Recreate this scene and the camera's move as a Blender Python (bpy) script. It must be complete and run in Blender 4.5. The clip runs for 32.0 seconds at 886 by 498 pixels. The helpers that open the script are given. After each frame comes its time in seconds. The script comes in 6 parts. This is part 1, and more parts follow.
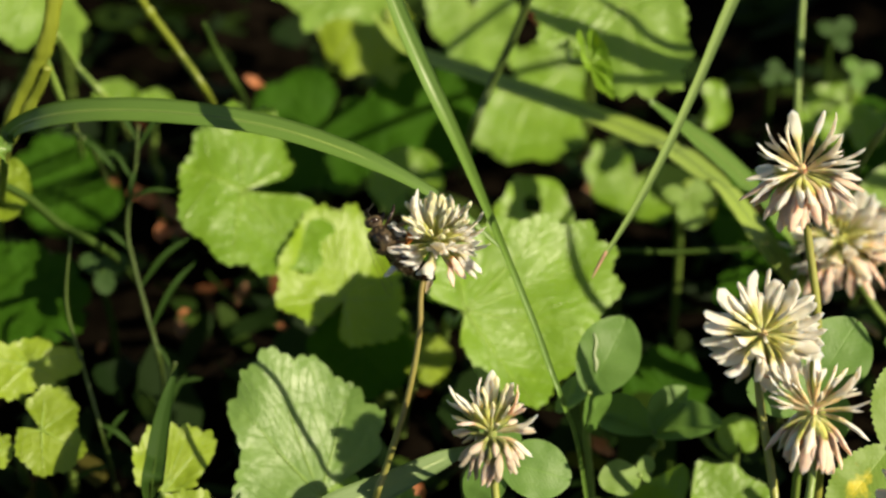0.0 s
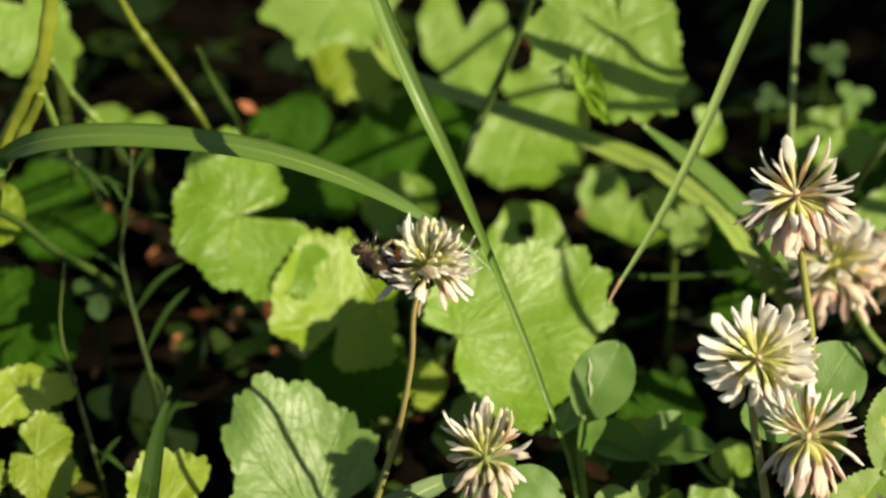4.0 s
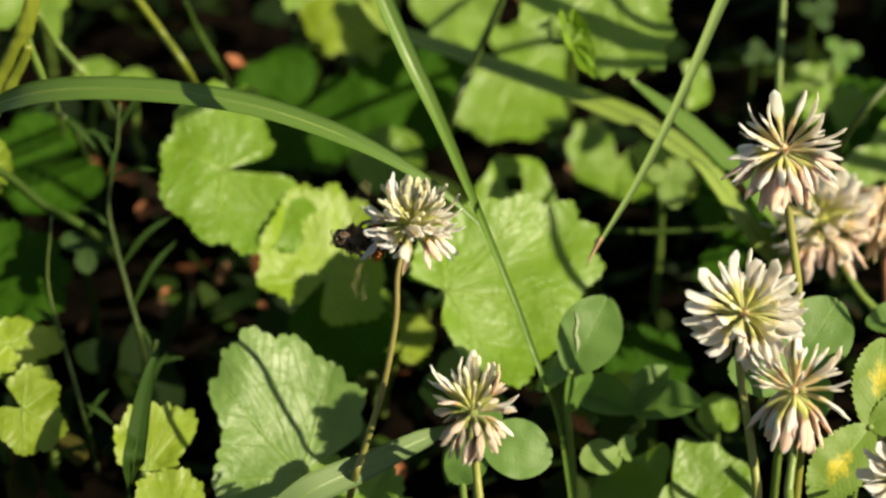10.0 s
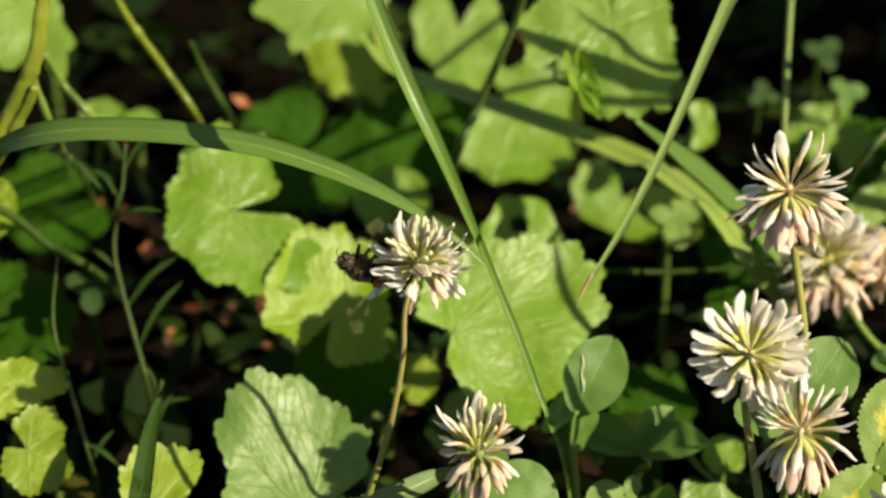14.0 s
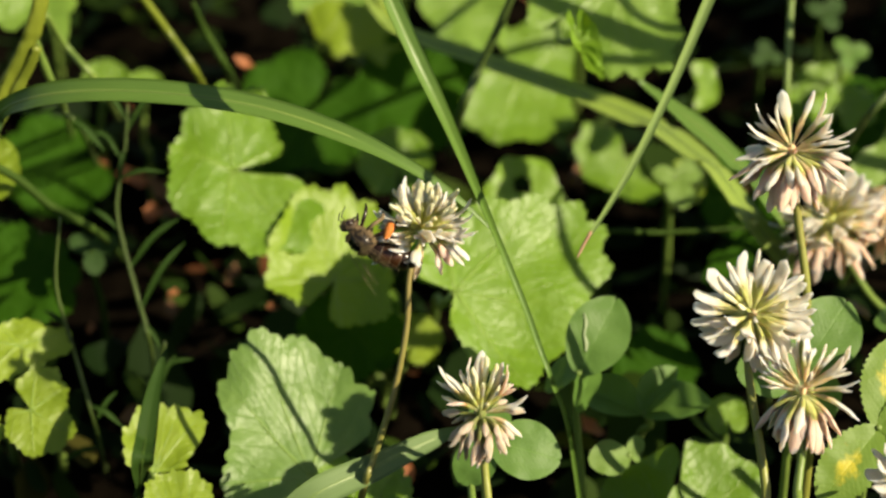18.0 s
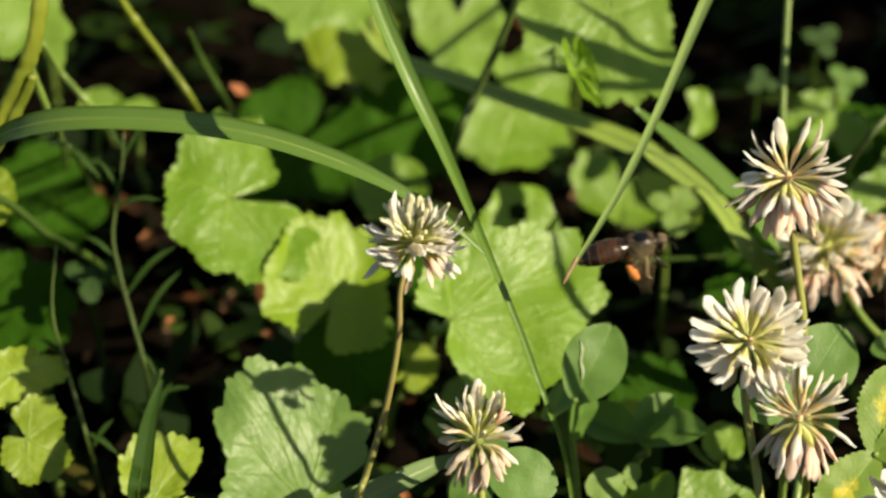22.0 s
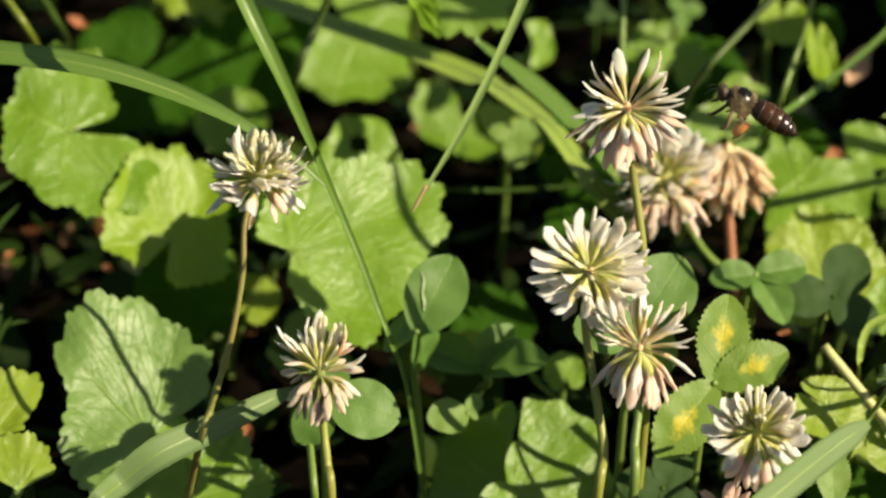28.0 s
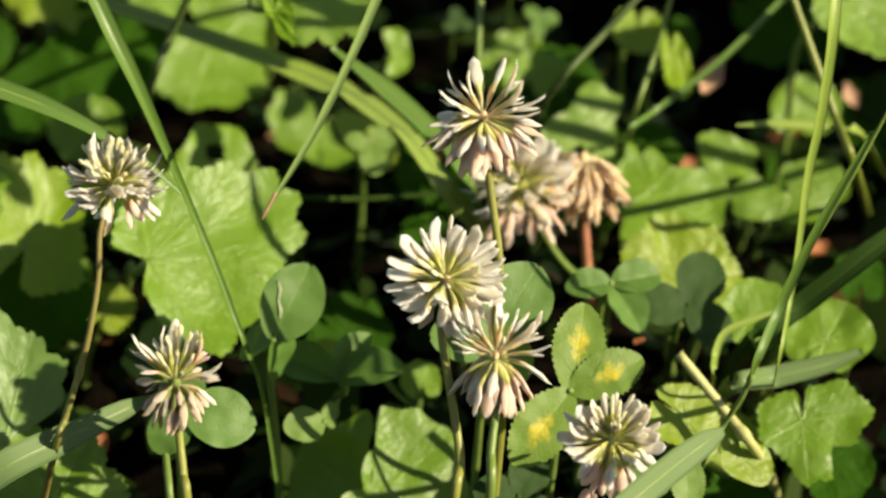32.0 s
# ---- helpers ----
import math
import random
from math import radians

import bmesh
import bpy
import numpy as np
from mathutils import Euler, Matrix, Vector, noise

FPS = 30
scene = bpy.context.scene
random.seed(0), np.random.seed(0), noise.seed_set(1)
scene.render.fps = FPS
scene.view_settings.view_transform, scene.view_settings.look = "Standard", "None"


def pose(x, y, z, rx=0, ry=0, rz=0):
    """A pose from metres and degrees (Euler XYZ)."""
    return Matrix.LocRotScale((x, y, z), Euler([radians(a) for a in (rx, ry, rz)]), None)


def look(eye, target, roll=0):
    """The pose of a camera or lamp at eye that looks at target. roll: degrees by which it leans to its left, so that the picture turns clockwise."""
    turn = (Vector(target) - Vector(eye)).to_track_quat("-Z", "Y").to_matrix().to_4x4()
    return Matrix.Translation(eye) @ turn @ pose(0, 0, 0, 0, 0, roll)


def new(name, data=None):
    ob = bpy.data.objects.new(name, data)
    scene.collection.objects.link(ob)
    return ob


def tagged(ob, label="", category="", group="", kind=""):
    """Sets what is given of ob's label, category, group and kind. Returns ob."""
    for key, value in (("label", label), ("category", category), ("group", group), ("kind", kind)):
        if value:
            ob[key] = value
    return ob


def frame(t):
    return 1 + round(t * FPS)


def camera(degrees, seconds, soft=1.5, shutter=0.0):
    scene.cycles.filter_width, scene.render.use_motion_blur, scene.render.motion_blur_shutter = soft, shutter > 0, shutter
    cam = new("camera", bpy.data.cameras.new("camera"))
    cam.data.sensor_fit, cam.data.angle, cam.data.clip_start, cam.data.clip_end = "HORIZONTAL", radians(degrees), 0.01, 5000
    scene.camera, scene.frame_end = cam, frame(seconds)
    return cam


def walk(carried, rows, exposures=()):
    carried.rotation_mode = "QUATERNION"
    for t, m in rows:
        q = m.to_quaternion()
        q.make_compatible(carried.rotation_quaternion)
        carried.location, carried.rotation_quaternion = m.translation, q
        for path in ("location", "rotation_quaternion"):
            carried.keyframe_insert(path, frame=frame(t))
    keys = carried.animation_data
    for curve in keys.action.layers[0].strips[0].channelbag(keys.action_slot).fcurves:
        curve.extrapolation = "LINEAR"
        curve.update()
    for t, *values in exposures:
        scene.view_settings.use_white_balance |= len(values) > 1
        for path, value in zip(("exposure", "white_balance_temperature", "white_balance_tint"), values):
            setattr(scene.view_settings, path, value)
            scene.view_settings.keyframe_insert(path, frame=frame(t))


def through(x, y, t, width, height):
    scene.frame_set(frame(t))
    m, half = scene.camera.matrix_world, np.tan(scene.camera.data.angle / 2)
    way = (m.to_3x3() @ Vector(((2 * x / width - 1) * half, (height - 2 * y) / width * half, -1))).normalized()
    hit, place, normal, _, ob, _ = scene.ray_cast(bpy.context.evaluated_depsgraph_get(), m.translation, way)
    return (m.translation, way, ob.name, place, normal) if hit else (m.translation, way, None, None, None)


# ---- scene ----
# one long lens on a fixed stand, turned by hand
cam = camera(18.0, 32.0, soft=2.5, shutter=0.5)
cam.data.dof.use_dof = True
cam.data.dof.focus_distance = 0.492
cam.data.dof.aperture_fstop = 17.0
EYE = (0.000, -0.410, 0.390)
PATH = [
    (0.0, 55.000, -0.000, -0.000),
    (0.5, 54.964, 0.027, 0.048),
    (1.0, 54.982, 0.054, 0.070),
    (1.5, 55.020, 0.007, 0.101),
    (2.0, 55.075, 0.023, 0.133),
    (2.5, 55.239, 0.035, 0.032),
    (3.0, 55.383, 0.058, -0.013),
    (3.5, 55.518, 0.047, -0.085),
    (5.5, 55.285, -0.263, -0.277),
    (6.0, 55.022, -0.312, -0.310),
    (6.5, 54.776, -0.323, -0.352),
    (7.0, 54.611, -0.301, -0.390),
    (7.5, 54.594, -0.295, -0.366),
    (8.0, 54.459, -0.298, -0.331),
    (8.5, 54.506, -0.273, -0.343),
    (9.0, 54.505, -0.251, -0.359),
    (9.5, 54.531, -0.251, -0.321),
    (10.0, 54.576, -0.258, -0.281),
    (10.5, 54.617, -0.164, -0.297),
    (11.0, 54.652, -0.161, -0.237),
    (11.5, 54.689, -0.134, -0.232),
    (12.0, 54.754, -0.149, -0.152),
    (12.5, 55.017, -0.178, -0.136),
    (13.0, 55.444, -0.141, -0.176),
    (13.5, 55.357, -0.182, -0.172),
    (14.0, 55.406, -0.183, -0.196),
    (14.5, 55.312, -0.199, -0.142),
    (16.5, 55.216, -0.161, -0.213),
    (17.0, 55.039, -0.179, -0.173),
    (17.5, 54.930, -0.163, -0.150),
    (18.0, 54.597, -0.090, -0.193),
    (18.5, 54.593, -0.124, -0.180),
    (19.0, 54.530, -0.073, -0.211),
    (19.5, 54.556, -0.079, -0.179),
    (20.0, 54.612, -0.039, -0.201),
    (20.5, 54.666, -0.139, -0.181),
    (21.0, 54.985, -0.043, -0.257),
    (21.5, 55.085, -0.040, -0.265),
    (22.0, 55.159, -0.068, -0.304),
    (22.5, 55.267, -0.103, -0.299),
    (23.0, 55.302, -0.120, -0.322),
    (23.5, 55.386, -0.239, -0.486),
    (24.0, 55.375, -0.222, -0.671),
    (24.5, 55.333, -0.492, -0.884),
    (25.0, 55.379, -0.543, -1.165),
    (25.5, 55.260, -0.835, -1.656),
    (27.5, 54.045, -1.537, -2.888),
    (28.0, 53.807, -1.707, -3.132),
    (28.5, 53.756, -1.957, -3.410),
    (29.0, 53.664, -2.164, -3.674),
    (29.5, 53.613, -2.366, -4.085),
    (30.0, 53.634, -2.603, -4.440),
    (30.5, 53.751, -2.879, -4.810),
    (31.0, 53.755, -3.130, -5.001),
    (31.5, 53.853, -3.305, -5.209),
    (32.0, 54.084, -3.444, -5.505),
]
walk(cam, [(t, pose(*EYE, rx, ry, rz)) for t, rx, ry, rz in PATH], exposures=[(0.0, 0.82, 7480, 10), (32.0, 0.82, 7480, 10)])

# the sky and the low sun from the right, behind the camera
world = bpy.data.worlds.new("sky")
scene.world = world
world.use_nodes = True
wn = world.node_tree
sky = wn.nodes.new("ShaderNodeTexSky")
sky.sky_type = "NISHITA"
sky.sun_disc = False
sky.sun_elevation = radians(36.4)
sky.sun_rotation = radians(114.3)
wn.links.new(sky.outputs[0], wn.nodes["Background"].inputs[0])
wn.nodes["Background"].inputs[1].default_value = 0.06
sun = new("sun", bpy.data.lights.new("sun", "SUN"))
sun.data.energy = 5.0
sun.data.angle = radians(0.5)
sun.data.color = (1.0, 0.915, 0.76)
sun.matrix_world = look((0.734, -0.331, 0.593), (0, 0, 0))

# ---- materials ----


class Nodes:
    """A short way to write node materials."""

    def __init__(self, name):
        self.mat = bpy.data.materials.new(name)
        self.mat.use_nodes = True
        self.tree = self.mat.node_tree
        self.bsdf = self.tree.nodes["Principled BSDF"]
        self.out = self.tree.nodes["Material Output"]

    def add(self, kind, **values):
        node = self.tree.nodes.new("ShaderNode" + kind)
        for key, value in values.items():
            node.inputs[key.replace("_", " ")].default_value = value
        return node

    def link(self, a, b):
        self.tree.links.new(a, b)

    def math(self, op, a, b=None, c=None, clamp=False):
        node = self.tree.nodes.new("ShaderNodeMath")
        node.operation = op
        node.use_clamp = clamp
        for i, v in enumerate((a, b, c)):
            if v is None:
                continue
            if isinstance(v, (int, float)):
                node.inputs[i].default_value = v
            else:
                self.link(v, node.inputs[i])
        return node.outputs[0]

    def mix(self, fac, a, b):
        node = self.tree.nodes.new("ShaderNodeMix")
        node.data_type = "RGBA"
        for i, v in ((0, fac), (6, a), (7, b)):
            if isinstance(v, (int, float)):
                node.inputs[i].default_value = v
            elif isinstance(v, tuple):
                node.inputs[i].default_value = (*v, 1)
            else:
                self.link(v, node.inputs[i])
        return node.outputs[2]

    def coords(self, kind="Object"):
        return self.tree.nodes.new("ShaderNodeTexCoord").outputs[kind]

    def noise(self, vector, scale, detail=3.0, rough=0.55):
        node = self.add("TexNoise", Scale=scale, Detail=detail, Roughness=rough)
        self.link(vector, node.inputs["Vector"])
        return node.outputs["Fac"]

    def ramp(self, fac, *stops):
        node = self.tree.nodes.new("ShaderNodeValToRGB")
        el = node.color_ramp.elements
        while len(el) < len(stops):
            el.new(0.5)
        for e, (p, c) in zip(el, stops):
            e.position = p
            e.color = (*c, 1)
        self.link(fac, node.inputs[0])
        return node.outputs[0]

    def random(self):
        return self.tree.nodes.new("ShaderNodeObjectInfo").outputs["Random"]

    def bump(self, height, strength, distance):
        node = self.add("Bump", Strength=strength, Distance=distance)
        self.link(height, node.inputs["Height"])
        self.link(node.outputs[0], self.bsdf.inputs["Normal"])
        return node.outputs[0]

    def finish(self, color, rough, through=None, amount=0.0, spec=0.5):
        """color: socket or tuple; through: the colour of light shining through the sheet."""
        if isinstance(color, tuple):
            self.bsdf.inputs["Base Color"].default_value = (*color, 1)
        else:
            self.link(color, self.bsdf.inputs["Base Color"])
        if isinstance(rough, (int, float)):
            self.bsdf.inputs["Roughness"].default_value = rough
        else:
            self.link(rough, self.bsdf.inputs["Roughness"])
        self.bsdf.inputs["Specular IOR Level"].default_value = spec
        if through is not None:
            tr = self.tree.nodes.new("ShaderNodeBsdfTranslucent")
            if isinstance(through, tuple):
                tr.inputs[0].default_value = (*through, 1)
            else:
                self.link(through, tr.inputs[0])
            mx = self.tree.nodes.new("ShaderNodeMixShader")
            mx.inputs[0].default_value = amount
            self.link(self.bsdf.outputs[0], mx.inputs[1])
            self.link(tr.outputs[0], mx.inputs[2])
            self.link(mx.outputs[0], self.out.inputs[0])
        return self.mat


def mallow_material(name, dark, light, vein, rough=0.42, metric=False):
    """Palmately veined leaf: main veins from the hub, side veins off them, crinkled between. The UV holds the vein count and the radius."""
    n = Nodes(name)
    sep = n.tree.nodes.new("ShaderNodeSeparateXYZ")
    n.link(n.coords("UV"), sep.inputs[0])
    rho = sep.outputs[1]
    co = n.coords("Object")
    if metric:
        scaled = n.tree.nodes.new("ShaderNodeMapping")
        scaled.inputs["Scale"].default_value = (50, 50, 50)
        n.link(co, scaled.inputs[0])
        co = scaled.outputs[0]
    wob = n.math("MULTIPLY", n.math("SUBTRACT", n.noise(co, 3.0), 0.5), 0.12)
    phi = n.math("ADD", n.math("MULTIPLY", sep.outputs[0], 0.7854), wob)
    d = n.math("ABSOLUTE", n.math("WRAP", phi, 0.3927, -0.3927))
    lat = n.math("MULTIPLY", rho, n.math("SINE", d))
    along = n.math("MULTIPLY", rho, n.math("COSINE", d))
    main = n.math("SUBTRACT", 1.0, n.math("DIVIDE", lat, n.math("SUBTRACT", 0.026, n.math("MULTIPLY", rho, 0.016))), clamp=True)
    s = n.math("SUBTRACT", along, n.math("MULTIPLY", lat, 1.3))
    w = n.math("ABSOLUTE", n.math("WRAP", s, 0.085, -0.085))
    side = n.math("MULTIPLY", n.math("SUBTRACT", 1.0, n.math("DIVIDE", w, 0.013), clamp=True), 0.55)
    veins = n.math("MAXIMUM", main, side)
    big, fine = n.noise(co, 2.2, 4), n.noise(co, 16.0, 3)
    base = n.mix(n.math("ADD", n.math("MULTIPLY", big, 1.0), 0.0, clamp=True), dark, light)
    base = n.mix(n.math("MULTIPLY", n.random(), 0.45), base, tuple(0.75 * c for c in dark))
    blot = n.math("MULTIPLY", n.math("SUBTRACT", n.noise(co, 5.5, 5), 0.56), 3.0, clamp=True)
    base = n.mix(n.math("MULTIPLY", blot, 0.20), base, (light[0] * 1.35, light[1] * 1.12, light[2] * 0.8))
    base = n.mix(n.math("MULTIPLY", fine, 0.14), base, tuple(0.6 * c for c in dark))
    color = n.mix(n.math("MULTIPLY", veins, 0.28), base, vein)
    h = n.math("SUBTRACT", n.math("ADD", n.math("MULTIPLY", n.noise(co, 7.0, 2), 0.9), n.math("MULTIPLY", fine, 0.35)), n.math("MULTIPLY", veins, 0.45))
    n.bump(h, 0.42, 0.0010)
    thru = n.mix(n.math("MULTIPLY", veins, 0.5), (light[0] * 1.7, light[1] * 1.55, light[2] * 0.6), (0.10, 0.16, 0.02))
    return n.finish(color, n.math("ADD", n.math("MULTIPLY", n.noise(co, 4.0), 0.3), rough - 0.10), thru, 0.28, spec=0.42 if rough < 0.5 else 0.06)


def leaflet_material(name, dark, light, spots=None):
    """Clover leaflet: fine slanting side veins off one midrib, matt bloom, at times yellow blotches."""
    n = Nodes(name)
    co = n.coords("Object")
    sep = n.tree.nodes.new("ShaderNodeSeparateXYZ")
    n.link(co, sep.inputs[0])
    lat = n.math("ABSOLUTE", sep.outputs[0])
    mid = n.math("SUBTRACT", 1.0, n.math("DIVIDE", lat, 0.016), clamp=True)
    s = n.math("SUBTRACT", sep.outputs[1], n.math("MULTIPLY", lat, 0.9))
    side = n.math("SUBTRACT", 1.0, n.math("DIVIDE", n.math("ABSOLUTE", n.math("WRAP", s, 0.035, -0.035)), 0.014), clamp=True)
    veins = n.math("MAXIMUM", mid, n.math("MULTIPLY", side, 0.4))
    big, fine = n.noise(co, 2.5, 4), n.noise(co, 24.0, 2)
    color = n.mix(n.math("MULTIPLY", big, 1.1, clamp=True), dark, light)
    color = n.mix(n.math("MULTIPLY", n.random(), 0.4), color, tuple(0.7 * c for c in dark))
    color = n.mix(n.math("MULTIPLY", veins, 0.20), color, tuple(min(0.6, 1.7 * c + 0.01) for c in light))
    color = n.mix(n.math("MULTIPLY", fine, 0.2), color, tuple(0.6 * c for c in dark))
    if spots:
        dy = n.math("SUBTRACT", sep.outputs[1], 0.52)
        r2 = n.math("ADD", n.math("MULTIPLY", n.math("MULTIPLY", lat, lat), 10.0), n.math("MULTIPLY", n.math("MULTIPLY", dy, dy), 5.0))
        m = n.math("MULTIPLY", n.math("SUBTRACT", n.math("SUBTRACT", n.noise(co, 5.0, 4, 0.65), r2), 0.30), 4.5, clamp=True)
        color = n.mix(m, color, spots)
        m2 = n.math("MULTIPLY", n.math("SUBTRACT", n.noise(co, 9.0, 3), 0.66), 9.0, clamp=True)
        color = n.mix(m2, color, (0.42, 0.17, 0.03))
    n.bump(n.math("SUBTRACT", n.math("MULTIPLY", fine, 0.5), n.math("MULTIPLY", veins, 0.25)), 0.3, 0.0006)
    return n.finish(color, 0.5 if dark[1] > 0.1 else 0.7, (light[0] * 1.5, light[1] * 1.4, light[2] * 0.6), 0.25, spec=0.28)


def grass_material(name, dark, light, rough=0.42):
    """Parallel-veined blade; the UV runs across and along it."""
    n = Nodes(name)
    uv = n.coords("UV")
    sep = n.tree.nodes.new("ShaderNodeSeparateXYZ")
    n.link(uv, sep.inputs[0])
    ribs = n.math("ABSOLUTE", n.math("WRAP", sep.outputs[0], 0.05, -0.05))
    ribs = n.math("DIVIDE", ribs, 0.05)
    keel = n.math("SUBTRACT", 1.0, n.math("DIVIDE", n.math("ABSOLUTE", n.math("SUBTRACT", sep.outputs[0], 0.5)), 0.05), clamp=True)
    co = n.coords("Object")
    stretch = n.tree.nodes.new("ShaderNodeMapping")
    stretch.inputs["Scale"].default_value = (12, 1.2, 1)
    n.link(uv, stretch.inputs[0])
    streak = n.noise(stretch.outputs[0], 2.0, 4)
    color = n.mix(n.math("MULTIPLY", n.math("ADD", streak, n.noise(co, 60.0, 3)), 0.65, clamp=True), dark, light)
    color = n.mix(n.math("MULTIPLY", ribs, 0.09), color, tuple(0.55 * c for c in dark))
    color = n.mix(n.math("MULTIPLY", keel, 0.2), color, tuple(min(0.6, 1.6 * c + 0.01) for c in light))
    n.bump(n.math("ADD", ribs, n.math("MULTIPLY", keel, -1.0)), 0.12, 0.0003)
    return n.finish(color, rough, (light[0] * 1.5, light[1] * 1.4, light[2] * 0.6), 0.22, spec=0.5 if rough < 0.5 else 0.15)


def stem_material(name, low, high, rough=0.45):
    """Stalk with fine length streaks and a slow change of colour."""
    n = Nodes(name)
    co = n.coords("Object")
    m = n.tree.nodes.new("ShaderNodeMapping")
    m.inputs["Scale"].default_value = (900, 900, 60)
    n.link(co, m.inputs[0])
    streak = n.noise(m.outputs[0], 1.0, 3)
    slow = n.noise(co, 45.0, 2)
    color = n.mix(n.math("MULTIPLY", n.math("SUBTRACT", slow, 0.3), 2.4, clamp=True), low, high)
    color = n.mix(n.math("MULTIPLY", streak, 0.35), color, tuple(0.5 * c for c in low))
    n.bump(streak, 0.4, 0.0003)
    return n.finish(color, rough, spec=0.5 if rough < 0.7 else 0.08)


def petal_material(name, base, mid, tip):
    """Floret petals: the colour runs from the tube to the tip, with faint length veins."""
    n = Nodes(name)
    ge = n.coords("Generated")
    sep = n.tree.nodes.new("ShaderNodeSeparateXYZ")
    n.link(ge, sep.inputs[0])
    co = n.coords("Object")
    z = n.math("ADD", sep.outputs[2], n.math("MULTIPLY", n.math("SUBTRACT", n.random(), 0.5), 0.22))
    color = n.ramp(z, (0.05, base), (0.29, mid), (0.46, tip))
    color = n.mix(n.math("MULTIPLY", n.random(), 0.22), color, mid)
    m = n.tree.nodes.new("ShaderNodeMapping")
    m.inputs["Scale"].default_value = (2600, 2600, 220)
    n.link(co, m.inputs[0])
    lines = n.noise(m.outputs[0], 1.0, 2)
    color = n.mix(n.math("MULTIPLY", lines, 0.16), color, tuple(0.85 * c for c in mid))
    n.bump(lines, 0.35, 0.0002)
    n.bsdf.inputs["Subsurface Weight"].default_value = 1.0
    n.bsdf.inputs["Subsurface Radius"].default_value = (1.0, 0.84, 0.66)
    n.bsdf.inputs["Subsurface Scale"].default_value = 0.0013
    warm = n.tree.nodes.new("ShaderNodeMix")
    warm.data_type, warm.blend_type = "RGBA", "MULTIPLY"
    warm.inputs[0].default_value = 1.0
    n.link(color, warm.inputs[6])
    warm.inputs[7].default_value = (1.0, 0.97, 0.92, 1)
    return n.finish(color, 0.6, warm.outputs[2], 0.24, spec=0.2)


def plain_material(name, a, b, scale, rough=0.6, bump=0.4, depth=0.0004):
    n = Nodes(name)
    co = n.coords("Object")
    f = n.noise(co, scale, 4)
    color = n.mix(n.math("MULTIPLY", n.math("SUBTRACT", f, 0.28), 2.2, clamp=True), a, b)
    color = n.mix(n.math("MULTIPLY", n.noise(co, scale * 5, 2), 0.35), color, tuple(0.5 * c for c in a))
    n.bump(n.math("ADD", f, n.math("MULTIPLY", n.noise(co, scale * 6, 2), 0.4)), bump, depth)
    return n.finish(color, rough, spec=0.0 if rough > 0.9 else 0.4)


def wing_material():
    n = Nodes("bee_wing_membrane")
    n.bsdf.inputs["Base Color"].default_value = (0.42, 0.35, 0.18, 1)
    n.bsdf.inputs["Roughness"].default_value = 0.22
    tr = n.tree.nodes.new("ShaderNodeBsdfTransparent")
    mx = n.tree.nodes.new("ShaderNodeMixShader")
    mx.inputs[0].default_value = 0.05
    n.link(tr.outputs[0], mx.inputs[1])
    n.link(n.bsdf.outputs[0], mx.inputs[2])
    n.link(mx.outputs[0], n.out.inputs[0])
    return n.mat


LEAF_TONES = {
    "green": ((0.092, 0.198, 0.011), (0.175, 0.312, 0.020), (0.28, 0.42, 0.07), 0.40),
    "lime": ((0.145, 0.256, 0.009), (0.225, 0.345, 0.015), (0.34, 0.46, 0.07), 0.40),
    "grey": ((0.115, 0.222, 0.028), (0.202, 0.332, 0.048), (0.30, 0.44, 0.11), 0.38),
    "sage": ((0.100, 0.198, 0.040), (0.178, 0.300, 0.068), (0.26, 0.39, 0.12), 0.40),
    # dark: the leaf green with the shade of upper leaves put into it
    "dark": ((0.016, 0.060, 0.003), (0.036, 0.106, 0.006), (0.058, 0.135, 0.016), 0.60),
    "olive": ((0.150, 0.235, 0.013), (0.245, 0.345, 0.024), (0.33, 0.42, 0.07), 0.42),
}
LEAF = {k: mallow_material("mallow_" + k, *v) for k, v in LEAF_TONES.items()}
LOBED_LEAF = {k: mallow_material("mallow_lobed_" + k, *v, metric=True) for k, v in LEAF_TONES.items() if k != "dark"}
LEAFLET = {
    "scrape": plain_material("leaf_scrape", (0.22, 0.30, 0.14), (0.34, 0.40, 0.24), 900.0, 0.6),
    "green": leaflet_material("clover_green", (0.075, 0.165, 0.030), (0.125, 0.235, 0.048)),
    # dark: clover green lowered to stand in for shade
    "dark": leaflet_material("clover_shade", (0.020, 0.055, 0.010), (0.038, 0.085, 0.016)),
    "spotted": leaflet_material("clover_spotted", (0.100, 0.190, 0.025), (0.165, 0.265, 0.040), (0.50, 0.44, 0.04)),
    "pale": leaflet_material("clover_pale", (0.115, 0.210, 0.035), (0.180, 0.290, 0.060)),
}
GRASS = {
    "green": grass_material("grass_green", (0.058, 0.132, 0.018), (0.118, 0.215, 0.038)),
    "grey": grass_material("grass_blue_green", (0.092, 0.158, 0.056), (0.150, 0.228, 0.088), 0.55),
    # dark: grass green with shade put into the colour
    "dark": grass_material("grass_shade", (0.012, 0.036, 0.004), (0.024, 0.060, 0.007), 0.68),
    "pale": grass_material("grass_pale", (0.170, 0.270, 0.036), (0.275, 0.380, 0.075)),
    "light": grass_material("grass_light_green", (0.125, 0.205, 0.048), (0.200, 0.295, 0.085)),
    "yellow": grass_material("grass_yellow_green", (0.150, 0.215, 0.012), (0.230, 0.300, 0.022)),
}
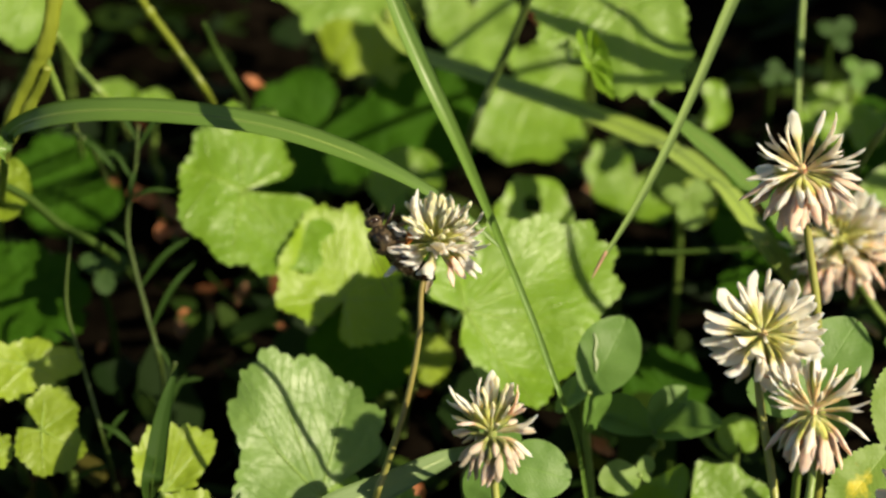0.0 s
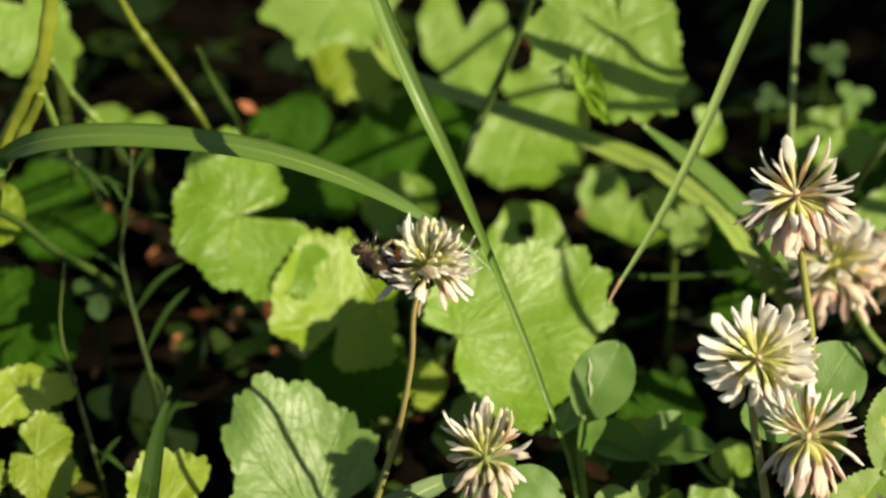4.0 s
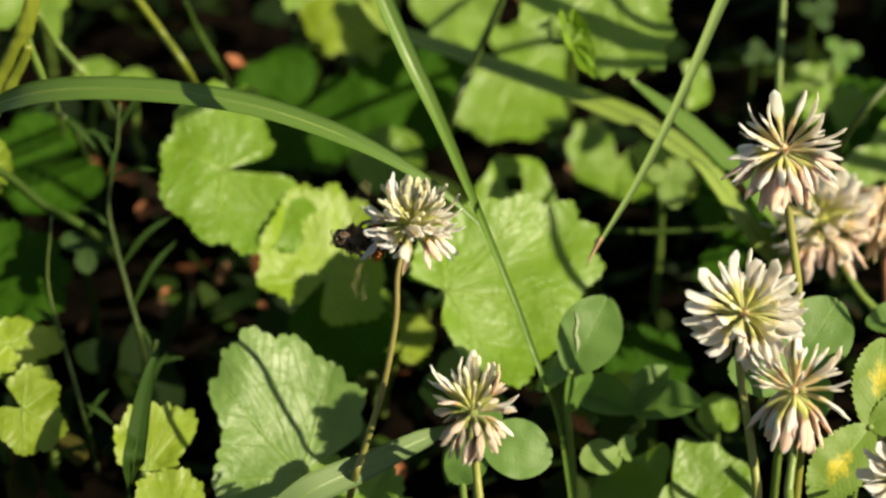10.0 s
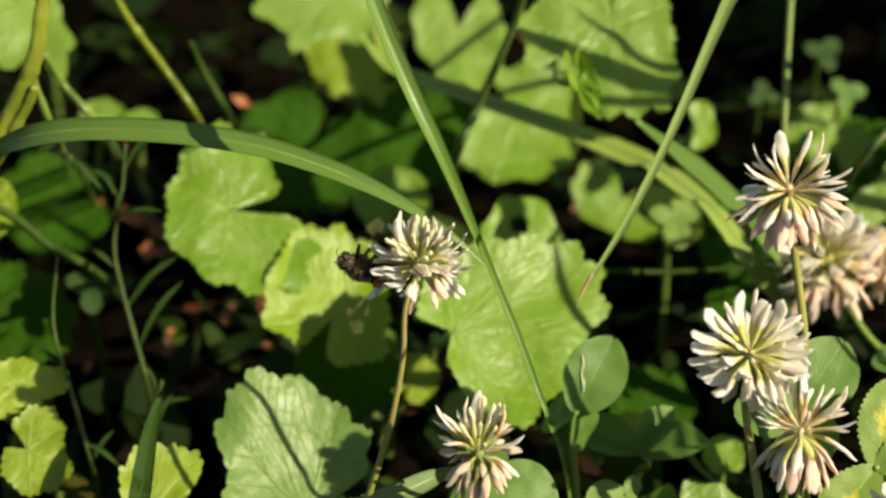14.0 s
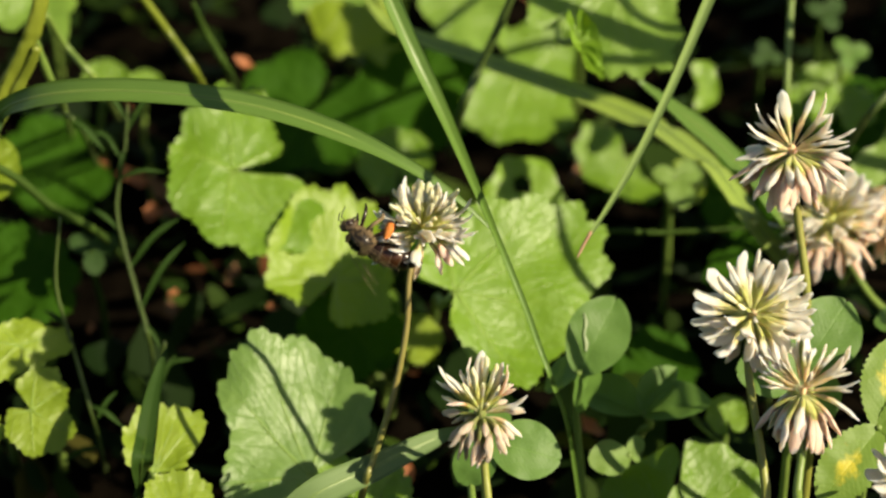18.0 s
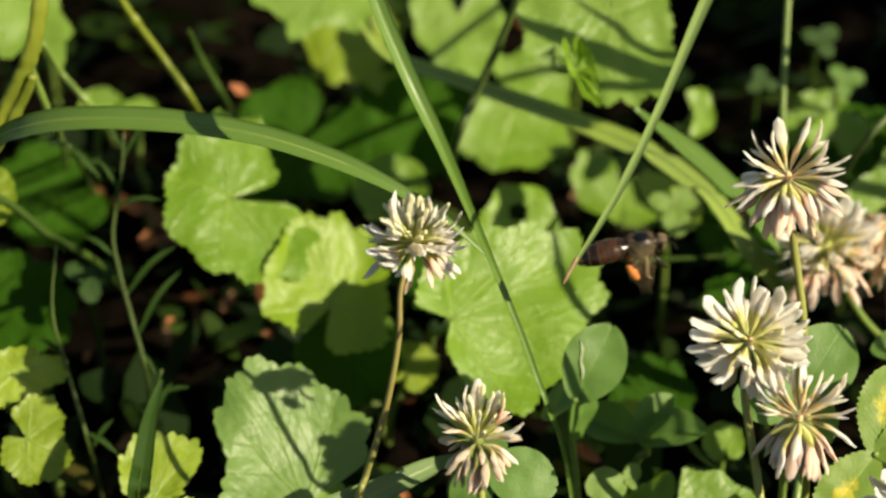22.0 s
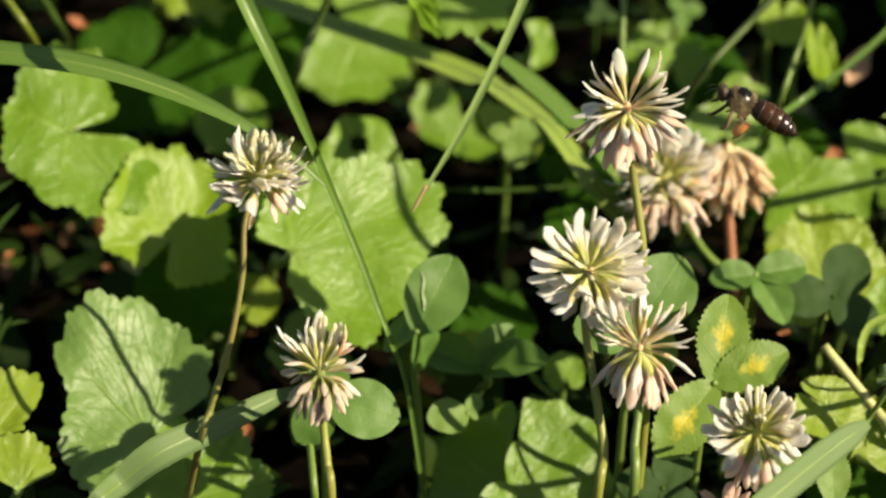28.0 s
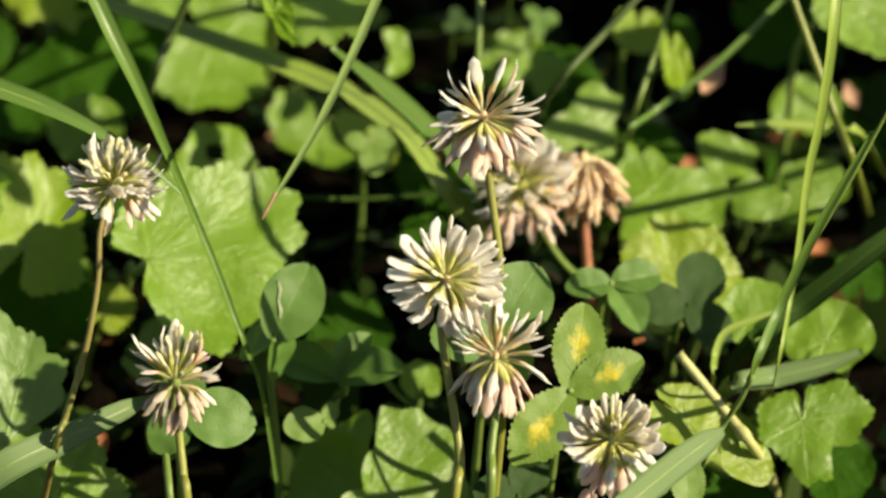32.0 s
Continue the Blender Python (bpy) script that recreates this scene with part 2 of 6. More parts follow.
STEM = {
    "green": stem_material("stem_green", (0.10, 0.17, 0.03), (0.17, 0.25, 0.05)),
    "olive": stem_material("stem_olive", (0.19, 0.19, 0.035), (0.25, 0.28, 0.05)),
    "brown": stem_material("stem_brown", (0.20, 0.14, 0.04), (0.20, 0.22, 0.05)),
    "red": stem_material("stem_reddish", (0.30, 0.11, 0.06), (0.38, 0.17, 0.09)),
    # dark: stalk green lowered to carry the shade of the plants above
    "dark": stem_material("stem_shade", (0.024, 0.052, 0.008), (0.042, 0.08, 0.012), 0.75),
    "straw": stem_material("stem_straw", (0.34, 0.36, 0.10), (0.46, 0.46, 0.19), 0.55),
    "yellow": stem_material("stem_yellow", (0.11, 0.145, 0.014), (0.17, 0.21, 0.02)),
    # stalk green dimmed to stand in for shade on the weeds
    "dim_green": stem_material("stem_dim_green", (0.035, 0.065, 0.008), (0.07, 0.115, 0.016), 0.6),
}
PETAL = {
    "white": petal_material("petal_white", (0.52, 0.51, 0.18), (0.70, 0.62, 0.33), (0.775, 0.735, 0.665)),
    "cream": petal_material("petal_cream", (0.52, 0.56, 0.14), (0.68, 0.66, 0.26), (0.78, 0.74, 0.50)),
    "pink": petal_material("petal_pink", (0.56, 0.54, 0.19), (0.79, 0.44, 0.27), (0.83, 0.60, 0.50)),
    "peach": petal_material("petal_peach", (0.64, 0.60, 0.20), (0.82, 0.66, 0.34), (0.86, 0.76, 0.62)),
    "tan": petal_material("petal_tan", (0.82, 0.68, 0.42), (0.86, 0.64, 0.39), (0.84, 0.55, 0.35)),
    # faded: withered florets, darkened for the shade under a head
    "faded": petal_material("petal_faded_shade", (0.30, 0.33, 0.11), (0.43, 0.38, 0.19), (0.62, 0.48, 0.39)),
    "rust": petal_material("petal_rust", (0.28, 0.10, 0.06), (0.45, 0.20, 0.12), (0.62, 0.42, 0.34)),
}
CALYX = {
    # olive: withered green with shade put into it, for low florets
    "olive": petal_material("calyx_olive_shade", (0.20, 0.25, 0.07), (0.32, 0.35, 0.13), (0.27, 0.30, 0.09)),
    "green": petal_material("calyx_green", (0.41, 0.45, 0.12), (0.57, 0.57, 0.23), (0.49, 0.51, 0.16)),
    "pink": petal_material("calyx_pinkish", (0.58, 0.29, 0.20), (0.72, 0.58, 0.34), (0.66, 0.50, 0.28)),
    "brown": petal_material("calyx_brown", (0.62, 0.46, 0.26), (0.78, 0.62, 0.38), (0.72, 0.54, 0.31)),
}


def soil_material():
    """Soil under the plants, near-black with deep shade put into its colour, that goes over into dull turf some metres
    away.
    """
    n = Nodes("soil_shade_tone")
    co = n.coords("Object")
    sep = n.tree.nodes.new("ShaderNodeSeparateXYZ")
    n.link(co, sep.inputs[0])
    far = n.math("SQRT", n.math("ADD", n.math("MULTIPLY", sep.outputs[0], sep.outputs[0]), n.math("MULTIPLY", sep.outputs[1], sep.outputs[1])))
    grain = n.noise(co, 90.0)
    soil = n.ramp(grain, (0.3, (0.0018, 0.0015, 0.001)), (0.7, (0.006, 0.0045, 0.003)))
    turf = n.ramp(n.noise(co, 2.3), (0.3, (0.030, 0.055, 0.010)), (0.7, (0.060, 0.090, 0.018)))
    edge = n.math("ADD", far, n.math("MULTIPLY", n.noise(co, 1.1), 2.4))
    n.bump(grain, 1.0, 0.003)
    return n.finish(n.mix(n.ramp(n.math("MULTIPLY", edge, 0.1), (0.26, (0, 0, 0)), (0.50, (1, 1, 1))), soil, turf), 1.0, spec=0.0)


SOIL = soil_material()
DRY = {
    "rust": plain_material("dry_leaf_rust", (0.20, 0.065, 0.02), (0.32, 0.12, 0.04), 120.0, 0.7),
    "pink": plain_material("dry_leaf_pink", (0.30, 0.17, 0.10), (0.46, 0.29, 0.18), 120.0, 0.7),
    "brown": plain_material("dry_leaf_brown", (0.10, 0.05, 0.02), (0.19, 0.09, 0.04), 120.0, 0.8),
}
BEE = {
    "black": plain_material("bee_black", (0.008, 0.007, 0.006), (0.016, 0.013, 0.010), 900.0, 0.30, 0.2, 0.00005),
    "shell": plain_material("bee_shell", (0.004, 0.004, 0.0045), (0.007, 0.007, 0.007), 900.0, 0.16, 0.1, 0.00002),
    "brown": plain_material("bee_brown", (0.010, 0.005, 0.0028), (0.026, 0.012, 0.007), 900.0, 0.24, 0.2, 0.00005),
    "amber": plain_material("bee_amber", (0.028, 0.011, 0.005), (0.070, 0.028, 0.010), 900.0, 0.26, 0.2, 0.00005),
    "band": plain_material("bee_pale_band", (0.07, 0.05, 0.03), (0.15, 0.11, 0.07), 2500.0, 0.7, 0.3, 0.00005),
    "fur": plain_material("bee_fur", (0.115, 0.078, 0.036), (0.25, 0.18, 0.095), 2500.0, 0.8, 0.3, 0.00005),
    "face": plain_material("bee_face", (0.03, 0.022, 0.014), (0.085, 0.06, 0.035), 1600.0, 0.6, 0.3, 0.00005),
    "pollen": plain_material("bee_pollen", (0.42, 0.12, 0.02), (0.58, 0.19, 0.03), 2000.0, 0.75, 0.6, 0.0002),
    "wing": wing_material(),
    "vein": plain_material("bee_wing_vein", (0.16, 0.11, 0.05), (0.24, 0.17, 0.08), 900.0, 0.5, 0.1, 0.00002),
}

# ---- mesh helpers ----


def mesh_of(name, verts, faces, material, uvs=None, smooth=True):
    me = bpy.data.meshes.new(name)
    me.from_pydata([tuple(v) for v in verts], [], faces)
    me.materials.append(material)
    if uvs is not None:
        layer = me.uv_layers.new(name="UVMap")
        for loop in me.loops:
            layer.data[loop.index].uv = uvs[loop.vertex_index]
    if smooth:
        me.polygons.foreach_set("use_smooth", [True] * len(me.polygons))
    me.update()
    return me


def part(name, me, parent, m=None, label=""):
    ob = new(name, me)
    ob.parent = parent
    if m is not None:
        ob.matrix_basis = m
    return tagged(ob, label)


def spline(pts, steps=8):
    """Catmull-Rom through the points."""
    p = [Vector(q) for q in pts]
    p = [2 * p[0] - p[1]] + p + [2 * p[-1] - p[-2]]
    out = []
    for i in range(1, len(p) - 2):
        a, b, c, d = p[i - 1:i + 3]
        for k in range(steps):
            t = k / steps
            out.append(0.5 * (2 * b + (c - a) * t + (2 * a - 5 * b + 4 * c - d) * t * t + (3 * b - a - 3 * c + d) * t ** 3))
    out.append(p[-2].copy())
    return out


def lerp_list(values, f):
    x = f * (len(values) - 1)
    i = min(int(x), len(values) - 2)
    return values[i] + (values[i + 1] - values[i]) * (x - i)


def grid_faces(rows, cols, loop=False):
    out = []
    for i in range(rows - 1):
        for j in range(cols if loop else cols - 1):
            k = (j + 1) % cols
            out.append((i * cols + j, i * cols + k, (i + 1) * cols + k, (i + 1) * cols + j))
    return out


def tube(name, pts, radii, material, sides=8, steps=8, rough=0.0, flute=0.0):
    """A stalk through the points; radii are spread evenly along it."""
    path = spline(pts, steps)
    side = Vector((1, 0.2, 0.1))
    verts = []
    for i, p in enumerate(path):
        tan = (path[min(i + 1, len(path) - 1)] - path[max(i - 1, 0)]).normalized()
        side = (side - tan * side.dot(tan)).normalized()
        up = tan.cross(side)
        r = lerp_list(radii, i / (len(path) - 1)) * (1 + rough * noise.noise(p * 400))
        for k in range(sides):
            a = 2 * math.pi * k / sides
            q = r * (1 + flute * math.cos(3 * a))
            verts.append(p + side * (q * math.cos(a)) + up * (q * math.sin(a)))
    faces = grid_faces(len(path), sides, True)
    n = len(verts)
    faces.append(tuple(range(sides - 1, -1, -1)))
    faces.append(tuple(range(n - sides, n)))
    return mesh_of(name, verts, faces, material)


def ribbon(name, pts, widths, material, facing=(0.25, -0.6, 0.75), fold=0.25, twist=0.0, steps=10, across=7, wavy=0.0):
    """A grass blade: a folded strip with a keel, tapered by the widths, with a thin but real thickness."""
    path = spline(pts, steps)
    n = len(path)
    face0 = Vector(facing).normalized()
    top, bottom, uvs = [], [], []
    for i, p in enumerate(path):
        f = i / (n - 1)
        tan = (path[min(i + 1, n - 1)] - path[max(i - 1, 0)]).normalized()
        nor = (face0 - tan * face0.dot(tan)).normalized()
        nor = (Matrix.Rotation(twist * f, 3, tan) @ nor)
        wid = tan.cross(nor)
        w = lerp_list(widths, f) * (1 + 0.05 * noise.noise(p * 120))
        for j in range(across):
            a = 2 * j / (across - 1) - 1
            lift = fold * w * 0.5 * abs(a) + wavy * w * abs(a) * math.sin(f * 40 + 2 * a)
            q = p + wid * (a * w / 2) + nor * lift
            top.append(q)
            bottom.append(q - nor * (0.00012 + 0.00035 * (1 - abs(a)) * min(1, w / 0.004)))
            uvs.append((0.5 + a / 2, f * 4))
    m = len(top)
    faces = grid_faces(n, across)
    faces += [tuple(m + k for k in reversed(q)) for q in faces]
    edge = [i * across for i in range(n)] + [(n - 1) * across + j for j in range(1, across)]
    edge += [i * across + across - 1 for i in range(n - 2, -1, -1)] + [j for j in range(across - 2, 0, -1)]
    for a, b in zip(edge, edge[1:] + edge[:1]):
        faces.append((b, a, m + a, m + b))
    return mesh_of(name, top + bottom, faces, material, uvs + uvs)


def lathe(name, profile, material, sides=14, squash=1.0, bend=0.0):
    """A body turned about x: profile rows of (x, radius)."""
    verts = []
    for x, r in profile:
        for k in range(sides):
            a = 2 * math.pi * k / sides
            verts.append((x, r * math.cos(a), r * squash * math.sin(a) + bend * x * x))
    faces = grid_faces(len(profile), sides, True)
    faces.append(tuple(range(sides)))
    faces.append(tuple(range(len(verts) - 1, len(verts) - sides - 1, -1)))
    return mesh_of(name, verts, faces, material)


def aim(d, up):
    """A turn whose z axis is d and whose y axis leans towards up."""
    z = d.normalized()
    x = Vector(up).cross(z)
    if x.length < 1e-4:
        x = Vector((1, 0, 0)).cross(z)
    x.normalize()
    return Matrix((x, z.cross(x), z)).transposed().to_4x4()


# ---- ground ----


def make_ground():
    """One sheet of soil: finely lumpy under the plants, reaching the horizon."""
    near, out = 0.7, 60.0
    n = 150
    axis = [-out, -8, -2] + [-near + 2 * near * i / n for i in range(n + 1)] + [2, 8, out]
    verts = []
    for y in axis:
        for x in axis:
            h = 0.0
            if abs(x) <= near and abs(y) <= near:
                h = 0.004 * noise.noise(Vector((x * 22, y * 22, 0))) + 0.003 * noise.noise(Vector((x * 70, y * 70, 3)))
            verts.append((x, y, h - 0.004))
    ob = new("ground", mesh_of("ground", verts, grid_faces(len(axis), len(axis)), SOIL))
    tagged(ob, "soil under the plants, near-black with deep shade put into it", "ground", kind="structure")


# ---- mallow leaves ----


def mallow_mesh(name, seed, material, pleat=0.05, cup=0.10, teeth=1.0, lobes=0.09, curl=0.0):
    """A round palmate blade of radius about 1, hub at the origin, tip along +y, notch at the back."""
    rnd = random.Random(seed)
    na, nr = 168, 20
    off = [rnd.uniform(-0.05, 0.05) for _ in range(9)]
    gap = 0.10 + rnd.uniform(0, 0.12)
    verts, uvs = [(0, 0, 0)], [(0, 0)]
    for i in range(1, nr + 1):
        q = i / nr
        for j in range(na + 1):
            th = -math.pi + gap + (2 * math.pi - 2 * gap) * j / na
            k = th / (math.pi / 4)
            near = k - round(k)
            base = 1 - 0.20 * (abs(th) / math.pi) ** 2 + off[int(round(k)) + 4]
            lobe = 1 - lobes * (2 * abs(near)) ** 2.2
            saw = abs(((th * 7.6 + 0.4 * math.sin(3 * th + seed)) % 1.0) - 0.5) * 2
            tooth = 1 - 0.075 * teeth * saw ** 2.4
            back = 1 - 0.25 * math.exp(-((math.pi - gap - abs(th)) / 0.16) ** 2)
            r = q * base * lobe * back * (1 + (tooth - 1) * q ** 6)
            x, y = r * math.sin(th), r * math.cos(th)
            uvs.append((k, r))
            z = pleat * r * ((2 * abs(near)) ** 1.2) + cup * r * r
            z += 0.12 * noise.noise(Vector((x * 2.1 + seed * 3.7, y * 2.1, seed))) * q
            z += 0.034 * noise.noise(Vector((x * 7 + seed, y * 7, seed * 2.0))) * q
            z += curl * max(0.0, r - 0.6) ** 2 * math.sin(2 * th + seed)
            verts.append((x, y, z))
    c = na + 1
    faces = [(0, 1 + j + 1, 1 + j) for j in range(na)]
    for i in range(nr - 1):
        for j in range(na):
            a = 1 + i * c + j
            faces.append((a, a + 1, a + c + 1, a + c))
    ribs = []
    for k in range(-3, 4):
        j = round((k * math.pi / 4 + math.pi - gap) / (2 * math.pi - 2 * gap) * na)
        if not 0 <= j <= na:
            continue
        line = [Vector((0, 0, -0.004))] + [Vector(verts[1 + (i - 1) * c + j]) + Vector((0, 0, -0.004)) for i in range(3, nr, 3)]
        ribs.append(tube("vein", line, [0.008, 0.007, 0.004, 0.002], VEIN, 5, 2))
    return mesh_of(name, verts, faces, material, uvs), ribs


VEIN = stem_material("leaf_vein", (0.15, 0.25, 0.03), (0.22, 0.33, 0.06))
MALLOW = {}


def mallow_blade(tone, form):
    key = (tone, form)
    if key not in MALLOW:
        shapes = {
            1: dict(seed=1, pleat=0.025, cup=0.06, lobes=0.11),
            2: dict(seed=2, pleat=0.05, cup=0.16, curl=0.3),
            3: dict(seed=3, pleat=0.08, cup=-0.05, lobes=0.17),
            5: dict(seed=5, pleat=0.04, cup=0.10, lobes=0.05, teeth=0.3),
            7: dict(seed=7, pleat=0.16, cup=0.30, lobes=0.10, curl=0.6),
        }
        MALLOW[key] = mallow_mesh("mallow_blade", material=LEAF[tone], **shapes[form])
    return MALLOW[key]


MALLOW_LABEL = {
    "green": "mid-green scalloped mallow leaf in the sun",
    "lime": "bright lime-green young mallow leaf with radiating veins",
    "sage": "large sage-green mallow leaf with a scalloped edge",
    "grey": "pale green crinkled mallow leaf with toothed edge",
    "dark": "mallow leaf with the shade of others put into its green",
    "olive": "yellowish green scalloped mallow leaf",
}


def mallow(tone, form, m, size, base, label="", stretch=1.0):
    """A leaf whose blade sits at m; its stalk runs from the hub down to the ground at base."""
    e = tagged(new("mallow_leaf"), label or MALLOW_LABEL[tone], "leaf", "mallow leaves")
    e.location = (base[0], base[1], -0.004)
    inv = Matrix.Translation((-base[0], -base[1], 0.004))
    me, ribs = mallow_blade(tone, form)
    blade = part("blade", me, e, inv @ m @ Matrix.Diagonal((size * stretch, size, size, 1)))
    for rib in ribs if tone != "dark" else []:
        part("vein", rib, blade)
    hub = inv @ m.translation
    nor = m.to_3x3() @ Vector((0, 0, 1))
    first = hub - nor * 0.0004
    bend = hub - nor * 0.010 - (m.to_3x3() @ Vector((0, 1, 0))) * 0.006
    r = 0.0007 + 0.012 * size
    me = tube("petiole", [(0, 0, -0.002), (hub.x * 0.25, hub.y * 0.25, hub.z * 0.45), bend * 0.9 + Vector((0, 0, -0.001)), first], [r * 1.3, r * 1.1, r, r * 0.9], STEM["dark" if tone == "dark" else "green"])
    part("petiole", me, e)
    return blade


def lobed_mesh(seed, material, lobes, tooth, notch, pleat, cup, hole):
    """A palmate blade in metres, hub at the origin: lobes are (degrees from +y, radius in millimetres) in turn round it; the open side lies between the last and the first."""
    n, nr, na = len(lobes), 18, 18 * len(lobes)
    mean = 0.001 * sum(r for _, r in lobes) / n
    rim, arc, last = [], 0.0, None
    for j in range(na + 1):
        s = -0.3 + (n - 0.4) * j / na
        k = min(max(int(math.floor(s)), 0), n - 2)
        f = s - k
        g = min(max(f, 0.0), 1.0)
        ease = g * g * (3 - 2 * g)
        th = radians(lobes[k][0] + (lobes[k + 1][0] - lobes[k][0]) * f)
        r = 0.001 * (lobes[k][1] + (lobes[k + 1][1] - lobes[k][1]) * ease)
        over = max(0.0, -f, f - 1.0)
        r *= 1 - notch * math.sin(math.pi * g) ** 2.6 - 2.2 * over * over
        r *= 1 + 0.03 * noise.noise(Vector((s * 1.7, seed, 0)))
        at = Vector((math.sin(th), math.cos(th))) * r
        arc += (at - last).length if last else 0.0
        last = at
        if tooth:
            x = arc / tooth + 0.35 * noise.noise(Vector((arc / tooth * 0.6, seed, 5)))
            r -= tooth * (0.34 + 0.16 * noise.noise(Vector((x * 0.5, seed, 9)))) * (1 - abs(math.sin(math.pi * x)) ** 0.7)
        rim.append((th, r, s))
    verts, uvs = [], []
    for i in range(nr + 1):
        q = 1 - (1 - i / nr) ** 1.25
        for th, r1, s in rim:
            r = q * r1
            x, y = r * math.sin(th), r * math.cos(th)
            near = 2 * abs(s - round(s)) if n < 9 else 2 * abs(s / 2 - round(s / 2))
            z = pleat * r * near ** 1.2 * (0.4 + 0.6 * q) + cup * r * r / mean
            z += 0.15 * mean * q * noise.noise(Vector((x / mean * 1.6 + seed * 3.7, y / mean * 1.6, seed)))
            z += 0.014 * mean * q * noise.noise(Vector((x * 330 + seed, y * 330, seed * 2.0)))
            z += 0.00011 * noise.noise(Vector((x * 620 + seed, y * 620, seed))) * min(1.0, 3 * q)
            verts.append((x, y, z))
            uvs.append((s if n < 9 else s / 2, r / mean))
    faces = grid_faces(nr + 1, na + 1)
    if hole:
        hx, hy, hr = hole
        faces = [f for f in faces if sum(abs((sum(verts[v][c] for v in f) / 4 - h) / hr) ** 3 for c, h in ((0, hx), (1, hy))) > 1]
    ribs = []
    for k in range(0, n, 1 if n < 9 else 2):
        j = min(max(range(na + 1), key=lambda i: -abs(rim[i][2] - k)), na)
        line = [Vector(verts[i * (na + 1) + j]) + Vector((0, 0, -0.00004)) for i in range(0, nr - 2, 3)]
        if hole and any((v.x - hole[0]) ** 2 + (v.y - hole[1]) ** 2 < 1.6 * hole[2] ** 2 for v in line):
            continue
        ribs.append(tube("vein", line, [0.00020, 0.00014, 0.00009, 0.00004], VEIN, 5, 2))
    return mesh_of("mallow_blade", verts, faces, material, uvs), ribs


def lobed(tone, hub, normal, lobes, label="", tooth=0.0026, notch=0.08, pleat=0.014, cup=0.03, hole=None):
    """A leaf with lobes of its own, its hub at a place, its face along a normal, on a stalk from the soil under it."""
    e = tagged(new("mallow_leaf"), label or MALLOW_LABEL[tone], "leaf", "mallow leaves")
    base = Vector((hub[0] - 0.3 * normal[0] * hub[2], hub[1] + (0.8 - 0.3 * normal[1]) * hub[2], -0.004))
    e.location = base
    me, ribs = lobed_mesh(round(abs(hub[0] + hub[1]) * 1e4) % 97, LOBED_LEAF[tone], lobes, tooth, notch, pleat, cup, hole)
    top = Vector(hub) - base
    nor = Vector(normal).normalized()
    blade = part("blade", me, e, Matrix.Translation(top) @ aim(nor, (0, 1, 0.7)))
    for rib in ribs:
        part("vein", rib, blade)
    r = 0.0009
    part("petiole", tube("petiole", [(0, 0, -0.002), (top.x * 0.3, top.y * 0.3, top.z * 0.5), top - nor * 0.008, top - nor * 0.0002], [r * 1.3, r * 1.1, r, r * 0.9], STEM["green"]), e)
    return blade


# ---- clover leaves ----


def leaflet_mesh(name, seed, material, serrate=0.0, fold=0.22, wide=0.42, notch=0.03):
    """An obovate leaflet one unit long, folded along its midrib."""
    rows, cols = 30, 13
    verts = []
    for i in range(rows + 1):
        s = i / rows
        w = wide * (math.sin(math.pi * min(1, s ** 0.85) * 0.985 + 0.02) ** 0.62) * (0.72 + 0.36 * s)
        for j in range(cols):
            a = 2 * j / (cols - 1) - 1
            saw = 1 - serrate * (abs(((s * 15) % 1.0) - 0.5) * 2) * (abs(a) ** 4)
            x = w * a * saw
            y = s - notch * math.exp(-(a / 0.2) ** 2) * s ** 8 - 0.05 * a * a * (1 - s)
            z = fold * abs(x) - 0.18 * (s - 0.4) ** 2 + 0.03 * noise.noise(Vector((x * 4 + seed, y * 4, seed)))
            verts.append((x, y, z))
    return mesh_of(name, verts, grid_faces(rows + 1, cols), material)


LEAFLETS = {}


def leaflet(tone, form):
    key = (tone, form)
    if key not in LEAFLETS:
        shapes = {1: dict(seed=1, fold=0.09), 2: dict(seed=2, fold=0.45, wide=0.40), 3: dict(seed=3, serrate=0.10, fold=0.12, wide=0.36, notch=0.0), 4: dict(seed=4, fold=0.08, wide=0.48), 5: dict(seed=5, fold=0.85, wide=0.36)}
        LEAFLETS[key] = leaflet_mesh("leaflet", material=LEAFLET[tone], **shapes[form])
    return LEAFLETS[key]


CLOVER_LABEL = {
    "green": "three-part clover leaf with smooth grey-green leaflets",
    "dark": "clover leaf whose dark green carries the shade",
    "spotted": "toothed clover leaf with yellow blotches",
    "pale": "pale green clover leaf lit by the sun",
}


def clover(tone, form, m, size, base, leaflets, label=""):
    """leaflets: rows of (degrees in the leaf's plane from its tip, degrees of lift, length)."""
    e = tagged(new("clover_leaf"), label or CLOVER_LABEL[tone], "leaf", "clover leaves")
    e.location = (base[0], base[1], -0.004)
    inv = Matrix.Translation((-base[0], -base[1], 0.004))
    for turn, lift, length in leaflets:
        k = size * length
        part("leaflet", leaflet(tone, form), e, inv @ m @ pose(0, 0, 0, 0, 0, turn) @ pose(0, size * 0.03, 0, lift, 0, 0) @ Matrix.Diagonal((k, k, k, 1)))
    hub = inv @ m.translation
    nor = m.to_3x3() @ Vector((0, 0, 1))
    me = tube("petiole", [(0, 0, -0.002), (hub.x * 0.2, hub.y * 0.2, hub.z * 0.5), hub - nor * 0.006, hub], [0.0009, 0.0008, 0.0007, 0.0006], STEM["dark" if tone == "dark" else "green"])
    part("petiole", me, e)
    return e


# ---- grass, stalks and dry bits ----


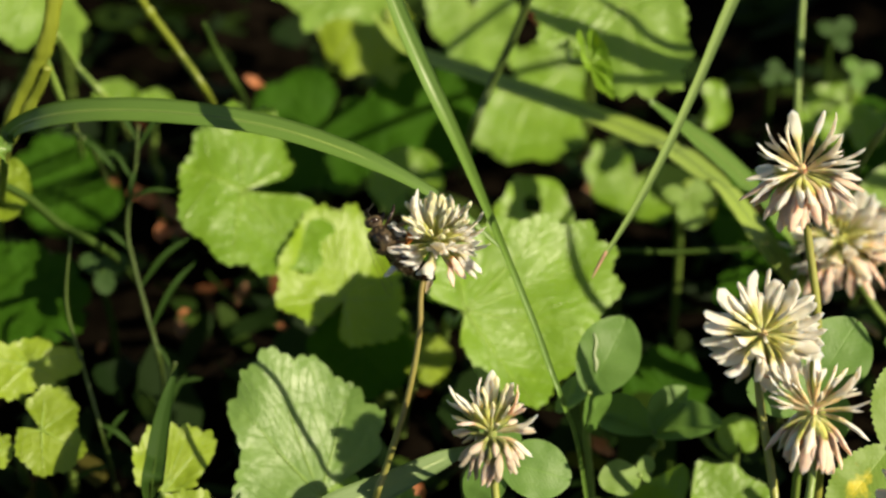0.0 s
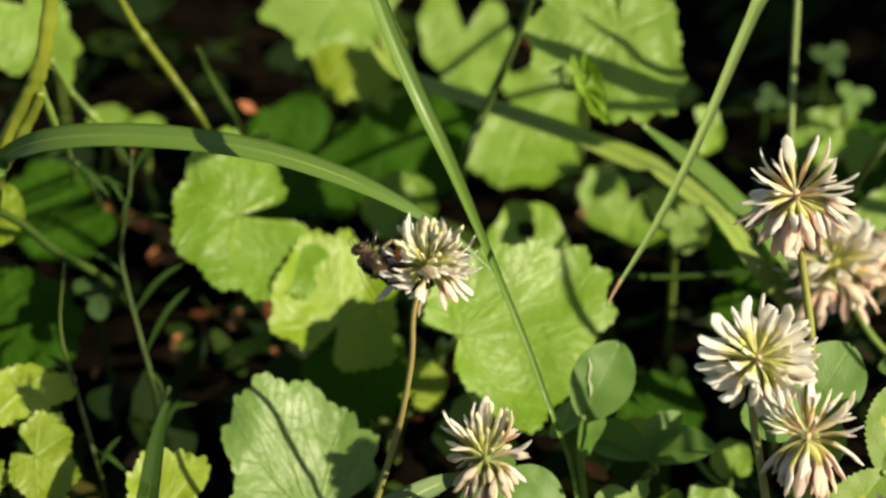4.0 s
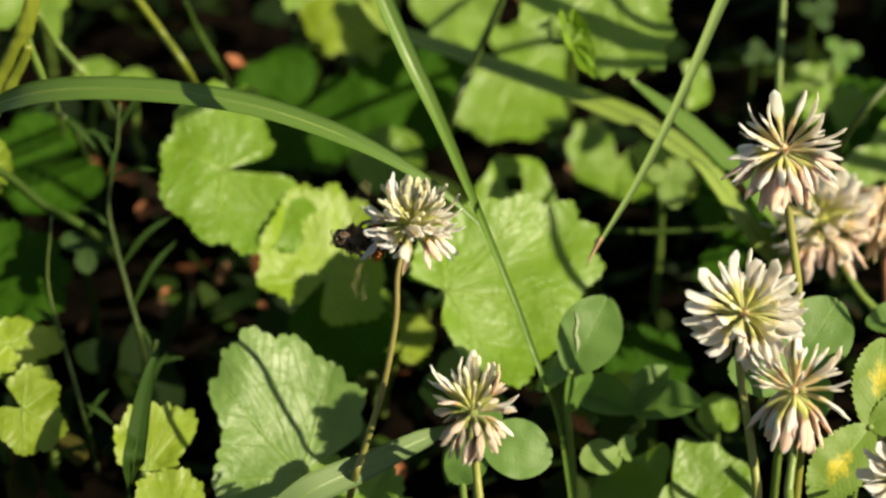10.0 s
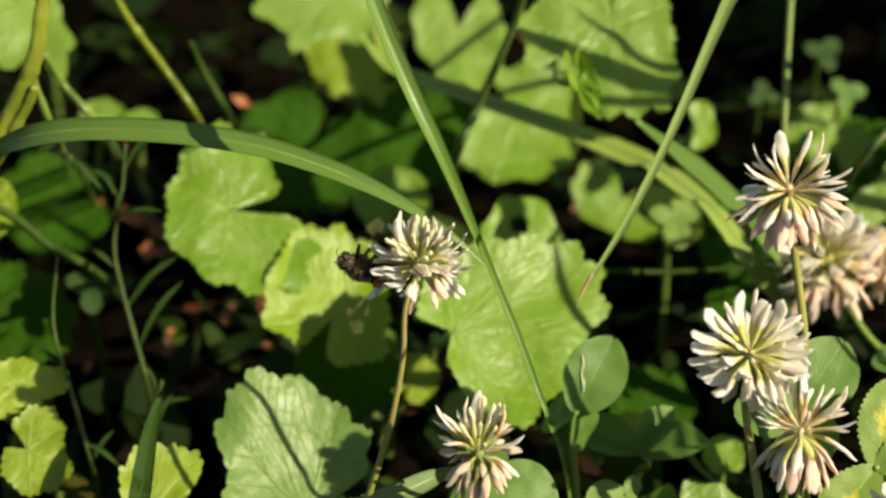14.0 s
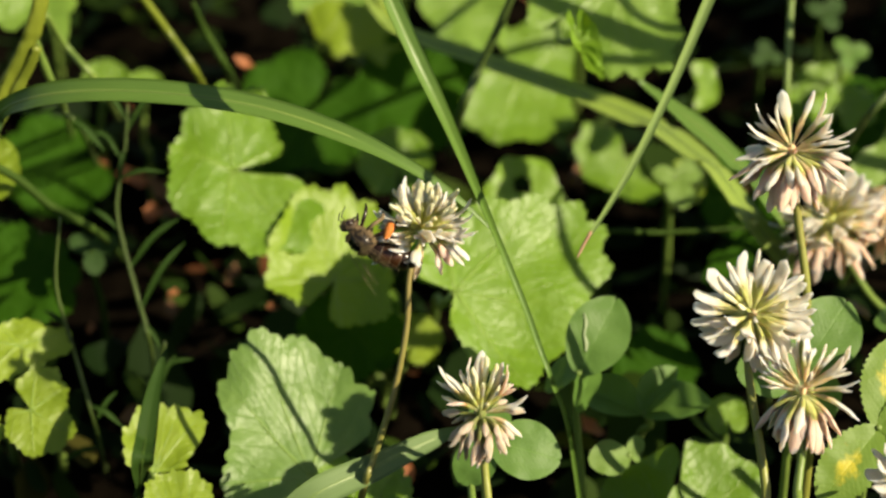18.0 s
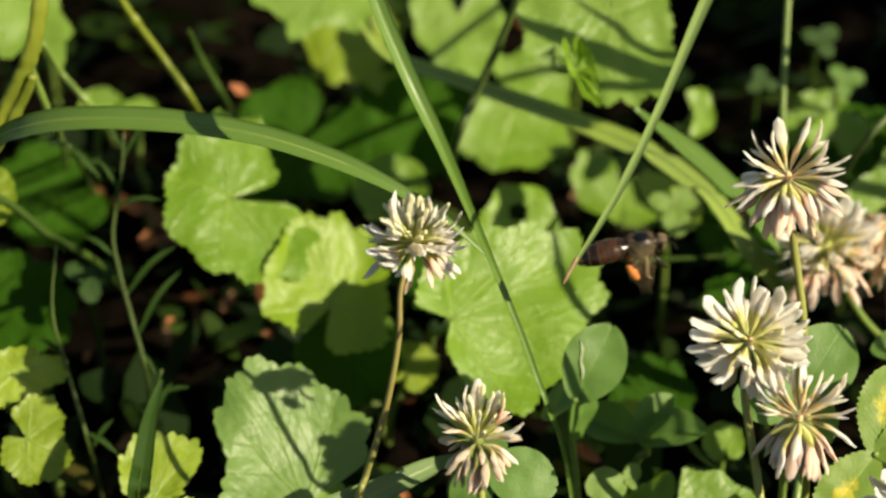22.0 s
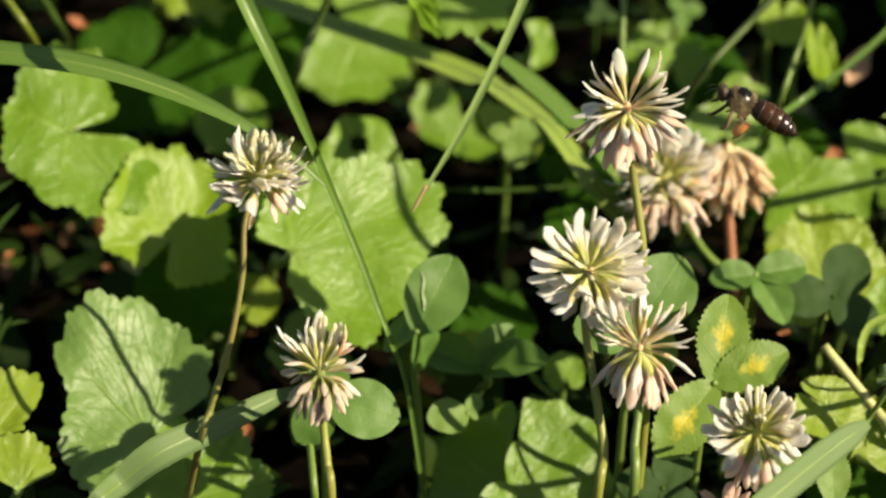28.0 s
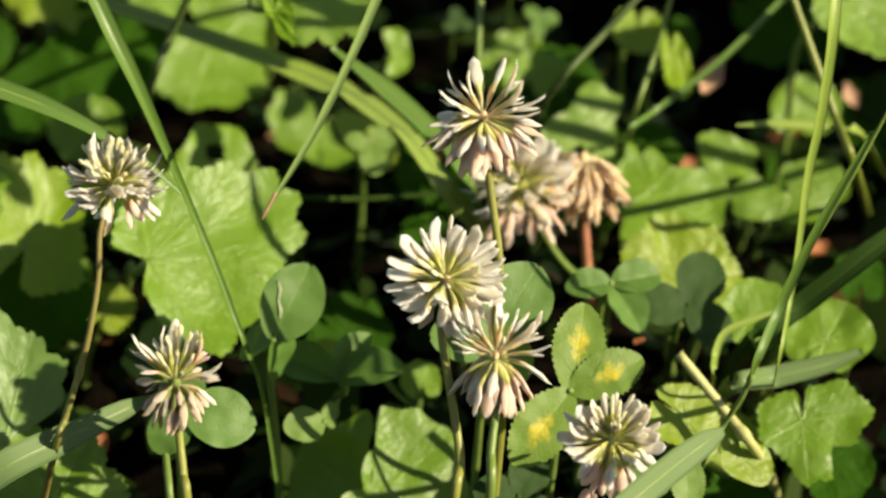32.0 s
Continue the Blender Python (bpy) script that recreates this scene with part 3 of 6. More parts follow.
def grass(tone, pts, widths, label, fold=0.3, twist=0.0, facing=(0.25, -0.6, 0.75), wavy=0.0):
    """A blade with its midrib, rooted at its first point."""
    root = Vector(pts[0])
    local = [Vector(p) - root for p in pts]
    e = tagged(new("grass"), label, "grass", "grass")
    e.location = root
    part("blade", ribbon("blade", local, widths, GRASS[tone], facing, fold, twist, wavy=wavy), e)
    f0 = Vector(facing).normalized()
    rib = [p - f0 * 0.0004 for p in local]
    part("midrib", tube("midrib", rib, [min(0.0005, 0.14 * w) for w in widths], STEM["dark" if tone == "dark" else "green"], 6, 10), e)
    return e


def stalk(tone, pts, radii, label, name="grass_stalk", category="stalk", flute=0.0, rough=0.06, nodes=()):
    """A stalk rooted at its first point; nodes: shares of its length where it has a swollen joint."""
    root = Vector(pts[0])
    local = [Vector(p) - root for p in pts]
    ob = new(name, tube(name, local, radii, STEM[tone], 9, 8, rough, flute))
    ob.location = root
    path = spline(local, 8)
    for f in nodes:
        i = min(int(f * (len(path) - 1)), len(path) - 2)
        d = (path[i + 1] - path[i]).normalized()
        r = lerp_list(radii, f) * 1.35
        me = tube("joint", [path[i] - d * r * 1.4, path[i] - d * r * 0.4, path[i] + d * r * 0.4, path[i] + d * r * 1.4], [r * 0.7, r, r, r * 0.7], STEM[tone], 9, 3)
        part("joint", me, ob)
    return tagged(ob, label, category)


def weed(tone, pts, radius, leaves, label):
    """A thin weed stem with narrow leaves: rows of (share of the stem, x, y, z of the leaf's tip from there, width)."""
    ob = stalk(tone, pts, [radius * 1.2, radius, radius * 0.6], label, "weed", "weed")
    root = Vector(pts[0])
    path = spline([Vector(p) - root for p in pts], 8)
    for f, x, y, z, w in leaves:
        a = path[int(f * (len(path) - 1))]
        tip = a + Vector((x, y, z))
        mid = (a + tip) / 2 + Vector((0, 0, 0.12 * (tip - a).length))
        part("leaf", ribbon("leaf", [a, mid, tip], [w * 0.25, 0.62 * w, 0.55 * w, w * 0.1], GRASS["dark" if tone in ("dark", "dim_green") else "green"], fold=0.2, steps=6, across=5), ob)
    return ob


def dry_leaf(tone, m, size, seed, label, stretch=0.6):
    """A small curled dead leaf lying among the stems."""
    rnd = random.Random(seed)
    rows, cols = 10, 7
    verts = []
    for i in range(rows + 1):
        s = i / rows
        w = stretch * math.sin(math.pi * (0.06 + 0.9 * s)) ** 0.7 * (1 + 0.18 * math.sin(9 * s + seed))
        for j in range(cols):
            a = 2 * j / (cols - 1) - 1
            curl = a * 1.1
            verts.append((size * 0.5 * w * math.sin(curl), size * (s - 0.5), size * (0.35 * w * (1 - math.cos(curl)) + 0.14 * math.sin(4 * s + seed) + 0.05 * noise.noise(Vector((a * 3, s * 5, seed))))))
    ob = new("dry_leaf", mesh_of("dry_leaf", verts, grid_faces(rows + 1, cols), DRY[tone]))
    ob.matrix_basis = m @ pose(0, 0, 0, 0, 0, rnd.uniform(-20, 20))
    return tagged(ob, label, "leaf", "dead leaves")


# ---- clover flowers ----


def floret_mesh(name, kind, seed, material):
    """One pea-like floret along +z, a unit long: a slim tube that swells into a blunt rounded standard, with two small wings and a keel under it."""
    rnd = random.Random(seed)
    verts, faces = [], []
    bend = {"bud": rnd.uniform(-0.02, 0.05), "open": rnd.uniform(0.04, 0.14), "droop": rnd.uniform(-0.12, -0.03)}[kind]
    side = rnd.uniform(-0.11, 0.11)

    def petal(z0, z1, foot, wide, thick, off, lean, flare=0.0, cleft=0.0, point=0.0, early=0.28, rows=12, sides=10):
        """A closed petal from z0 to z1: a narrow claw that widens into a rounded limb, creased along its inner side."""
        start = len(verts)
        for i in range(rows + 1):
            f = i / rows
            limb = min(1.0, max(0.0, (f - early) / 0.38))
            limb = limb * limb * (3 - 2 * limb)
            w = foot + (wide - foot) * limb
            w *= math.sqrt(max(0.0, 1 - max(0.0, (f - 0.78) / 0.223) ** 2.6))
            w *= 1 - point * max(0.0, (f - 0.5) / 0.5) ** 1.3
            t = (foot + (thick - foot) * limb) * math.sqrt(max(0.02, 1 - max(0.0, (f - 0.70) / 0.31) ** 2))
            z = z0 + (z1 - z0) * f
            for k in range(sides):
                a = 2 * math.pi * k / sides
                ca, sa = math.cos(a), math.sin(a)
                y = t * sa - (0.5 * t * max(0.0, -sa) ** 3 * limb if cleft else 0.0) - cleft * w * abs(ca) ** 1.6 * limb
                top = -0.03 * math.exp(-(ca / 0.3) ** 2) if cleft and f > 0.9 else 0.0
                verts.append((off[0] * f + side * z * z + w * ca, off[1] * f + (bend + lean) * z * z + flare * f ** 3 + y, z + top))
        faces.extend(tuple(start + v for v in q) for q in grid_faces(rows + 1, sides, True))
        end = len(verts) - sides
        faces.append(tuple(range(end, end + sides)))

    if kind == "bud":
        petal(0.26, 1.0, 0.050, 0.086, 0.050, (0, 0), 0.0, cleft=0.3)
        petal(0.40, 0.86, 0.030, 0.052, 0.036, (0, -0.05), 0.0)
    elif kind == "open":
        petal(0.26, 1.0, 0.058, rnd.uniform(0.140, 0.205), 0.028, (0, 0.03), 0.0, flare=rnd.uniform(0.0, 0.30), cleft=rnd.uniform(0.0, 0.4), early=0.14)
        for sx in (-1, 1):
            petal(0.36, rnd.uniform(0.78, 0.88), 0.034, rnd.uniform(0.050, 0.078), 0.028, (sx * rnd.uniform(0.05, 0.22), -0.07), -0.05 - rnd.uniform(0.0, 0.10))
        petal(0.36, 0.76, 0.022, 0.036, 0.040, (0, -0.07), -0.02)
    else:
        petal(0.24, 1.0, 0.064, rnd.uniform(0.135, 0.190), 0.040, (0, 0.02), 0.0, flare=-0.04, cleft=0.5, point=0.55)
        for sx in (-1, 1):
            petal(0.36, rnd.uniform(0.78, 0.90), 0.022, rnd.uniform(0.036, 0.052), 0.034, (sx * rnd.uniform(0.04, 0.08), -0.055), -0.03, point=0.4)
    for i, v in enumerate(verts):
        p = Vector(v)
        if kind == "droop":
            p.y += DROOP_ARC * 4 * p.z * (1 - p.z)
        d = noise.noise_vector(Vector((p.x * 7 + seed, p.y * 7, p.z * 5))) * 0.060 * max(0.0, p.z - 0.4)
        verts[i] = p + Vector((d.x * 1.6, d.y * 1.6, d.z))
    return mesh_of(name, verts, faces, material)


def calyx_mesh(material, arc=0.0):
    """The thin flower stalk and the ribbed calyx tube with pointed teeth; arc: how far it bows outwards."""
    verts, n = [], 10
    for z, r in ((0.0, 0.016), (0.11, 0.020), (0.19, 0.046), (0.29, 0.066), (0.41, 0.070)):
        for k in range(n):
            a = 2 * math.pi * k / n
            r1 = r * (1.0 + 0.08 * (-1) ** k)
            verts.append((r1 * math.cos(a), r1 * math.sin(a) + arc * 4 * z * (1 - z), z))
    for k in range(n):
        a = 2 * math.pi * k / n
        z = 0.52 if k % 2 else 0.41
        verts.append((0.076 * math.cos(a), 0.076 * math.sin(a) + arc * 4 * z * (1 - z), z))
    return mesh_of("calyx", verts, grid_faces(6, n, True), material)


FLORETS = {}


def floret(kind, tone, seed):
    key = (kind, tone, seed)
    if key not in FLORETS:
        FLORETS[key] = floret_mesh("floret", kind, seed, PETAL[tone])
    return FLORETS[key]


DROOP_ARC = 0.10
CALYX_MESH = {(k, arc): calyx_mesh(m, arc) for k, m in CALYX.items() for arc in (0.0, DROOP_ARC)}


def flower(pts, head, axis, rings, seed, label, stem="green", radius=0.0007, hub="green", hub_size=0.0022, name="clover_flower", single=()):
    """A clover head on its stalk. pts: the stalk, from the ground up; head: the hub's place; axis: the way the head points.
    rings: rows of (degrees from the axis, how many, length in metres, floret kind, petal tone, calyx tone, spread).
    single: florets that stand apart: rows of (degrees clockwise from upright, degrees of lean to the south, length, kind, petal tone, calyx tone)."""
    rnd = random.Random(seed)
    root = Vector(pts[0])
    e = tagged(new(name), label, "flower", "clover flowers")
    e.location = root
    local = [Vector(p) - root for p in pts]
    top = Vector(head) - root
    ax = Vector(axis).normalized()
    part("stem", tube("stem", local + [top - ax * 0.001], [radius * 1.5, radius * 1.25, radius * 1.1, radius], STEM[stem], 9, 8, 0.10), e)
    frame0 = aim(ax, (0.3, 1, 0.2))
    prof = [(-hub_size * 1.3, radius), (-hub_size * 0.7, hub_size * 0.55), (0, hub_size * 0.8), (hub_size * 0.8, hub_size * 0.6), (hub_size * 1.25, hub_size * 0.1)]
    part("receptacle", lathe("receptacle", prof, CALYX[hub], 10), e, Matrix.Translation(top) @ frame0 @ pose(0, 0, 0, 0, -90, 0))

    def place(d, k, kind, tone, cal, po, loose):
        wide = 0.86 * min(k, 0.0072 + 0.12 * k)
        wide *= 0.80 if tone == "tan" else 1.0
        at = top + ax * (hub_size * 0.9 * math.cos(po)) + (d - ax * d.dot(ax)) * hub_size * 0.5
        m = Matrix.Translation(at) @ aim(d, ax + Vector((0.15 * rnd.uniform(-1, 1), 0.15 * rnd.uniform(-1, 1), 0))) @ pose(0, 0, 0, rnd.uniform(-loose, loose), rnd.uniform(-loose, loose), rnd.uniform(-4 * loose, 4 * loose))
        f = part("floret", floret(kind, tone, rnd.randint(1, 6)), e, m @ Matrix.Diagonal((wide * rnd.uniform(0.8, 1.12), wide * rnd.uniform(0.8, 1.1), k, 1)))
        part("calyx", CALYX_MESH[cal, DROOP_ARC if kind == "droop" else 0.0], f)

    for polar, count, length, kind, tone, cal, spread in rings:
        start = rnd.uniform(0, 360)
        for i in range(count):
            az = radians(start + 360 * (i + rnd.uniform(-0.28, 0.28)) / count)
            po = radians(polar + rnd.uniform(-spread, spread))
            d = frame0.to_3x3() @ Vector((math.sin(po) * math.cos(az), math.sin(po) * math.sin(az), math.cos(po)))
            place(d, length * rnd.uniform(0.80, 1.14), kind, tone, cal, po, 13)
    for turn, lean, length, kind, tone, cal in single:
        a, b = radians(turn), radians(lean)
        d = Vector((math.sin(a), 0, 0)) * math.cos(b) + Vector((0, 0.57, 0.82)) * (math.cos(a) * math.cos(b)) + Vector((0, -0.82, 0.57)) * math.sin(b)
        place(d, length, kind, tone, cal, d.angle(ax), 4)
    return e


# ---- the bee ----


def make_bee():
    """A honey bee, head along +x, back along +z, about 15 mm long."""
    mm = 0.00108
    e = tagged(new("honey_bee"), "dark brown honey bee with orange pollen on its hind legs", "bee")
    # thorax with its fur
    prof = [(-2.6 * mm, 0.5 * mm), (-2.3 * mm, 1.25 * mm), (-1.4 * mm, 1.85 * mm), (-0.2 * mm, 2.05 * mm), (1.0 * mm, 1.75 * mm), (1.8 * mm, 1.1 * mm), (2.1 * mm, 0.5 * mm)]
    thorax = part("thorax", lathe("thorax", prof, BEE["black"], 18, 0.92), e)
    rnd = random.Random(9)
    verts, faces = [], []
    for _ in range(1500):
        x = rnd.uniform(-2.4, 1.9)
        r = np.interp(x, [p[0] / mm for p in prof], [p[1] / mm for p in prof])
        a = rnd.uniform(0, 2 * math.pi)
        if math.sin(a) > 0.42 and -1.25 < x < 1.05:
            continue
        n0 = Vector((0.3 * x / 2, math.cos(a), math.sin(a)))
        p = Vector((x, r * math.cos(a), r * 0.92 * math.sin(a))) * mm
        tip = p + (n0 + Vector((rnd.uniform(-0.5, 0.2), rnd.uniform(-0.4, 0.4), rnd.uniform(-0.4, 0.4)))).normalized() * rnd.uniform(0.4, 0.85) * mm
        s = n0.orthogonal().normalized() * 0.05 * mm
        t = n0.cross(s).normalized() * 0.05 * mm
        k = len(verts)
        verts += [p + s, p - s * 0.5 + t, p - s * 0.5 - t, tip]
        faces += [(k, k + 1, k + 3), (k + 1, k + 2, k + 3), (k + 2, k, k + 3)]
    part("fur", mesh_of("fur", verts, faces, BEE["fur"]), thorax, None, "tan fur")
    plate = []
    for i in range(7):
        f = i / 6
        for k in range(16):
            b = 2 * math.pi * k / 16
            x, y = -0.15 + 1.25 * f * math.cos(b), 1.45 * f * math.sin(b)
            r = 1.07 * np.interp(x, [p[0] / mm for p in prof], [p[1] / mm for p in prof])
            plate.append((x * mm, y * mm, (0.92 * math.sqrt(max(0.05, r * r - y * y)) + 0.10 * (1 - f)) * mm))
    part("back_plate", mesh_of("back_plate", plate, grid_faces(7, 16, True), BEE["shell"]), thorax, None, "bare glossy black back plate")
    # head
    head = part("head", lathe("head", [(-1.0 * mm, 0.4 * mm), (-0.7 * mm, 1.2 * mm), (0, 1.6 * mm), (0.6 * mm, 1.25 * mm), (1.0 * mm, 0.5 * mm)], BEE["face"], 16, 1.05), e, pose(2.75 * mm, 0, -0.5 * mm, 0, 30, 0) @ Matrix.Scale(0.88, 4))
    for s in (-1, 1):
        part("eye", lathe("eye", [(-0.95 * mm, 0.1 * mm), (-0.6 * mm, 0.42 * mm), (0, 0.55 * mm), (0.6 * mm, 0.42 * mm), (0.95 * mm, 0.1 * mm)], BEE["brown"], 12), head, pose(0.1 * mm, s * 1.3 * mm, 0.2 * mm, 0, 80, 0), "glossy brown eye")
        part("antenna", tube("antenna", [Vector((0.8, s * 0.35, 0.4)) * mm, Vector((1.6, s * 0.8, 1.2)) * mm, Vector((2.4, s * 1.1, 0.9)) * mm, Vector((3.3, s * 1.5, 0.2)) * mm], [0.10 * mm, 0.10 * mm, 0.09 * mm], BEE["black"], 6, 5), head)
    verts, faces = [], []
    for _ in range(520):
        a = rnd.uniform(0, 2 * math.pi)
        x = rnd.uniform(-0.8, 0.95)
        r = np.interp(x, (-1.0, -0.7, 0.0, 0.6, 1.0), (0.4, 1.15, 1.5, 1.2, 0.4))
        if abs(math.cos(a)) > 0.93 and x < 0.4:
            continue
        p = Vector((x, r * math.cos(a), 1.05 * r * math.sin(a))) * mm
        tip = p + Vector((rnd.uniform(0.1, 0.8) + max(0, x), math.cos(a), math.sin(a))).normalized() * rnd.uniform(0.35, 0.6) * mm
        k = len(verts)
        verts += [p + Vector((0.05 * mm, 0, 0)), p - Vector((0.05 * mm, 0, 0)), p + Vector((0, 0.05 * mm, 0.05 * mm)), tip]
        faces += [(k, k + 1, k + 3), (k + 1, k + 2, k + 3), (k + 2, k, k + 3)]
    part("face_fur", mesh_of("face_fur", verts, faces, BEE["fur"]), head)
    part("tongue", tube("tongue", [Vector((0.9, 0, -0.8)) * mm, Vector((1.3, 0, -1.6)) * mm, Vector((1.2, 0, -2.4)) * mm], [0.2 * mm, 0.14 * mm, 0.06 * mm], BEE["brown"], 6, 4), head)
    # abdomen of six overlapping rings
    xs = [-2.5, -4.1, -5.8, -7.5, -9.1, -10.4, -11.4]
    rs = [1.4, 2.0, 2.2, 2.12, 1.75, 1.1, 0.2]
    droop = [0.0, -0.05, -0.15, -0.30, -0.50, -0.75, -1.0]
    core = lathe("abdomen", [((x + 2.5) * mm, k * r * mm) for x, r, k in zip(xs[:5], rs, (0.8, 0.75, 0.7, 0.55, 0.1))], BEE["black"], 14, 0.88)
    abdomen = part("abdomen", core, e, pose(-2.5 * mm, 0, 0))
    for i in range(6):
        a, b = xs[i] + 2.5, xs[i + 1] + 2.5
        ra, rb = rs[i], rs[i + 1]
        tone = "amber" if i in (1, 2) else "brown"
        p = [((a + 0.5) * mm, ra * 0.84 * mm), ((a + 0.1) * mm, ra * 0.98 * mm), ((a + b) / 2 * mm, (ra + rb) / 2 * 1.03 * mm), ((b + 0.10) * mm, rb * 1.03 * mm), (b * mm, rb * 1.0 * mm), ((b - 0.04) * mm, rb * 0.9 * mm)]
        part("abdomen_ring", lathe("abdomen_ring", p, BEE[tone], 18, 0.88), abdomen, pose(0, 0, droop[i] * mm, 0, -4, 0))
        if i < 5:
            q = [((b + 0.20) * mm, (rb * 1.055 + 0.012) * mm), ((b + 0.16) * mm, (rb * 1.06 + 0.018) * mm), ((b + 0.11) * mm, (rb * 1.055 + 0.02) * mm)]
            part("pale_band", lathe("pale_band", q, BEE["band"], 18, 0.88), abdomen, pose(0, 0, droop[i] * mm, 0, -4, 0))
    # legs
    for s in (-1, 1):
        legs = [
            [(1.2, 0.9, -1.3), (1.8, 2.0, -2.2), (2.6, 2.3, -3.6), (3.3, 2.1, -4.4)],
            [(0.1, 1.1, -1.5), (0.0, 2.5, -2.4), (-0.3, 2.9, -4.2), (0.3, 2.8, -5.2)],
            [(-1.3, 1.0, -1.5), (-1.9, 2.3, -2.2), (-2.8, 2.5, -4.4), (-2.3, 2.4, -5.9)],
        ]
        for i, leg in enumerate(legs):
            pts = [Vector((x, s * y, z)) * mm for x, y, z in leg]
            thick = [0.28, 0.34, 0.30 if i < 2 else 0.5, 0.14]
            lg = part("leg", tube("leg", pts, [t * mm for t in thick], BEE["fur" if i == 1 else "brown"], 7, 5), e)
            if i == 2:
                me = lathe("pollen", [(-1.8 * mm, 0.28 * mm), (-1.3 * mm, 0.70 * mm), (-0.2 * mm, 0.98 * mm), (1.0 * mm, 0.82 * mm), (1.6 * mm, 0.3 * mm)], BEE["pollen"], 12, 0.8)
                for v in me.vertices:
                    v.co *= 1 + 0.12 * noise.noise(v.co * 2500)
                part("pollen", me, lg, pose(-2.45 * mm, s * 2.65 * mm, -3.5 * mm, 0, 68, 0), "orange pollen load")
    # wings, hinged at the thorax
    wings = []
    for s in (-1, 1):
        for name, span, chord, hinge, sweep in (("forewing", 10.0, 3.3, (0.5, 1.2, 1.5), 30), ("hindwing", 7.0, 2.3, (-0.6, 1.25, 1.35), 48)):
            verts, rows = [], 15
            for i in range(rows):
                f = i / (rows - 1)
                w = chord * (0.16 + 0.84 * math.sin(math.pi * (0.10 + 0.80 * f ** 1.15)) ** 0.9)
                for j in range(6):
                    g = j / 5
                    verts.append(((0.35 * chord * (1 - f) * 0.3 - w * g + 0.35 * w) * mm, s * span * f * mm, (0.12 * math.sin(g * 3.1) + 0.05 * math.sin(f * 9)) * mm))
            me = mesh_of(name, verts, grid_faces(rows, 6), BEE["wing"])
            hold = part(name, me, e, pose(hinge[0] * mm, s * hinge[1] * mm, hinge[2] * mm), "clear veined wing")
            for g, thick in ((0.0, 0.035), (0.3, 0.018), (0.62, 0.016)):
                pts = [Vector(verts[i * 6 + int(g * 5)]) for i in range(0, int(rows * (1 - 0.35 * g)), 2)]
                part("vein", tube("vein", pts, [thick * mm, 0.8 * thick * mm, 0.5 * thick * mm], BEE["vein"], 5, 2), hold)
            wings.append((hold, s, Vector(hinge) * mm, sweep))
    return e, abdomen, wings


make_ground()

# ---- mallow leaves ----
lobed("green", (-0.0423, 0.0815, 0.0610), (0.25, -0.50, 0.83), [(56, 12.8), (15, 21.0), (-6, 21.0), (-35, 16.8), (-71, 14.2), (-123, 16.0), (-171, 18.7), (-194, 20.7), (-224, 23.6), (-248, 21.4), (-264, 15.9)], notch=0.1, label="broad mid-green mallow leaf under an arching grass blade")
lobed("lime", (-0.0208, 0.0673, 0.0430), (0.34, -0.50, 0.80), [(174, 11.1), (119, 14.3), (83, 13.0), (53, 15.2), (25, 19.8), (3, 20.7), (-19, 21.0), (-70, 16.6), (-101, 16.2), (-131, 11.6)], cup=0.08, pleat=0.05, label="bright lime-green young mallow leaf shaded by a flower")
lobed("green", (0.0044, 0.0424, 0.0580), (0.30, -0.50, 0.81), [(-173, 8.7), (-195, 15.4), (-216, 24.8), (-251, 25.9), (-267, 29.2), (-284, 34.6), (-297, 36.9), (-309, 35.0), (-319, 29.1), (-339, 22.4), (-365, 15.0), (-420, 9.0)], notch=0.05, label="broad light green mallow leaf behind the clover stalk")
lobed("green", (0.0201, 0.0982, 0.0360), (0.30, -0.50, 0.81), [(84, 8.1), (43, 12.7), (18, 16.3), (-11, 15.7), (-44, 12.0), (-89, 9.9)], notch=0.03, tooth=0.0, hole=(1e-05, 0.0089, 0.00225), label="small mallow leaf with a hole eaten through it")
lobed("sage", (-0.0235, 0.0039, 0.0420), (0.25, -0.60, 0.76), [(48, 15.8), (33, 21.1), (13, 23.4), (-8, 28.3), (-24, 30.9), (-35, 29.2), (-46, 25.6), (-72, 17.4), (-98, 18.1), (-125, 16.9), (-167, 12.6)], notch=0.04, tooth=0.003, label="large pale mallow leaf crossed by thin shadows")
lobed("grey", (0.0389, 0.1126, 0.0880), (0.10, -0.60, 0.79), [(-14, 12.2), (-61, 17.5), (-92, 20.8), (-122, 21.7), (-139, 14.2), (-178, 22.0), (-193, 22.6), (-210, 23.2), (-228, 19.4), (-257, 14.4), (-295, 14.4), (-340, 13.0)], pleat=0.04, label="large ribbed mallow leaf striped by shadows of grass")
lobed("grey", (0.0069, 0.1772, 0.0500), (0.20, -0.50, 0.84), [(-31, 14.6), (-77, 12.1), (-129, 12.6), (-167, 16.6), (-196, 18.4), (-222, 14.3), (-264, 11.9), (-316, 13.3)])
lobed("green", (0.0207, 0.1668, 0.0300), (0.20, -0.50, 0.84), [(-77, 10.0), (-132, 18.7), (-159, 18.9), (-195, 17.3), (-230, 17.3), (-269, 14.1), (-315, 19.5), (-346, 16.7), (-377, 15.0)])
lobed("olive", (-0.0194, 0.1901, 0.0400), (0.20, -0.50, 0.84), [(-41, 9.7), (-106, 12.8), (-149, 15.6), (-165, 18.7), (-185, 16.5), (-199, 20.6), (-222, 17.6), (-258, 13.5), (-312, 10.6)])
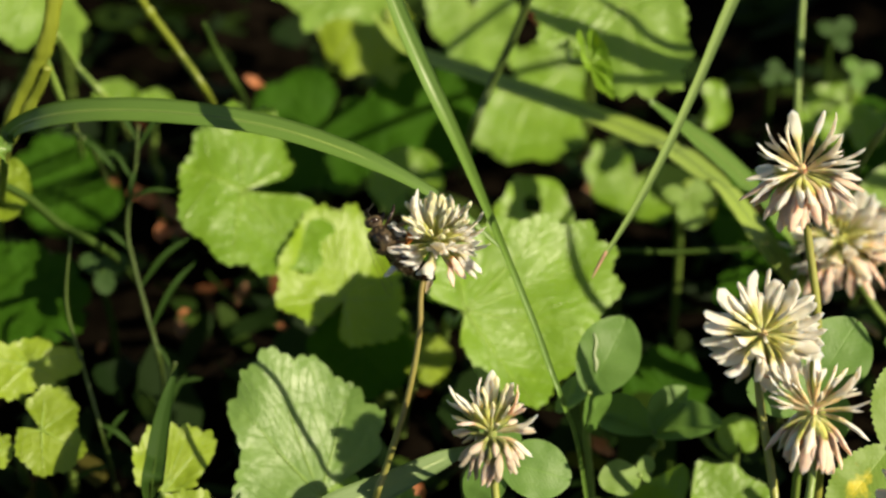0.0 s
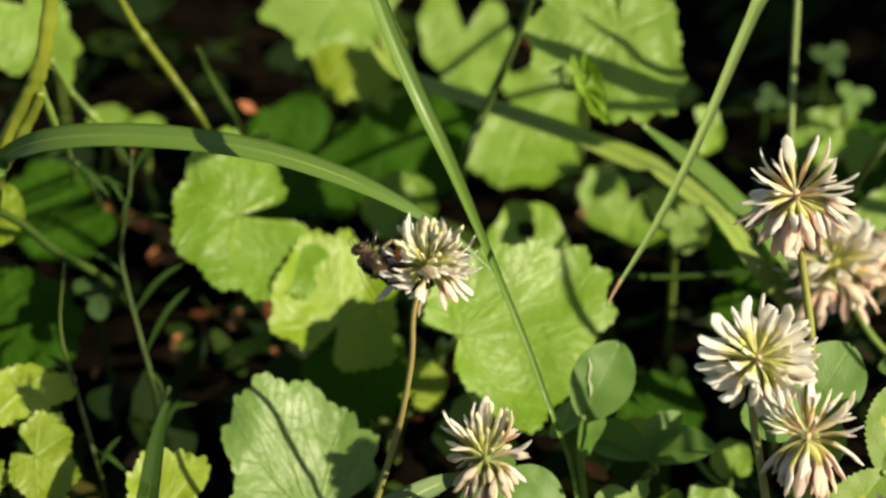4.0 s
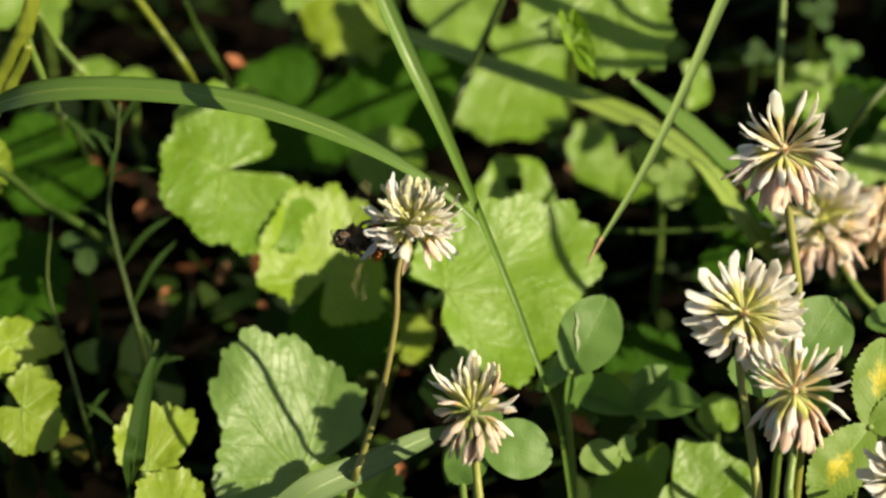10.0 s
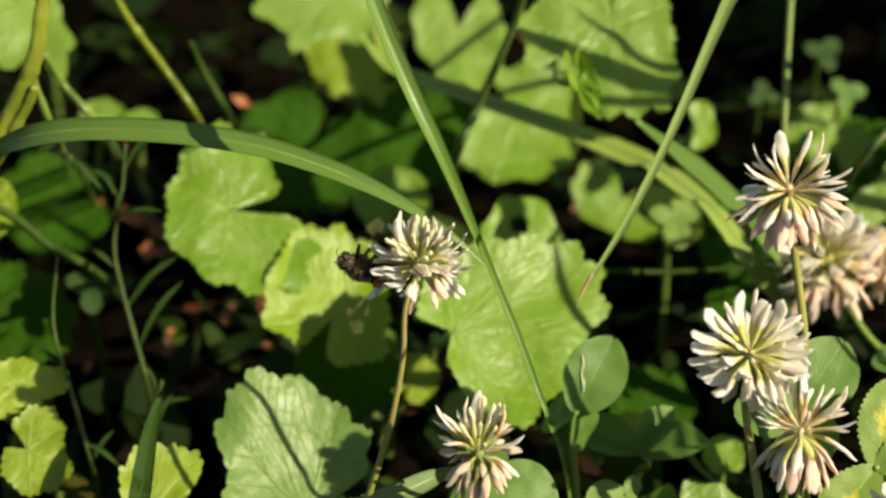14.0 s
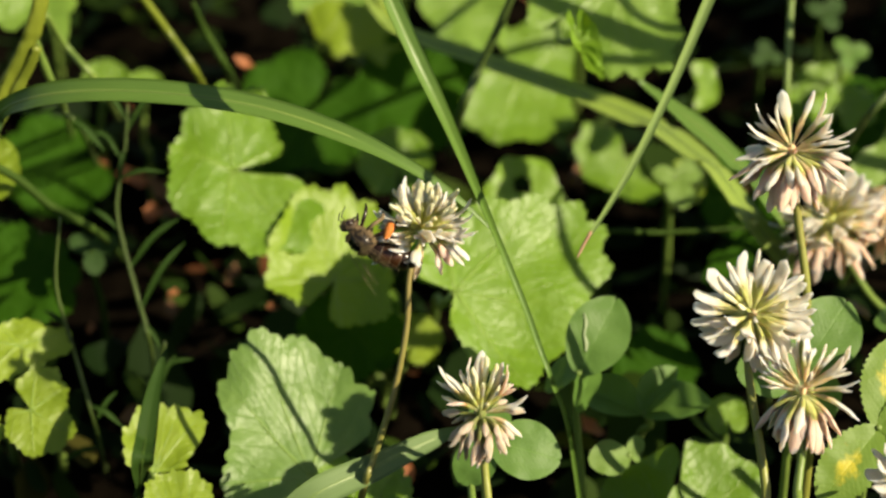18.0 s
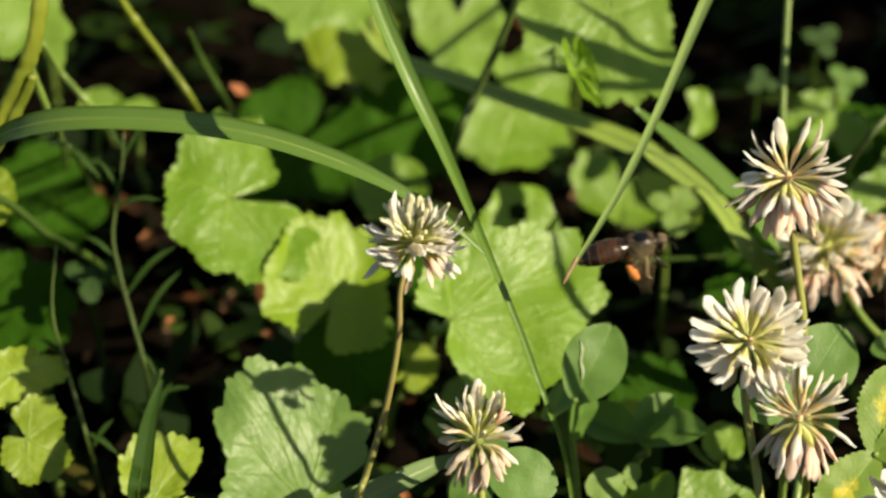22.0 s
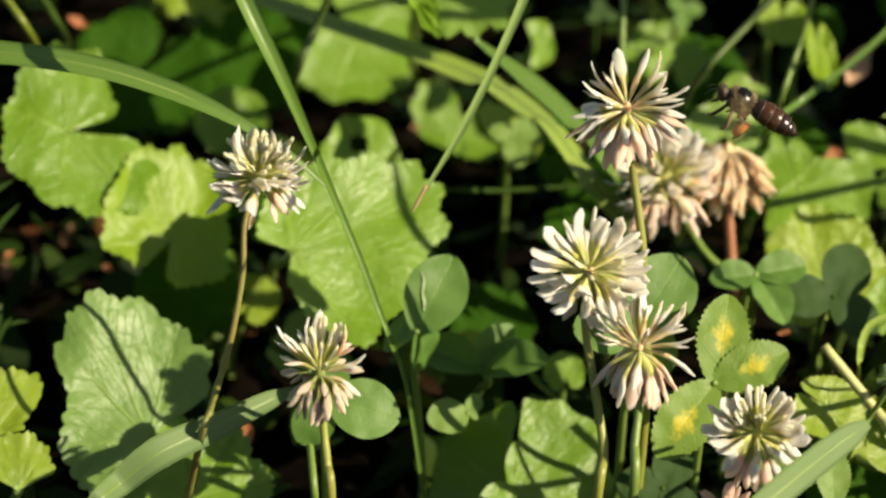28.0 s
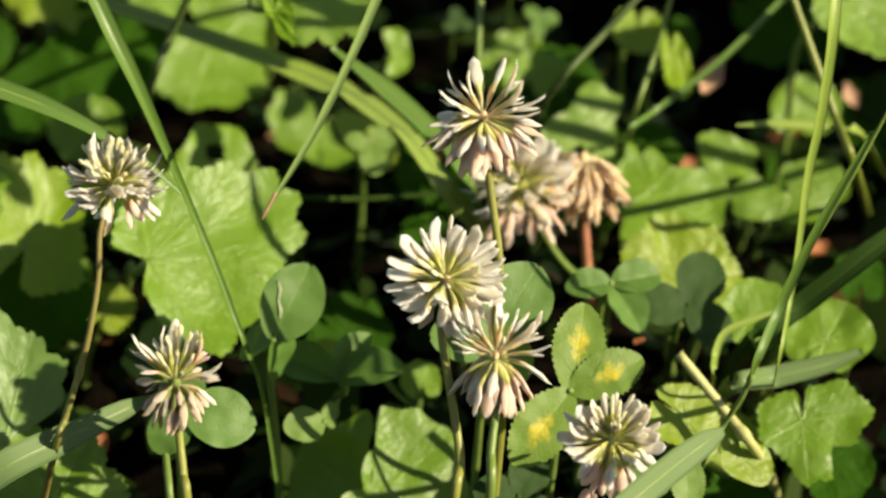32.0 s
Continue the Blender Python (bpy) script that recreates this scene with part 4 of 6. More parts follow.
lobed("grey", (-0.0236, 0.1772, 0.0600), (0.20, -0.50, 0.84), [(-78, 15.4), (-113, 20.7), (-135, 17.3), (-151, 20.7), (-174, 13.3), (-208, 15.8), (-242, 14.0), (-281, 15.5)])
lobed("green", (0.0459, 0.1457, 0.0210), (0.20, -0.50, 0.84), [(-20, 9.0), (-50, 13.2), (-78, 13.0), (-113, 11.5), (-161, 10.0), (-214, 12.9), (-246, 18.0), (-262, 13.3), (-298, 5.7)], tooth=0.0013, notch=0.04)
lobed("grey", (-0.0933, 0.1464, 0.0750), (0.20, -0.50, 0.84), [(-96, 15.3), (-143, 17.7), (-175, 18.7), (-197, 15.6), (-206, 23.2), (-229, 17.1), (-247, 10.6), (-309, 8.0), (-363, 11.8)], label="pale mallow leaf behind a twisted weed stalk")
lobed("olive", (-0.0817, 0.0273, 0.0560), (0.30, -0.45, 0.84), [(-83, 13.5), (-112, 12.9), (-140, 9.9), (-205, 5.7), (-251, 7.2), (-269, 11.0), (-291, 11.5), (-311, 7.3), (-399, 5.5), (-426, 9.9)], notch=0.04)
lobed("olive", (-0.0775, 0.0119, 0.0520), (0.20, -0.50, 0.84), [(-100, 4.9), (-149, 7.7), (-186, 9.8), (-214, 10.3), (-243, 9.9), (-278, 7.1), (-310, 8.9), (-334, 10.3), (-356, 9.4), (-386, 6.9)], notch=0.045, tooth=0.0018, label="yellowish green lobed mallow leaf")
lobed("olive", (-0.0865, 0.0083, 0.0500), (0.20, -0.50, 0.84), [(-58, 3.9), (-158, 5.1), (-211, 4.5), (-266, 4.3), (-315, 4.3), (-355, 4.1)])
lobed("olive", (-0.0526, -0.0043, 0.0500), (0.20, -0.50, 0.84), [(74, 6.6), (35, 15.6), (19, 15.0), (2, 13.9), (-14, 13.5), (-31, 10.8), (-68, 6.6)], notch=0.05)
lobed("olive", (-0.0467, -0.0176, 0.0480), (0.20, -0.50, 0.84), [(56, 8.5), (29, 10.4), (12, 11.8), (-7, 11.4), (-24, 11.4), (-38, 10.8), (-59, 8.9)], notch=0.05, tooth=0.0018)
lobed("green", (0.0469, -0.0004, 0.0300), (0.35, -0.50, 0.79), [(155, 14.0), (116, 19.3), (87, 24.3), (66, 22.0), (50, 23.9), (31, 22.8), (10, 20.7), (8, 11.2), (-31, 3.2), (-138, 10.6)], notch=0.03, tooth=0.0013, label="mid-green mallow leaf folded along its middle under the clover")
lobed("green", (0.0457, 0.0037, 0.0260), (-0.72, -0.35, 0.60), [(6, 19.3), (-20, 17.9), (-47, 21.2), (-77, 20.5), (-117, 15.2), (-152, 10.9)], notch=0.03, tooth=0.0013, label="shaded half of a folded mallow leaf")
lobed("green", (0.0617, 0.1403, 0.0450), (0.20, -0.50, 0.84), [(-173, 6.4), (-210, 5.7), (-284, 5.0), (-340, 7.3), (-373, 6.2)], notch=0.02, tooth=0.0013)
lobed("olive", (0.0586, 0.1239, 0.0300), (0.20, -0.50, 0.84), [(-153, 6.7), (-189, 6.4), (-266, 4.7), (-338, 6.4), (-387, 5.4)], notch=0.1, tooth=0.0013, label="small yellowish mallow leaf low among the others")
lobed("green", (0.0953, 0.1460, 0.0350), (0.20, -0.50, 0.84), [(146, 6.7), (94, 9.8), (59, 10.3), (16, 7.2), (-43, 5.7), (-118, 7.4)], notch=0.03, tooth=0.0013)
lobed("grey", (0.1014, 0.1033, 0.0450), (0.20, -0.50, 0.84), [(146, 6.4), (100, 8.4), (60, 9.9), (43, 16.0), (17, 15.9), (-20, 8.0), (-102, 10.5), (-126, 9.7)], notch=0.05, tooth=0.0013)
lobed("green", (0.1145, 0.0845, 0.0450), (0.20, -0.40, 0.89), [(-17, 12.5), (-43, 9.2), (-125, 8.4), (-154, 21.1), (-186, 23.2), (-217, 22.8), (-237, 17.8), (-278, 18.3), (-318, 8.3), (-355, 11.0)], notch=0.06, tooth=0.0013, label="broad green mallow leaf crossed by shadows")
lobed("green", (0.1336, 0.1019, 0.0420), (0.20, -0.50, 0.84), [(-45, 7.0), (-125, 5.4), (-200, 6.1), (-241, 8.9), (-283, 9.0), (-333, 5.8), (-379, 6.5)], tooth=0.0013)
lobed("green", (0.1469, 0.0892, 0.0400), (0.00, -0.50, 0.87), [(-63, 10.9), (-90, 14.0), (-108, 13.9), (-151, 6.6), (-244, 9.5), (-275, 14.3), (-299, 14.1), (-354, 8.1)], notch=0.03, tooth=0.0013)
lobed("green", (0.1628, 0.1411, 0.0300), (0.20, -0.50, 0.84), [(-173, 8.4), (-231, 8.7), (-303, 9.6), (-353, 8.5), (-403, 7.7), (-487, 11.2)], notch=0.03, tooth=0.0013)
lobed("green", (0.1253, 0.0311, 0.0500), (0.00, -0.50, 0.87), [(-145, 6.0), (-237, 4.6), (-287, 8.4), (-316, 10.3), (-347, 9.2), (-400, 6.5), (-476, 6.8)], notch=0.02, tooth=0.0, label="smooth light green leaf beside a dry stalk")
lobed("green", (0.1395, 0.0234, 0.0500), (-0.10, -0.45, 0.89), [(-153, 6.4), (-223, 7.5), (-274, 10.4), (-327, 10.2), (-361, 10.1), (-410, 8.2), (-470, 8.2)], notch=0.02, tooth=0.0, label="smooth light green leaf beside a dry stalk")
lobed("green", (0.1306, 0.0011, 0.0480), (0.00, -0.50, 0.87), [(-18, 6.8), (-74, 9.1), (-117, 9.9), (-153, 9.1), (-179, 13.9), (-198, 13.5), (-223, 8.1), (-246, 11.7), (-278, 15.0), (-309, 12.8), (-338, 8.2)], notch=0.06, tooth=0.002)
lobed("olive", (0.1052, -0.0067, 0.0560), (0.25, -0.50, 0.83), [(-74, 7.5), (-115, 8.5), (-162, 6.8), (-216, 6.7), (-253, 7.6), (-303, 7.3), (-356, 6.9), (-401, 7.5)], notch=0.04, tooth=0.0013)
lobed("olive", (0.1156, -0.0163, 0.0530), (0.25, -0.50, 0.83), [(-49, 5.7), (-105, 5.3), (-166, 4.4), (-232, 6.2), (-273, 5.7), (-353, 4.3)], notch=0.03, tooth=0.0, label="small yellowish leaf beside a bleached straw")
lobed("olive", (0.1148, 0.0032, 0.0430), (0.20, -0.50, 0.84), [(-56, 10.8), (-106, 7.6), (-189, 8.8), (-234, 13.1), (-255, 9.7), (-335, 7.3), (-387, 10.9)], notch=0.03, tooth=0.0013)
mallow("green", 3, pose(-0.0145, -0.0055, 0.0350, 25.3, 19.7, -20.6), 0.0170, (-0.0199, -0.0051))
mallow("green", 7, pose(0.0298, 0.0720, 0.0982, -41.9, -0.7, -152.4), 0.0093, (0.0500, 0.3039), label="curled edge of a mallow leaf", stretch=0.36)
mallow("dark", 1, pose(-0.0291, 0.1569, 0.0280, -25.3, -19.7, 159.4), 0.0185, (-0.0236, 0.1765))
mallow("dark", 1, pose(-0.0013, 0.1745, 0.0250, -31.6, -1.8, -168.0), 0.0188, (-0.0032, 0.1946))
mallow("olive", 5, pose(-0.0929, 0.0685, 0.0700, -12.0, 29.5, -98.5), 0.0081, (-0.1047, 0.0790))
mallow("dark", 1, pose(-0.1001, 0.0808, 0.0300, 3.6, 20.9, -60.3), 0.0191, (-0.1106, 0.0851))
mallow("green", 5, pose(-0.0794, 0.1665, 0.0300, 29.8, 11.3, -4.0), 0.0058, (-0.0813, 0.1662))
mallow("green", 5, pose(-0.0692, 0.1608, 0.0320, 31.0, 6.7, 4.0), 0.0046, (-0.0692, 0.1605))
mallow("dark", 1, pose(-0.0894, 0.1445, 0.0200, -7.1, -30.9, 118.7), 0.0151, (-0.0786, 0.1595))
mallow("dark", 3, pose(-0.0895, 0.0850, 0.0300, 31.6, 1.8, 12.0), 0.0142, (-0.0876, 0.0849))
mallow("green", 5, pose(-0.0118, 0.0870, 0.0200, 31.6, 1.8, 12.0), 0.0055, (-0.0098, 0.0870))
mallow("olive", 5, pose(-0.0042, 0.0783, 0.0180, 25.3, 19.7, -20.6), 0.0065, (-0.0097, 0.0787))
mallow("green", 5, pose(-0.0161, 0.0822, 0.0150, 30.7, -8.3, 28.6), 0.0051, (-0.0104, 0.0836))
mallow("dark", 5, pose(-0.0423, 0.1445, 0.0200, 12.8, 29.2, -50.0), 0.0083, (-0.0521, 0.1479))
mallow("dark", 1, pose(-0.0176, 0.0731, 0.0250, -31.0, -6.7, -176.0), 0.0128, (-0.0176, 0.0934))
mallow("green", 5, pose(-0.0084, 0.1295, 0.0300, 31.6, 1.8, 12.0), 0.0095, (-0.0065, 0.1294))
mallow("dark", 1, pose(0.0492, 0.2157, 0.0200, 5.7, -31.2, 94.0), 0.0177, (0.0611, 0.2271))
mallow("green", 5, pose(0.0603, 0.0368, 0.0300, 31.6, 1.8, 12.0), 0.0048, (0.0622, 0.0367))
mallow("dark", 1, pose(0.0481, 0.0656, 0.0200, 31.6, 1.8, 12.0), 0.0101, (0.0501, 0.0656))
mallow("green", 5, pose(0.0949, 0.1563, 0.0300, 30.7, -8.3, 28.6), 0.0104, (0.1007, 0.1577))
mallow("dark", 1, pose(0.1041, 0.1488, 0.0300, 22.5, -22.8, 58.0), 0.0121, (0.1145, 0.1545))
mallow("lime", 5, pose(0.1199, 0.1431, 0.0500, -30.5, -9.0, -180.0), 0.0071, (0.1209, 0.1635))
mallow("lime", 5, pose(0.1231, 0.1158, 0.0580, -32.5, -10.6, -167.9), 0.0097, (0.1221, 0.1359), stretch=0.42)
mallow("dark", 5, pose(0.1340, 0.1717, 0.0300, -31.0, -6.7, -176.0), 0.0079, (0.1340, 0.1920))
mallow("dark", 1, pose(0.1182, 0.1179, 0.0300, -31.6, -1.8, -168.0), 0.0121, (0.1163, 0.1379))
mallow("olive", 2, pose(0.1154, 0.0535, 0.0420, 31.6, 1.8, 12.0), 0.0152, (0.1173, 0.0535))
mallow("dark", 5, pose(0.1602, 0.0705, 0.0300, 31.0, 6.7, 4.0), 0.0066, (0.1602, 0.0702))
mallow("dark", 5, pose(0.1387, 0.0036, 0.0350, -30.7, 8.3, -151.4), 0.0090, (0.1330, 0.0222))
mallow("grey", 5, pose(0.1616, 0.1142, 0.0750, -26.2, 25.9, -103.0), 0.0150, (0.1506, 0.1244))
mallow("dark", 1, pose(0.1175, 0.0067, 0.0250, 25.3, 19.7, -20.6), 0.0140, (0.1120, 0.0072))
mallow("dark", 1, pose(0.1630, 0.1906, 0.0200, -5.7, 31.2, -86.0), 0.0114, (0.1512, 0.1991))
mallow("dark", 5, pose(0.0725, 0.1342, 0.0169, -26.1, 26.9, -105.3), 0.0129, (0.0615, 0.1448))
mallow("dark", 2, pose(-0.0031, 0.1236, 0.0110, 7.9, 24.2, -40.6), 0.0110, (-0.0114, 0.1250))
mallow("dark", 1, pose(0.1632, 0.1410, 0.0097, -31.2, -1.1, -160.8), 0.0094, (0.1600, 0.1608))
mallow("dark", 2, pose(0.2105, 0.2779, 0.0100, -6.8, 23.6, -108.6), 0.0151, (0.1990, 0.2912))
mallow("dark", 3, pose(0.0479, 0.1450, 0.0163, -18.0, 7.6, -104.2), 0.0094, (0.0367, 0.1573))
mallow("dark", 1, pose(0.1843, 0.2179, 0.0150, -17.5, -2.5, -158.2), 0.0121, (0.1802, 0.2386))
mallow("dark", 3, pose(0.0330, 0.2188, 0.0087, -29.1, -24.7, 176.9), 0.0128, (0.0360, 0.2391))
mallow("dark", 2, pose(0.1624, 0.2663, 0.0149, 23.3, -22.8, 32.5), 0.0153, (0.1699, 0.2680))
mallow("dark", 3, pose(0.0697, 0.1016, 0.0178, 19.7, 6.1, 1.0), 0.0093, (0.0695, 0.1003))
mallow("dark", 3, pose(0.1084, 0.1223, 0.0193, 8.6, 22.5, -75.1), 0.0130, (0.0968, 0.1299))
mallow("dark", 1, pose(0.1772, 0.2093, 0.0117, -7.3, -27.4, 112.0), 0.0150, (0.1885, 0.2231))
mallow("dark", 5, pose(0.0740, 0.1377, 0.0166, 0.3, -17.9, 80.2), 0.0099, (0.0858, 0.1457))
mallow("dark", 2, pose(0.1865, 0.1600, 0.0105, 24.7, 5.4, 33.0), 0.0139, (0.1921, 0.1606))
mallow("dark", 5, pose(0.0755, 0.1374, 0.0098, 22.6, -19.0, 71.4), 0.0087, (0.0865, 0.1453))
# ---- clover leaves ----
scraped_leaf = clover("green", 1, pose(0.0277, 0.0086, 0.0637, 30.5, 21.1, -17.9), 0.0161, (0.0300, 0.0100), [(0, 8, 1.0), (-100, -65, 0.75), (95, -65, 0.7)], label="clover leaf with one broad sunlit leaflet")
part("scrape", ribbon("scrape", [Vector(p) - scraped_leaf.location for p in ((0.0288, 0.0165, 0.0719), (0.0293, 0.0153, 0.0705), (0.0289, 0.0137, 0.0690), (0.0293, 0.0125, 0.0678), (0.0291, 0.0115, 0.0665))], [0.0002, 0.0006, 0.0004, 0.0007, 0.0002], LEAFLET["scrape"], fold=0.0, across=3), scraped_leaf, None, "whitish scrape")
clover("green", 5, Matrix.Translation((0.0408, 0.0137, 0.0500)) @ aim(Vector((-0.30, -0.42, 0.86)).normalized(), (0, 1, 0.7)), 0.0128, (0.0428, 0.0437), [(64, 4, 1.02), (-38, 6, 0.82), (-87, 2, 1.02)], label="clover leaf with leaflets folded along the middle")
clover("green", 4, pose(0.0103, -0.0182, 0.0691, -17.8, 35.3, -106.1), 0.0131, (0.0103, -0.0062), [(0, 0, 1.0), (100, -20, 0.7), (-110, -20, 0.7)], label="smooth round clover leaflet beside a flower stalk")
clover("green", 4, pose(0.0676, -0.0069, 0.0765, 30.4, 25.7, -23.4), 0.0129, (0.0676, 0.0051), [(0, 5, 1.2), (128, 5, 0.95), (-110, -15, 0.8)])
clover("spotted", 3, pose(0.0799, -0.0208, 0.0741, 37.2, 11.4, -5.8), 0.0162, (0.0799, -0.0088), [(0, 5, 1.0), (-55, 5, 0.9), (152, 0, 1.05)])
clover("green", 2, pose(0.0945, 0.0224, 0.0661, -30.7, 8.3, -151.4), 0.0115, (0.0945, 0.0344), [(0, 0, 0.95), (75, 0, 0.9), (-110, 0, 0.8)])
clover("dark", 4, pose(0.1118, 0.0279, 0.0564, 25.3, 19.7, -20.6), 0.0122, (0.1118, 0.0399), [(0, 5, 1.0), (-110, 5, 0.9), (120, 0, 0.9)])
clover("pale", 3, pose(0.0996, -0.0412, 0.0624, 38.7, 5.2, 6.6), 0.0109, (0.0996, -0.0292), [(0, 5, 1.0), (-120, 5, 0.9), (120, 0, 0.9)])
clover("green", 4, pose(0.0952, -0.0135, 0.0497, -12.8, -29.2, 130.0), 0.0084, (0.0952, -0.0015), [(0, 5, 1.0), (-110, 5, 0.9), (110, 0, 0.9)])
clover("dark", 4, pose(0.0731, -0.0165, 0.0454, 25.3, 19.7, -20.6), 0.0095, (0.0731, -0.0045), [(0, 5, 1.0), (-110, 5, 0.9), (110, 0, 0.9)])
clover("pale", 4, Matrix.Translation((0.0375, 0.0008, 0.0500)) @ aim(Vector((0.30, -0.50, 0.81)).normalized(), (0, 1, 0.7)), 0.0084, (0.0375, 0.0308), [(104, 2, 1.0), (-30, 5, 0.5), (-115, 5, 0.25)], label="small pale green clover leaf with one large leaflet")
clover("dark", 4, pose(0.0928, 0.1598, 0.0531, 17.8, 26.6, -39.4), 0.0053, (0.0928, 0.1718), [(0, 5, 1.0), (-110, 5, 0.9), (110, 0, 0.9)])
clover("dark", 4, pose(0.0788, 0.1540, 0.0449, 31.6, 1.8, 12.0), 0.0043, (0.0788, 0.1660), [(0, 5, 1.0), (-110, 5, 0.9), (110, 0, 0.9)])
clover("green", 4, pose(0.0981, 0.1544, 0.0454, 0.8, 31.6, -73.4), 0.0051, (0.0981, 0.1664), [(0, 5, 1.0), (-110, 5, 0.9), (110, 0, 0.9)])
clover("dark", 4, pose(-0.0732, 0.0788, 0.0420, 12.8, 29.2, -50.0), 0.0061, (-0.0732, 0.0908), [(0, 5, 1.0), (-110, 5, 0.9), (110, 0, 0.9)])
clover("pale", 4, pose(0.0540, 0.1044, 0.0437, -31.6, -1.8, -168.0), 0.0075, (0.0540, 0.1164), [(0, 5, 1.0), (-110, 5, 0.7), (110, 0, 0.9)])
# ---- grass ----
arching_blade = grass("green", [(-0.1085, 0.1472, -0.0030), (-0.0836, 0.0345, 0.0973), (-0.0816, 0.0331, 0.1058), (-0.0747, 0.0282, 0.1127), (-0.0636, 0.0248, 0.1166), (-0.0478, 0.0220, 0.1178), (-0.0312, 0.0188, 0.1168), (-0.0168, 0.0145, 0.1141), (-0.0055, 0.0106, 0.1103), (0.0037, 0.0072, 0.1054), (0.0111, 0.0043, 0.0994)], [0.00104, 0.00187, 0.00352, 0.00435, 0.00456, 0.00456, 0.00435, 0.00373, 0.00249, 0.00145, 0.00031], "long arching green grass blade with a shadow across it", fold=0.25)
grass("green", [(0.0336, 0.0044, -0.0030), (0.0256, -0.0076, 0.0592), (0.0216, -0.0116, 0.0772), (0.0192, -0.0084, 0.0828), (0.0164, -0.0053, 0.0900), (0.0120, -0.0014, 0.1003), (0.0078, -0.0025, 0.1126), (0.0023, -0.0031, 0.1279), (-0.0023, -0.0005, 0.1377), (-0.0067, 0.0058, 0.1453), (-0.0101, 0.0122, 0.1516), (-0.0141, 0.0208, 0.1591)], [0.00100, 0.00100, 0.00100, 0.00110, 0.00120, 0.00130, 0.00170, 0.00261, 0.00311, 0.00331, 0.00301, 0.00040], "upright broad grass blade leaning over the flowers", fold=0.5)
hanging_blade = grass("light", [(0.2318, 0.1331, -0.0030), (0.1593, 0.0576, 0.1512), (0.1006, 0.0403, 0.1788), (0.0668, 0.0199, 0.1758), (0.0533, 0.0039, 0.1617), (0.0490, -0.0010, 0.1547), (0.0416, -0.0108, 0.1407), (0.0343, -0.0192, 0.1287), (0.0264, -0.0266, 0.1182)], [0.00155, 0.00232, 0.00271, 0.00290, 0.00270, 0.00210, 0.00155, 0.00130, 0.00045], "narrow green grass blade hanging down to a brown tip", fold=0.5)
part("dry_tip", tube("dry_tip", [Vector((0.0280, -0.0249, 0.1206)) - hanging_blade.location, Vector((0.0264, -0.0266, 0.1182)) - hanging_blade.location, Vector((0.0256, -0.0275, 0.1168)) - hanging_blade.location], [0.00032, 0.00028, 0.00008], DRY["pink"], 6, 4), hanging_blade, None, "dry brown tip")
grass("pale", [(0.0800, 0.0640, -0.0030), (0.0743, 0.0573, 0.0500), (0.0716, 0.0570, 0.0560), (0.0679, 0.0576, 0.0610), (0.0644, 0.0600, 0.0650), (0.0613, 0.0664, 0.0670), (0.0586, 0.0730, 0.0675), (0.0565, 0.0778, 0.0665), (0.0499, 0.0878, 0.0666), (0.0445, 0.0962, 0.0648), (0.0303, 0.1067, 0.0653), (0.0107, 0.1174, 0.0667), (-0.0081, 0.1275, 0.0686), (-0.0158, 0.1378, 0.0712)], [0.0030, 0.0038, 0.0046, 0.0052, 0.0054, 0.0056, 0.0058, 0.0062, 0.0070, 0.0068, 0.0048, 0.0042, 0.0036, 0.0006], "long grass blade half in shadow behind the flowers", fold=0.04, facing=(0.45, -0.52, 0.72))
grass("green", [(0.0881, 0.1285, -0.0030), (0.0697, 0.0501, 0.0707), (0.0623, 0.0601, 0.0763), (0.0537, 0.0692, 0.0806), (0.0425, 0.0785, 0.0852)], [0.0026, 0.0038, 0.0050, 0.0050, 0.0010], "short grass blade in the sun", fold=0.05, facing=(0.45, -0.52, 0.72))
grass("grey", [(-0.0410, 0.0161, -0.0030), (-0.0324, -0.0334, 0.0561), (-0.0267, -0.0302, 0.0607), (-0.0201, -0.0273, 0.0648), (-0.0106, -0.0210, 0.0652), (-0.0004, -0.0143, 0.0659), (0.0058, -0.0090, 0.0649)], [0.00265, 0.00347, 0.00490, 0.00592, 0.00510, 0.00347, 0.00041], "broad blue-green blade lying over the lower leaves", fold=0.15)
stalk("dim_green", [(0.0044, 0.1822, -0.0030), (0.0056, 0.0951, 0.0653), (0.0103, 0.0932, 0.0800), (0.0171, 0.0937, 0.0982), (0.0203, 0.0913, 0.1122)], [0.00095, 0.00089, 0.00083, 0.00071], "leaf stalk with its green dimmed for the shade")
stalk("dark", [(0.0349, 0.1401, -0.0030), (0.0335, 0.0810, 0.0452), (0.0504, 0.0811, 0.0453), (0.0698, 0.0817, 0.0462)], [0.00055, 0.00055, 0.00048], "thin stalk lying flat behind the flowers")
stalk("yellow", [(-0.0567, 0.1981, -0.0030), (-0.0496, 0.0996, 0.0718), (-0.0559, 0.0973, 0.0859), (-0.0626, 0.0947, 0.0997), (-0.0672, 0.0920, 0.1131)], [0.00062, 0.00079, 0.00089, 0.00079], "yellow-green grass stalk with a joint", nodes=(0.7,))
stalk("dark", [(-0.0508, 0.2090, -0.0030), (-0.0450, 0.1177, 0.0627), (-0.0492, 0.1141, 0.0750), (-0.0514, 0.1094, 0.0857)], [0.00086, 0.00086, 0.00049], "short stalk, its dark green standing in for shade")
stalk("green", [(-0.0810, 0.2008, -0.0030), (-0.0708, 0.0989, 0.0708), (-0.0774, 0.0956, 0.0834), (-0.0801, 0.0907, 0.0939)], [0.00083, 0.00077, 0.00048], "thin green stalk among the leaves")
